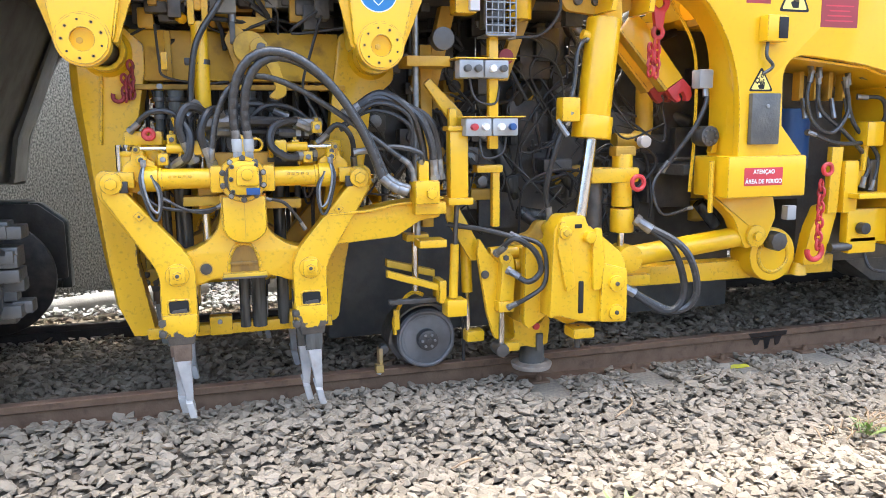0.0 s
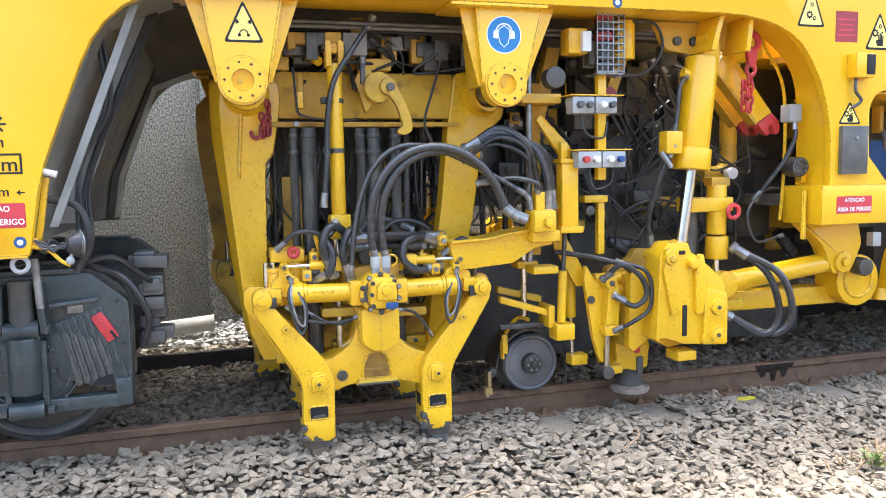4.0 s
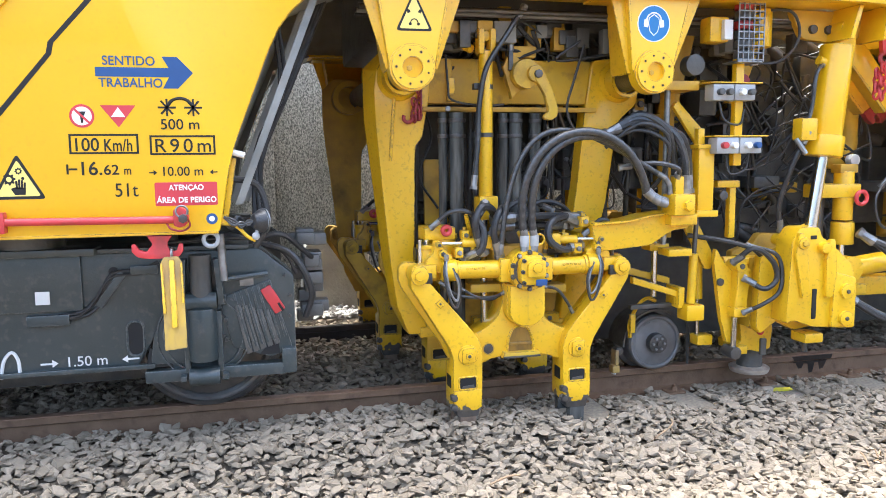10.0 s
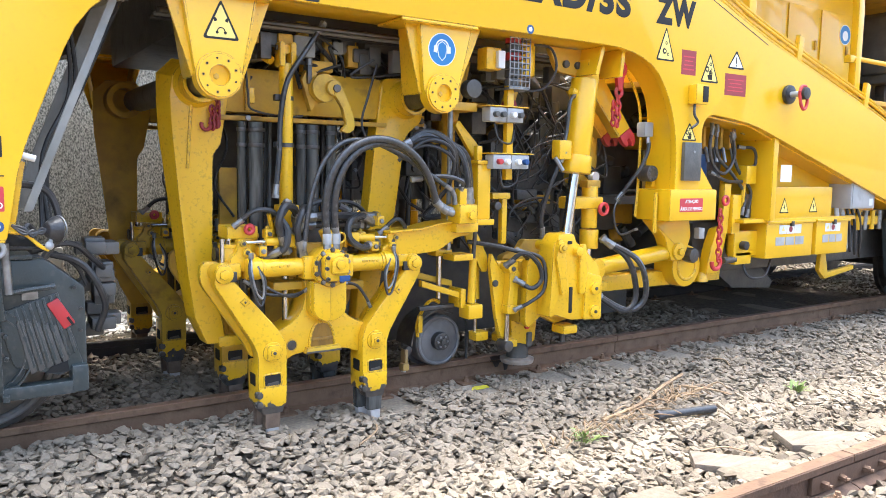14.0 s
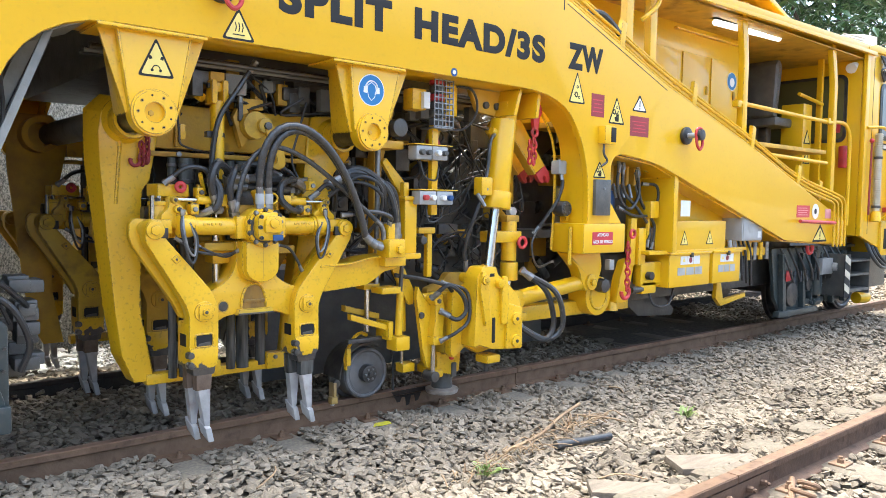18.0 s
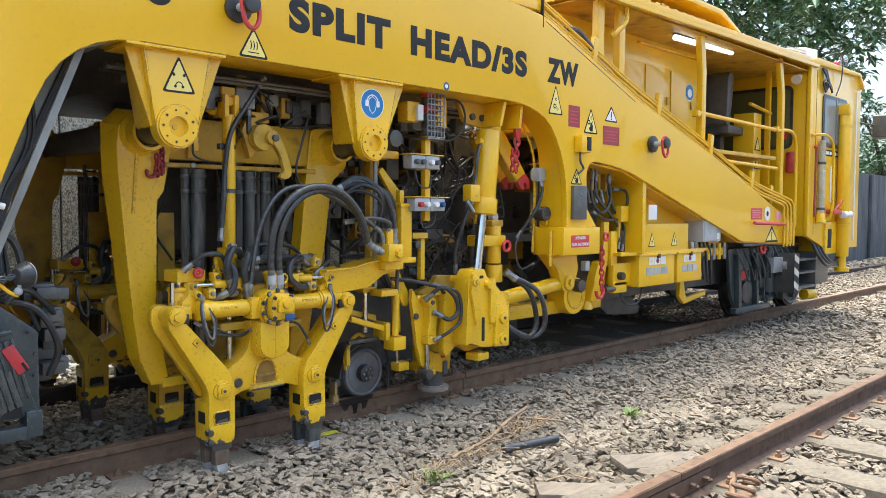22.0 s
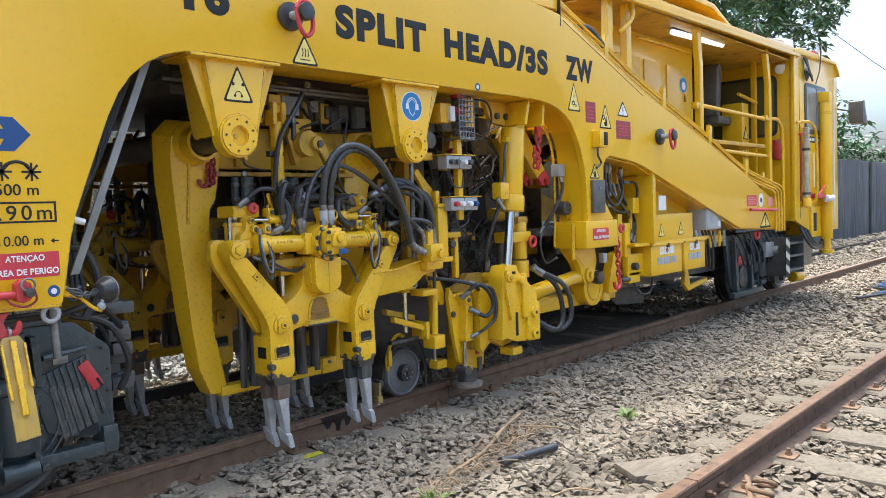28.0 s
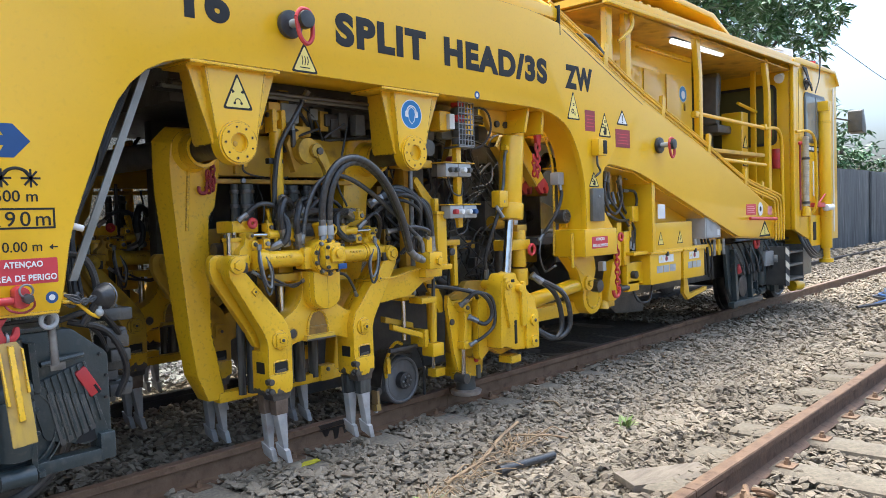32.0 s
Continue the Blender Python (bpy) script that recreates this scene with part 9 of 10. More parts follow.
    # grab rail, pleated conduit, valves and measuring column at the cab corner
    P("grab_rail", sweep(B(), spline([(7.45, SIDE - 0.02, 2.20), (7.70, SIDE - 0.09, 2.215), (7.90, SIDE - 0.10, 2.14), (7.96, SIDE - 0.10, 1.95), (7.96, SIDE - 0.10, 1.30), (7.94, SIDE - 0.02, 1.16)], 6), 0.018, 8), YELLOW)
    pc = B()
    for k in range(42):
        z = 1.27 + 0.021 * k
        rod(pc, (7.72, SIDE - 0.05, z), (7.72, SIDE - 0.05, z + 0.012), 0.043, seg=12, w=0.003)
        rod(pc, (7.72, SIDE - 0.05, z + 0.010), (7.72, SIDE - 0.05, z + 0.023), 0.034, seg=12)
    P("pleated_conduit", pc, CREAM, machine, "cream pleated conduit down the cab corner")
    for z in (1.30, 1.86):
        P("conduit_clamp", rod(B(), (7.72, SIDE - 0.05, z), (7.72, SIDE - 0.05, z + 0.03), 0.048, seg=14, w=0.003), STEELDARK)
    P("conduit_cup", rod(B(), (7.70, SIDE - 0.06, 1.14), (7.71, SIDE - 0.055, 1.26), 0.062, 0.045, 16, 0.008), YELLOW_WORN)
    P("red_rod", rod(B(), (7.53, SIDE - 0.04, 1.22), (7.54, SIDE - 0.04, 2.06), 0.012, seg=8), CHAINRED)
    P("rod_head", ball(B(), (7.54, SIDE - 0.04, 2.06), 0.028), RED)
    P("red_valve", box(B(), 7.96, 8.28, SIDE - 0.12, SIDE - 0.03, 1.25, 1.31, 0.01), RED)
    P("red_valve_lever", rod(B(), (8.05, SIDE - 0.10, 1.30), (8.26, SIDE - 0.12, 1.42), 0.012, seg=8), RED)
    P("white_valve", rod(B(), (8.28, SIDE - 0.12, 1.24), (8.52, SIDE - 0.13, 1.25), 0.046, seg=14, w=0.012), WHITE)
    P("pale_seal_strip", box(B(), 8.16, 8.20, SIDE - 0.006, SIDE, 1.40, 1.86, 0.001), WHITE)
    P("corner_column", rod(B(), (8.43, SIDE - 0.08, 0.70), (8.41, SIDE - 0.08, 2.62), 0.076, seg=20, w=0.01), YELLOW, machine, "yellow upright measuring column")
    P("column_head", box(B(), 8.33, 8.49, SIDE - 0.15, SIDE - 0.01, 2.52, 2.65, 0.01), YELLOW)
    for z in (2.36, 1.1):
        P("column_band", rod(B(), (8.42, SIDE - 0.08, z), (8.42, SIDE - 0.08, z + 0.03), 0.084, seg=20), YELLOW_WORN)
    P("column_edge", box(B(), 8.70, 8.73, SIDE - 0.01, SIDE + 0.005, 0.9, 2.5, 0.002), CHOCK, machine, "chipped edge strip")
    P("column_foot", rod(B(), (8.43, SIDE - 0.08, 0.56), (8.43, SIDE - 0.08, 0.71), 0.05, seg=14), YELLOW_WORN)
    P("column_pad", rod(B(), (8.43, SIDE - 0.08, 0.51), (8.43, SIDE - 0.08, 0.56), 0.09, seg=16), YELLOW_WORN)
    P("under_box", box(B(), 7.97, 8.75, SIDE - 0.03, SIDE + 0.30, 0.74, 1.15, 0.02), YELLOW)
    P("under_box_hole", box(B(), 8.05, 8.17, SIDE - 0.036, SIDE - 0.02, 0.82, 1.06, 0.01), INK)
    P("mirror_arm", rod(B(), (c1, SIDE, 2.5), (9.42, SIDE - 0.16, 2.46), 0.012, seg=8), BLACK)
    P("mirror", prism(B(), poly_round([(9.39, 2.30), (9.39, 2.60), (9.47, 2.62), (9.60, 2.36), (9.58, 2.28)], 0.02), SIDE - 0.30, SIDE - 0.11, 0.01), BLACK)
    for i in range(3):
        hose("brake_hose", [(7.75 + 0.1 * i, SIDE + 0.1, 1.02), (7.80 + 0.1 * i, SIDE - 0.02, 0.72), (8.10 + 0.15 * i, SIDE - 0.04, 0.60), (8.55, SIDE - 0.02, 0.74), (8.68, SIDE, 0.95)], 0.022, RUBBER if i else GREYHOSE, machine, 6, False)
    P("side_strip", box(B(), 9.06, 9.09, SIDE - 0.01, SIDE + 0.01, 0.9, 2.9, 0), WHITE)
    # steps with a striped edge
    st = P("step_box", box(B(), 7.22, 7.86, SIDE + 0.04, SIDE + 0.40, 0.34, 0.37, 0.004), BLACK, machine, "black boarding steps with striped edge")
    for z in (0.52, 0.68):
        P("step_tread", box(B(), 7.22, 7.86, SIDE + 0.04, SIDE + 0.40, z, z + 0.025, 0.004), BLACK, st)
    P("step_side", box(B(), 7.19, 7.22, SIDE + 0.0, SIDE + 0.40, 0.30, 0.78, 0.004), BLACK, st)
    P("step_side", box(B(), 7.86, 7.89, SIDE + 0.04, SIDE + 0.40, 0.30, 0.78, 0.004), BLACK, st)
    hz = P("hazard_strip", box(B(), 7.05, 7.195, SIDE - 0.006, SIDE + 0.0, 0.30, 0.78, 0), INK, st, "black and cream hazard stripes")
    for k in range(3):
        z = 0.33 + 0.16 * k
        P("hazard_stripe", prism(B(), [(7.055, z + 0.06), (7.19, z), (7.19, z + 0.075), (7.055, z + 0.135)], SIDE - 0.009, SIDE - 0.006, 0), CREAM, st)
    P("buffer", rod(B(), (7.95, -0.42, 0.22), (8.15, -0.46, 0.22), 0.07, seg=18, w=0.01), YELLOW)
    # roof equipment
    ac = P("air_conditioner", prism(B(), [(7.72, 3.14), (7.76, 3.36), (8.60, 3.50), (9.02, 3.53), (9.06, 3.14)], SIDE + 0.50, SIDE + 1.45, 0.02), WHITE, machine, "white rooftop air conditioner")
    for k in range(6):
        P("grille_slat", prism(B(), [(7.95, 3.24 + 0.033 * k), (8.60, 3.26 + 0.036 * k), (8.60, 3.268 + 0.036 * k), (7.95, 3.248 + 0.033 * k)], SIDE + 0.494, SIDE + 0.5, 0), GREYBOX, ac)
    bc = P("warning_beacon", rod(B(), (8.95, SIDE + 0.25, 3.14), (8.95, SIDE + 0.25, 3.30), 0.07, seg=16, w=0.01), RED, machine, "red warning beacon in a wire cage")
    for k in range(6):
        P("cage_wire", box(B(), 8.84 + 0.045 * k, 8.845 + 0.045 * k, SIDE + 0.14, SIDE + 0.145, 3.14, 3.38, 0), ZINC, bc)
    for k in range(5):
        P("cage_wire", box(B(), 8.84, 9.07, SIDE + 0.14, SIDE + 0.145, 3.15 + 0.055 * k, 3.155 + 0.055 * k, 0), ZINC, bc)
    for i in range(5):
        hose("cable", [(7.74 + 0.03 * i, SIDE - 0.02, 3.04), (7.80 + 0.05 * i, SIDE - 0.05, 2.92 - 0.04 * i), (7.72 + 0.06 * i, SIDE - 0.04, 2.86), (7.86, SIDE - 0.02, 2.76)], 0.011, RUBBER, machine, 5, False)
    hose("loose_cable", [(8.05, SIDE + 0.3, 3.14), (8.3, SIDE - 0.02, 3.3), (8.35, SIDE - 0.04, 3.0), (8.2, SIDE - 0.03, 2.75)], 0.008, RUBBER, machine, 6, False)


cab_and_deck()


def front_bogie_gear():
    P = lambda n, bm, mat, lab="": part(n, bm, mat, bogie_front, lab)
    P("junction_box", box(B(), 6.92, 7.30, -0.45, -0.36, 0.55, 0.73, 0.01), GREYBOX, "grey junction box on the bogie")
    P("junction_face", disc(B(), 7.20, 0.63, -0.50, -0.45, 0.05, 12), GREYBOX)
    P("red_cleat", prism(B(), [(6.12, 0.60), (6.30, 0.62), (6.32, 0.52), (6.14, 0.50)], -0.40, -0.34, 0.01), RED)
    P("side_plate", prism(B(), poly_round([(5.95, 0.86), (7.80, 0.86), (7.80, 0.30), (7.62, 0.20), (7.30, 0.22), (7.2, 0.36), (6.7, 0.36), (6.6, 0.18), (6.2, 0.16), (6.05, 0.34)], 0.04), -0.34, -0.30, 0.008), CHARCOAL, "black bogie side plate")
    for x, w in ((6.08, 0.07), (6.55, 0.05), (7.30, 0.05), (7.62, 0.06)):
        P("hanger_link", prism(B(), [(x, 0.80), (x + w, 0.80), (x + w + 0.05, 0.20), (x + 0.05, 0.20)], -0.40, -0.34, 0.006), CHARCOAL)
    P("hanger_bar", box(B(), 6.0, 6.9, -0.42, -0.35, 0.14, 0.20, 0.008), CHARCOAL)
    for x, z, r in ((6.35, 0.36, 0.13), (7.45, 0.36, 0.10), (6.75, 0.45, 0.07)):
        P("axle_cover", disc(B(), x, z, -0.39, -0.34, r, 24, 0.012), STEELDARK)
    P("stencil_bar", box(B(), 7.10, 7.24, -0.3425, -0.34, 0.40, 0.43, 0), WHITE)
    P("stencil_bar", box(B(), 7.30, 7.42, -0.3425, -0.34, 0.42, 0.44, 0), WHITE)
    for i in range(9):
        hose("brake_hose", [(6.1 + 0.17 * i, -0.36, 0.86), (6.16 + 0.17 * i, -0.43, 0.66), (6.3 + 0.15 * i, -0.42, 0.50), (6.4 + 0.15 * i, -0.38, 0.60)], 0.013, RUBBER if i % 3 else GREYHOSE, bogie_front, 5, False)


front_bogie_gear()


# ---- things along the track ----
def tree(name, x, y, base, height, crown, n, seed, label, size=0.24):
    """crown: (dx, dy, z, rx, ry, rz) lobes that hold the leaves."""
    rng = np.random.default_rng(seed)
    t = tagged(empty(name, (x, y, base)), label, "tree")
    pts = [Vector((0, 0, 0)), Vector((0.1, 0, height * 0.2)), Vector((-0.05, 0.1, height * 0.45)), Vector((0.1, 0, height * 0.75))]
    bm = B()
    path = spline(pts, 5)
    for i in range(len(path) - 1):
        r0 = 0.26 * (1 - 0.8 * i / len(path))
        rod(bm, path[i], path[i + 1], r0, r0 * 0.95, 10)
    part("trunk", bm, BARK, t)
    V, F, k = [], [], 0
    leaf = np.array([(0, 0, 0), (0.19, 0.45, 0.05), (0, 1, -0.14), (-0.19, 0.45, 0.05), (0, 0.45, -0.03)])
    lf = np.array([(0, 1, 4), (1, 2, 4), (2, 3, 4), (3, 0, 4)])
    for dx, dy, z, rx, ry, rz in crown:
        bm = B()
        limb = spline([path[len(path) // 2], Vector((dx * 0.4, dy * 0.4, z * 0.75)), Vector((dx, dy, z))], 4)
        for i in range(len(limb) - 1):
            rod(bm, limb[i], limb[i + 1], 0.10 - 0.008 * i, 0.095 - 0.008 * i, 7)
        part("limb", bm, BARK, t)
        m = int(n * rx * ry * rz / sum(c[3] * c[4] * c[5] for c in crown))
        # twigs carry rosettes of leaves
        for _ in range(m // 9):
            d = rng.normal(size=3)
            d /= np.linalg.norm(d)
            c = np.array([dx, dy, z]) + d * np.array([rx, ry, rz]) * (0.55 + 0.5 * rng.random() ** 0.5) * (1 + 0.15 * math.sin(5 * d[0] + 3 * d[2]))
            for j in range(9):
                s = size * rng.uniform(0.6, 1.15)
                e = np.array((Euler((rng.uniform(-0.9, 0.5), rng.uniform(-0.5, 0.5), rng.uniform(0, 6.3)))).to_matrix())
                V.append((leaf * s) @ e.T + c + rng.normal(size=3) * 0.05)
                F.append(lf + k)
                k += 5
    V, F = np.concatenate(V), np.concatenate(F)
    me = bpy.data.meshes.new("crown")
    me.from_pydata(V.tolist(), [], F.tolist())
    finish("crown", me, LEAF, t, "broad glossy green leaves", smooth=False)
    return t


tree("tree", 22.0, 4.6, -0.2, 8.0, [(0, 0, 6.6, 2.6, 1.5, 1.5), (-4.5, -0.4, 6.2, 2.8, 1.5, 1.7), (-8.0, -0.2, 6.4, 2.6, 1.5, 2.0), (2.8, -0.4, 7.0, 2.4, 1.4, 1.5), (-2.0, 0, 8.6, 4.2, 1.6, 1.6), (5.2, 0, 8.2, 2.4, 1.4, 1.4), (3.6, -0.2, 5.2, 1.0, 0.9, 0.7)], 13000, 2,
     "tall broad-leaved tree with dense dark green crown behind the wall", 0.36)
tree("tree", 33.5, 5.0, -0.2, 5.0, [(0, 0, 3.6, 1.6, 1.1, 1.0), (1.6, -0.3, 3.0, 1.3, 1.0, 0.8), (-1.4, 0, 3.1, 1.2, 1.0, 0.8), (-3.2, 0, 5.0, 1.2, 1.0, 1.2)], 2600, 6, "smaller green tree rising above the boundary wall", 0.34)


def wires():
    for i, (z0, z1, y) in enumerate(((9.6, 6.4, 5.5), (5.4, 5.2, 9.0), (5.0, 4.7, 9.3))):
        pts = [Vector((14 + 9 * k, y, z0 + (z1 - z0) * k / 6 - 0.5 * math.sin(math.pi * k / 6))) for k in range(7)]
        tagged(part("overhead_wire", sweep(B(), pts, 0.016, 6), INK), "thin black overhead wire in the sky", "wire", "overhead wires")
    for x, y in ((14, 6.5), (68, 7.5)):
        p = tagged(empty("utility_pole", (x, y, 0)), "grey concrete utility pole behind the wall", "pole", "utility poles")
        part("shaft", rod(B(), (0, 0, -0.3), (0, 0, 10), 0.16, 0.10, 14), PALECONC, p)
        part("crossarm", box(B(), -0.05, 0.05, -1.4, 2.9, 9.3 if x < 20 else 6.2, 9.42 if x < 20 else 6.32, 0.01), WOOD, p)


wires()


def debris():
    rng = random.Random(17)
    blk = tagged(part("concrete_post", prism(B(), poly_round([(0.30, -0.2), (0.36, 0.52), (0.55, 0.62), (0.92, 0.60), (0.90, -0.2)], 0.03), 2.55, 2.80, 0.02), PALECONC), "pale broken concrete stub standing by the wall", "concrete block")
    bm = B()
    rod(bm, (-2.3, 2.30, -0.10), (-0.1, 2.48, 0.06), 0.075, 0.065, 10)
    for v in bm.verts:
        v.co += 0.012 * Vector((noise.noise(v.co * 6), noise.noise(v.co * 5 + Vector((3, 0, 0))), noise.noise(v.co * 7)))
    tagged(part("concrete_pole", bm, PALECONC), "long pale concrete pole lying by the far rail", "pole")
    for x, y, w, d, a in ((1.62, 2.62, 0.5, 0.12, 12), (2.6, 2.7, 0.7, 0.12, -8)):
        b = B()
        box(b, -w / 2, w / 2, -d / 2, d / 2, 0, 0.08, 0.01)
        bmesh.ops.transform(b, matrix=pose(x, y, -0.09, 4, 3, a), verts=b.verts)
        tagged(part("broken_slab", b, PALECONC), "broken pale concrete slab lying in gravel", "slab", "broken slabs")
    # black pipe piece, twigs, boards
    b = B()
    rod(b, (3.61, -1.15, -0.165), (4.0, -1.25, -0.158), 0.024, seg=16)
    rod(b, (3.605, -1.149, -0.165), (3.66, -1.163, -0.164), 0.029, seg=16)
    tagged(part("plastic_pipe", b, GREYHOSE), "short dark grey plastic pipe lying on ballast", "pipe")
    tw = tagged(empty("dry_branch", (3.52, -0.99, -0.165)), "dry straw-coloured branch lying on ballast", "branch")
    for i in range(110):
        f = rng.random()
        x, y = -0.85 + 1.6 * f + rng.uniform(-0.08, 0.08), -0.28 + 0.36 * f + rng.uniform(-0.07, 0.07)
        L, a = rng.uniform(0.03, 0.16), rng.uniform(-0.9, 1.3)
        p = [(x, y, rng.uniform(0.0, 0.04)), (x + L * 0.5 * math.cos(a), y + L * 0.5 * math.sin(a), rng.uniform(0.02, 0.06)), (x + L * math.cos(a), y + L * math.sin(a), rng.uniform(0.0, 0.05))]
        part("twig", sweep(B(), spline(p, 3), rng.uniform(0.002, 0.005), 5), STRAW, tw)
    part("stem", sweep(B(), spline([(-0.3, -0.10, 0.02), (0.1, -0.02, 0.03), (0.45, 0.12, 0.05), (0.74, 0.20, 0.07)], 4), 0.011, 6), STRAW, tw)
    part("stem", sweep(B(), spline([(0.55, 0.05, 0.06), (0.68, -0.10, 0.05), (0.78, -0.16, 0.02)], 4), 0.007, 6), STRAW, tw)
    for x, y, a, L in ((1.86, -0.74, 32, 0.34), (0.9, -1.05, 10, 0.16), (3.3, -1.7, -30, 0.25), (4.9, -0.7, 60, 0.22)):
        p = [(x, y, -0.14), (x + 0.5 * L * math.cos(radians(a)), y + 0.5 * L * math.sin(radians(a)), -0.12), (x + L * math.cos(radians(a * 1.5)), y + L * math.sin(radians(a * 1.5)), -0.13)]
        tagged(part("dry_twig", sweep(B(), spline(p, 4), 0.005, 6), STRAW), "thin pale dry twig lying on ballast", "twig", "twigs")
    for x, y, n in ((2.98, -1.20, 26), (4.86, -1.24, 22), (1.42, -1.55, 16)):
        w = tagged(empty("weed", (x, y, -0.19)), "small green weed growing in ballast", "weed", "weeds")
        for i in range(n):
            a, L = rng.uniform(0, 6.28), rng.uniform(0.04, 0.10)
            b = B()
            vs = [b.verts.new(v) for v in ((0, 0, 0), (L * 0.5, 0.012, L * 0.5), (L, 0, L * 0.65), (L * 0.5, -0.012, L * 0.5), (L * 0.5, 0, L * 0.46))]
            for f in ((0, 1, 4), (1, 2, 4), (2, 3, 4), (3, 0, 4)):
                b.faces.new([vs[k] for k in f])
            bmesh.ops.transform(b, matrix=pose(rng.uniform(-0.04, 0.04), rng.uniform(-0.04, 0.04), 0, 0, rng.uniform(-25, 25), math.degrees(a)), verts=b.verts)
            part("leaf", b, WEED, w)
    # boards and clips at the neighbouring track
    for x, y, L, wd, a in ((4.05, -1.95, 0.55, 0.20, 62), (3.35, -1.92, 0.50, 0.16, 48)):
        b = B()
        box(b, -L / 2, L / 2, -wd / 2, wd / 2, -0.04, 0.0, 0.006)
        bmesh.ops.transform(b, matrix=pose(x, y, -0.135, 3, 2, a - 90), verts=b.verts)
        tagged(part("timber_board", b, WOOD), "weathered grey timber board lying in ballast", "board", "timber boards")
    c = tagged(empty("loose_rail_clip", (3.85, TRACK2 - 0.22, -0.12)), "heap of loose rusty rail clips beside the rail joint", "rail clip")
    for i in range(3):
        b = ring(B(), (0, 0, 0), 0.05, 0.012, "z", 16, 280, 40 * i)
        bmesh.ops.transform(b, matrix=pose(-0.08 + 0.10 * i, 0.02 * i, 0.01 * i, 12 * i, 20, 30 * i), verts=b.verts)
        part("clip", b, RUST, c)
    part("clip_plate", box(B(), -0.20, 0.05, -0.10, 0.05, -0.03, -0.015, 0.004), RUST, c)
    part("clip_bar", rod(B(), (-0.10, 0.02, 0.0), (0.16, 0.14, 0.015), 0.016, seg=8), RUST, c)
    # far-off cables and sheets beside the track
    for i in range(5):
        x = 11.6 + 0.35 * i
        pts = [(x, -1.0 - 0.1 * i, -0.12), (x + 0.6, -1.3 + 0.1 * i, -0.08), (x + 1.3, -0.9, -0.10), (x + 2.0, -1.25, -0.10)]
        tagged(part("loose_cable", sweep(B(), spline(pts, 5), 0.022, 6), BLUE if i % 2 else RUBBER), "loose cable lying on ballast", "cable", "loose cables")
    for x, y, a in ((12.6, -1.9, 10), (13.4, -1.6, 24)):
        b = B()
        box(b, -0.5, 0.5, -0.16, 0.16, 0, 0.04, 0.004)
        bmesh.ops.transform(b, matrix=pose(x, y, -0.10, 3, 4, a), verts=b.verts)
        tagged(part("dark_board", b, BLACK), "dark board lying on ballast", "board", "dark boards")
    # oil run on the near rail
    b = B()
    prism(b, [(3.20, -0.004), (3.50, -0.004), (3.49, -0.033), (3.22, -0.033)], -0.0385, -0.0362, 0)
    tagged(part("oil_stain", b, OIL), "black oil run on the rail head", "stain")
    b = B()
    prism(b, [(3.22, -0.046), (3.48, -0.046), (3.455, -0.10), (3.43, -0.105), (3.42, -0.06), (3.39, -0.06), (3.375, -0.12), (3.35, -0.125), (3.34, -0.065), (3.31, -0.06), (3.295, -0.09), (3.27, -0.092), (3.25, -0.055)], -0.0125, -0.0095, 0)
    tagged(part("oil_stain", b, OIL), "black oil drips on the rail web", "stain")


debris()


# ---- supply hoses: linked short pieces that follow the sinking unit ----
def hose_curve(drop, k):
    """Centre line of supply hose k while the unit is lowered by drop."""
    x0, y0, z0 = (0.075, 0.125, -0.035)[k], (-0.50, -0.50, -0.46)[k], (1.30, 1.30, 1.22)[k] + drop
    x1, y1, z1 = (0.715, 0.735, 0.862)[k], (-0.535, -0.50, -0.49)[k], (1.075, 1.085, 1.135)[k]
    f = min(1.0, -drop / 0.44)
    p0, p3 = Vector((x0, y0, z0)), Vector((x1, y1, z1))
    lift = (0.02, -0.01, -0.03)[k]
    p1 = Vector((x0 - 0.085 - 0.06 * f, y0 - 0.09, z0 + 0.52 + 0.07 * f + lift))
    p2 = Vector((0.47 + 0.10 * f, y1 - 0.10, 1.77 - 0.25 * f + lift))
    if k == 2:        # the thinner hose runs on in a flat curve to the manifold post
        p1 = Vector((0.015, y0 - 0.05, 1.682 + 0.15 * (1 - f)))
        p2 = Vector((0.385, y1 - 0.04, 1.380 + 0.10 * (1 - f)))
    c = []
    for i in range(61):
        t = i / 60
        c.append((1 - t) ** 3 * p0 + 3 * t * (1 - t) ** 2 * p1 + 3 * t * t * (1 - t) * p2 + t ** 3 * p3)
    c += [p3 + Vector((0.055, 0.004, -0.045)), p3 + Vector((0.115, 0.006, -0.062))] if k < 2 else [p3 + Vector((0.012, 0.004, -0.035)), p3 + Vector((0.016, 0.006, -0.075))]
    d = [0.0]
    for a, b in zip(c, c[1:]):
        d.append(d[-1] + (b - a).length)
    return c, d


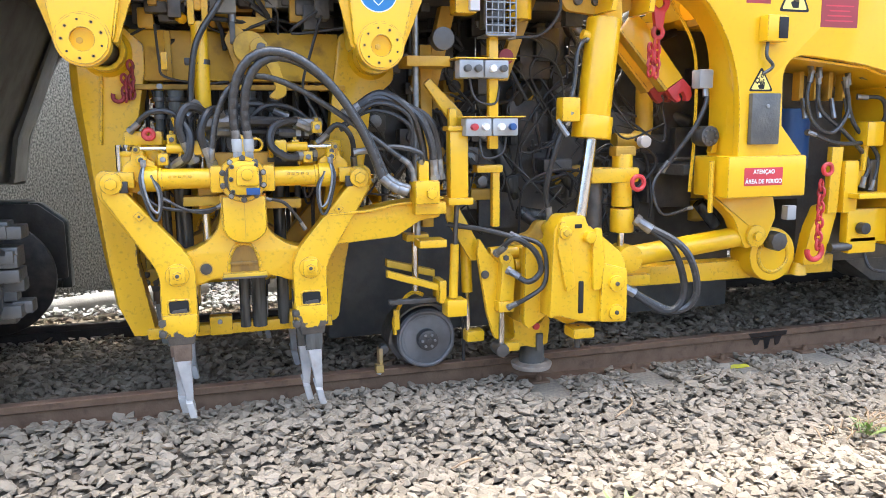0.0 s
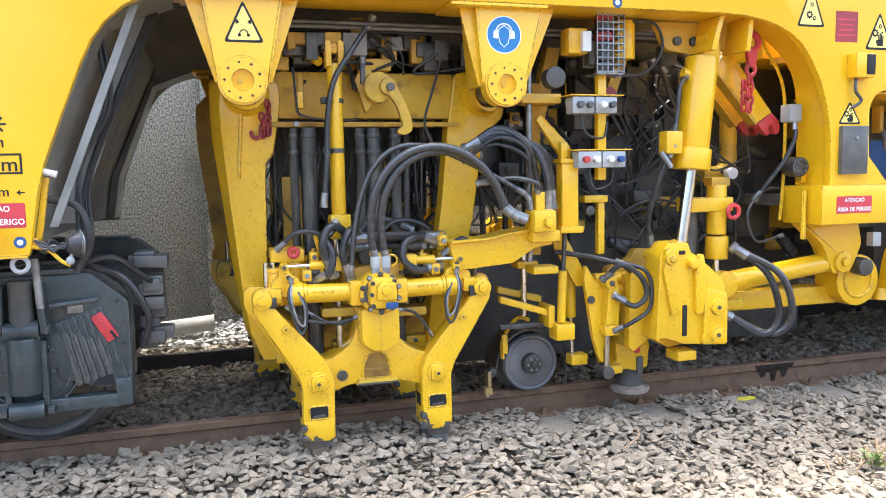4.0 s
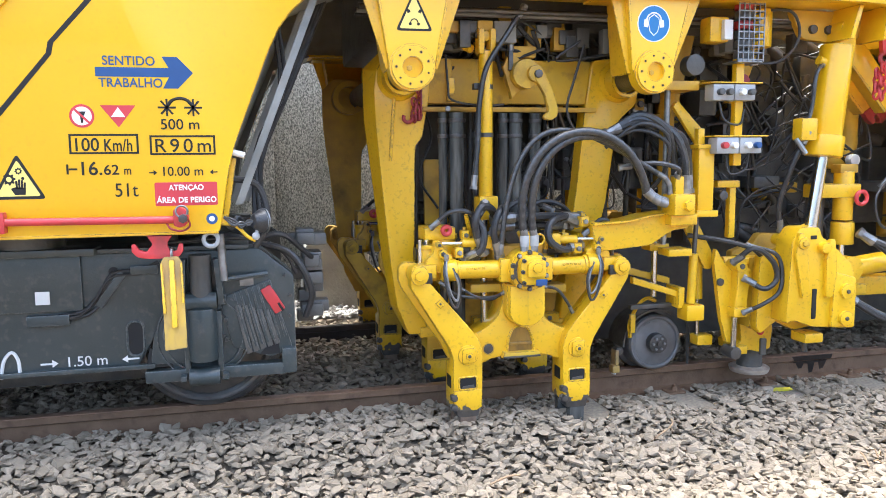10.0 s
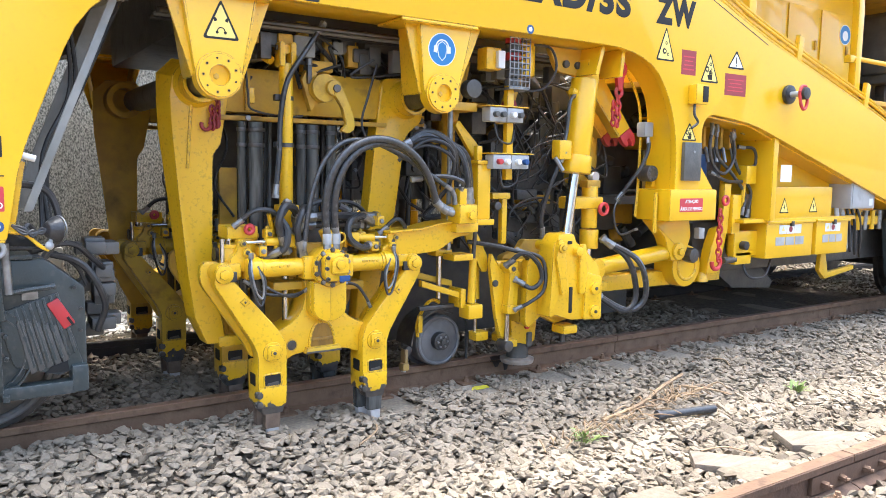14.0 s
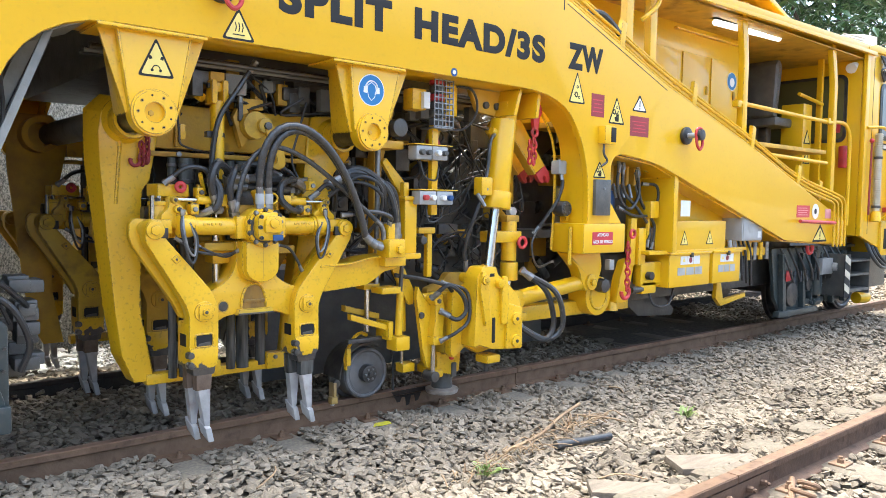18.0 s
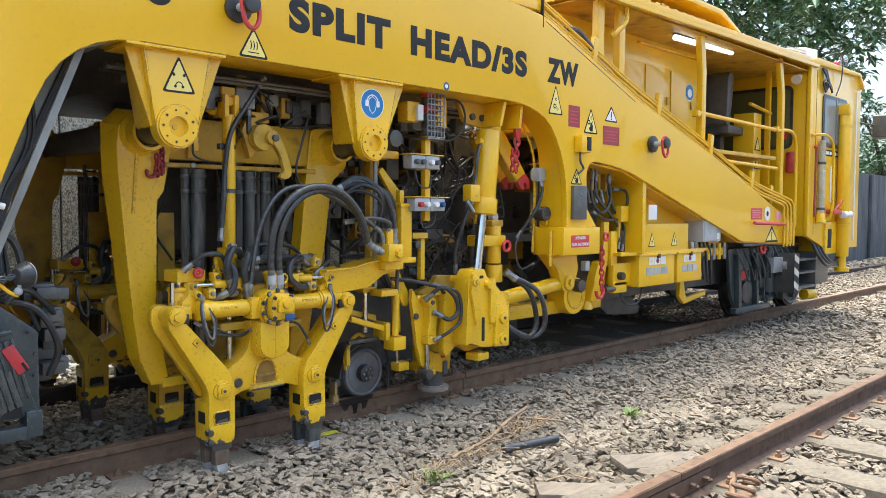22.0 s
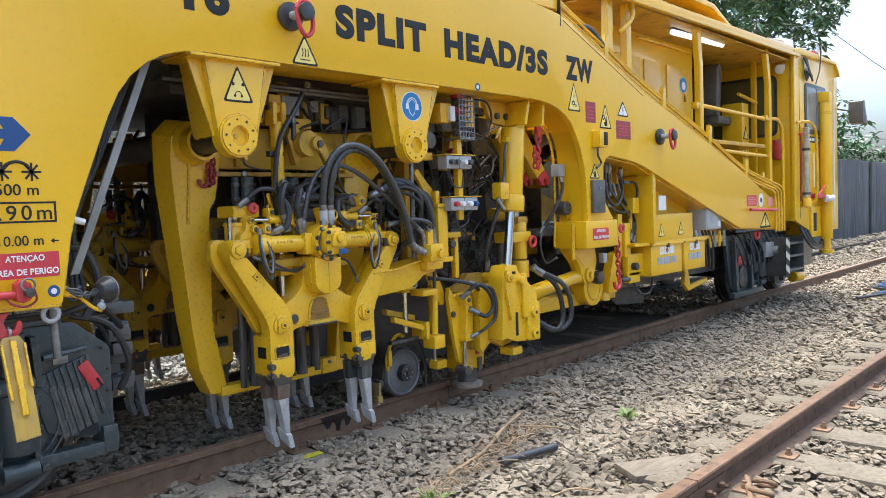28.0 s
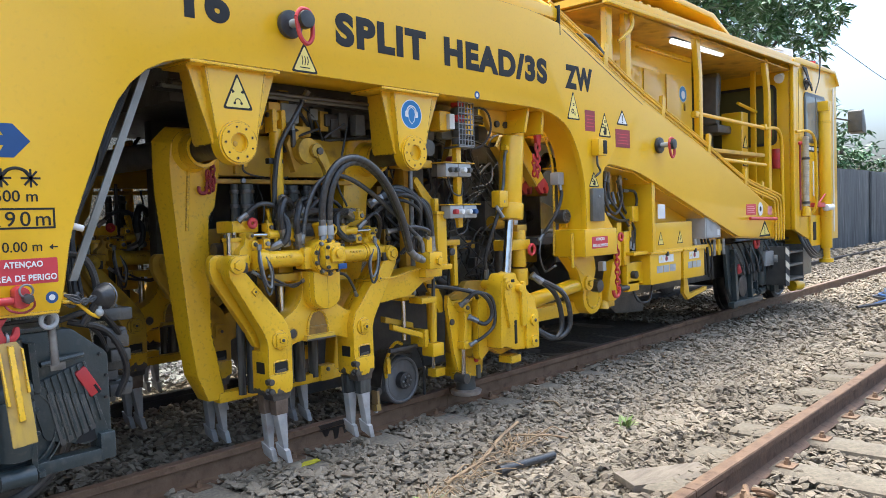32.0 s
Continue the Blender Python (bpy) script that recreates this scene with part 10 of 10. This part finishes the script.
def hose_pose(drop, k, i, n):
    c, d = hose_curve(drop, k)

    def at(s):
        s *= d[-1]
        for j in range(len(d) - 1):
            if d[j + 1] >= s:
                return c[j].lerp(c[j + 1], (s - d[j]) / max(1e-9, d[j + 1] - d[j]))
        return c[-1]
    a, b = at(i / n), at((i + 1) / n)
    return Matrix.Translation((a + b) / 2) @ (b - a).to_track_quat("Z", "Y").to_matrix().to_4x4()


HOSES = []
PIECES = 30
for k, (radius, mat) in enumerate(((0.020, GREYHOSE), (0.020, GREYHOSE), (0.0135, GREYHOSE))):
    base = tagged(empty("supply_hose"), "thick dark grey hydraulic supply hose arching to the tamping unit", "hose", "supply hoses")
    long = hose_curve(0.0, k)[1][-1] / PIECES
    bm = B()
    rod(bm, (0, 0, -long * 0.62), (0, 0, long * 0.62), radius, seg=14, w=radius * 0.25)
    first = None
    links = []
    for i in range(PIECES):
        m = mat if 0 < i < PIECES - 3 else ZINC
        if first is None or i >= PIECES - 3:
            b2 = bm.copy()
            if i >= PIECES - 3:
                bmesh.ops.scale(b2, vec=(1.1, 1.1, 1.0), verts=b2.verts)
            ob = part("hose_piece", b2, m, base)
        elif i == 1:
            ob = part("hose_piece", bm.copy(), m, base)
            shared = ob.data
        else:
            ob = new("hose_piece", shared)
            ob.parent = base
        first = ob
        links.append(ob)
    bm.free()
    HOSES.append((base, links))


# ---- what moves ----
def motions():
    grid = sorted({t for t, _ in TRAVEL} | {t for t, _ in LOWER})
    tx, tv = zip(*TRAVEL)
    lx, lv = zip(*LOWER)
    go = [(t, float(np.interp(t, tx, tv)), float(np.interp(t, lx, lv))) for t in grid]
    for thing in RIDING:
        walk(thing, [(t, pose(s, 0, 0)) for t, s, _ in go])
    for thing, set_back in ((unit_near, 0.0), (unit_far, 0.165)):
        walk(thing, [(t, pose(s - set_back, 0, z)) for t, s, z in go])
    known = {}
    for k, (base, links) in enumerate(HOSES):
        walk(base, [(t, pose(s, 0, 0)) for t, s, _ in go])
        for i, link in enumerate(links):
            rows = []
            for t, _, z in go:
                q = round(z, 2)
                if (q, k, i) not in known:
                    known[q, k, i] = hose_pose(q, k, i, PIECES)
                rows.append((t, known[q, k, i]))
            walk(link, rows)


RIDING = [machine, lift, bogie_rear, bogie_front]
motions()
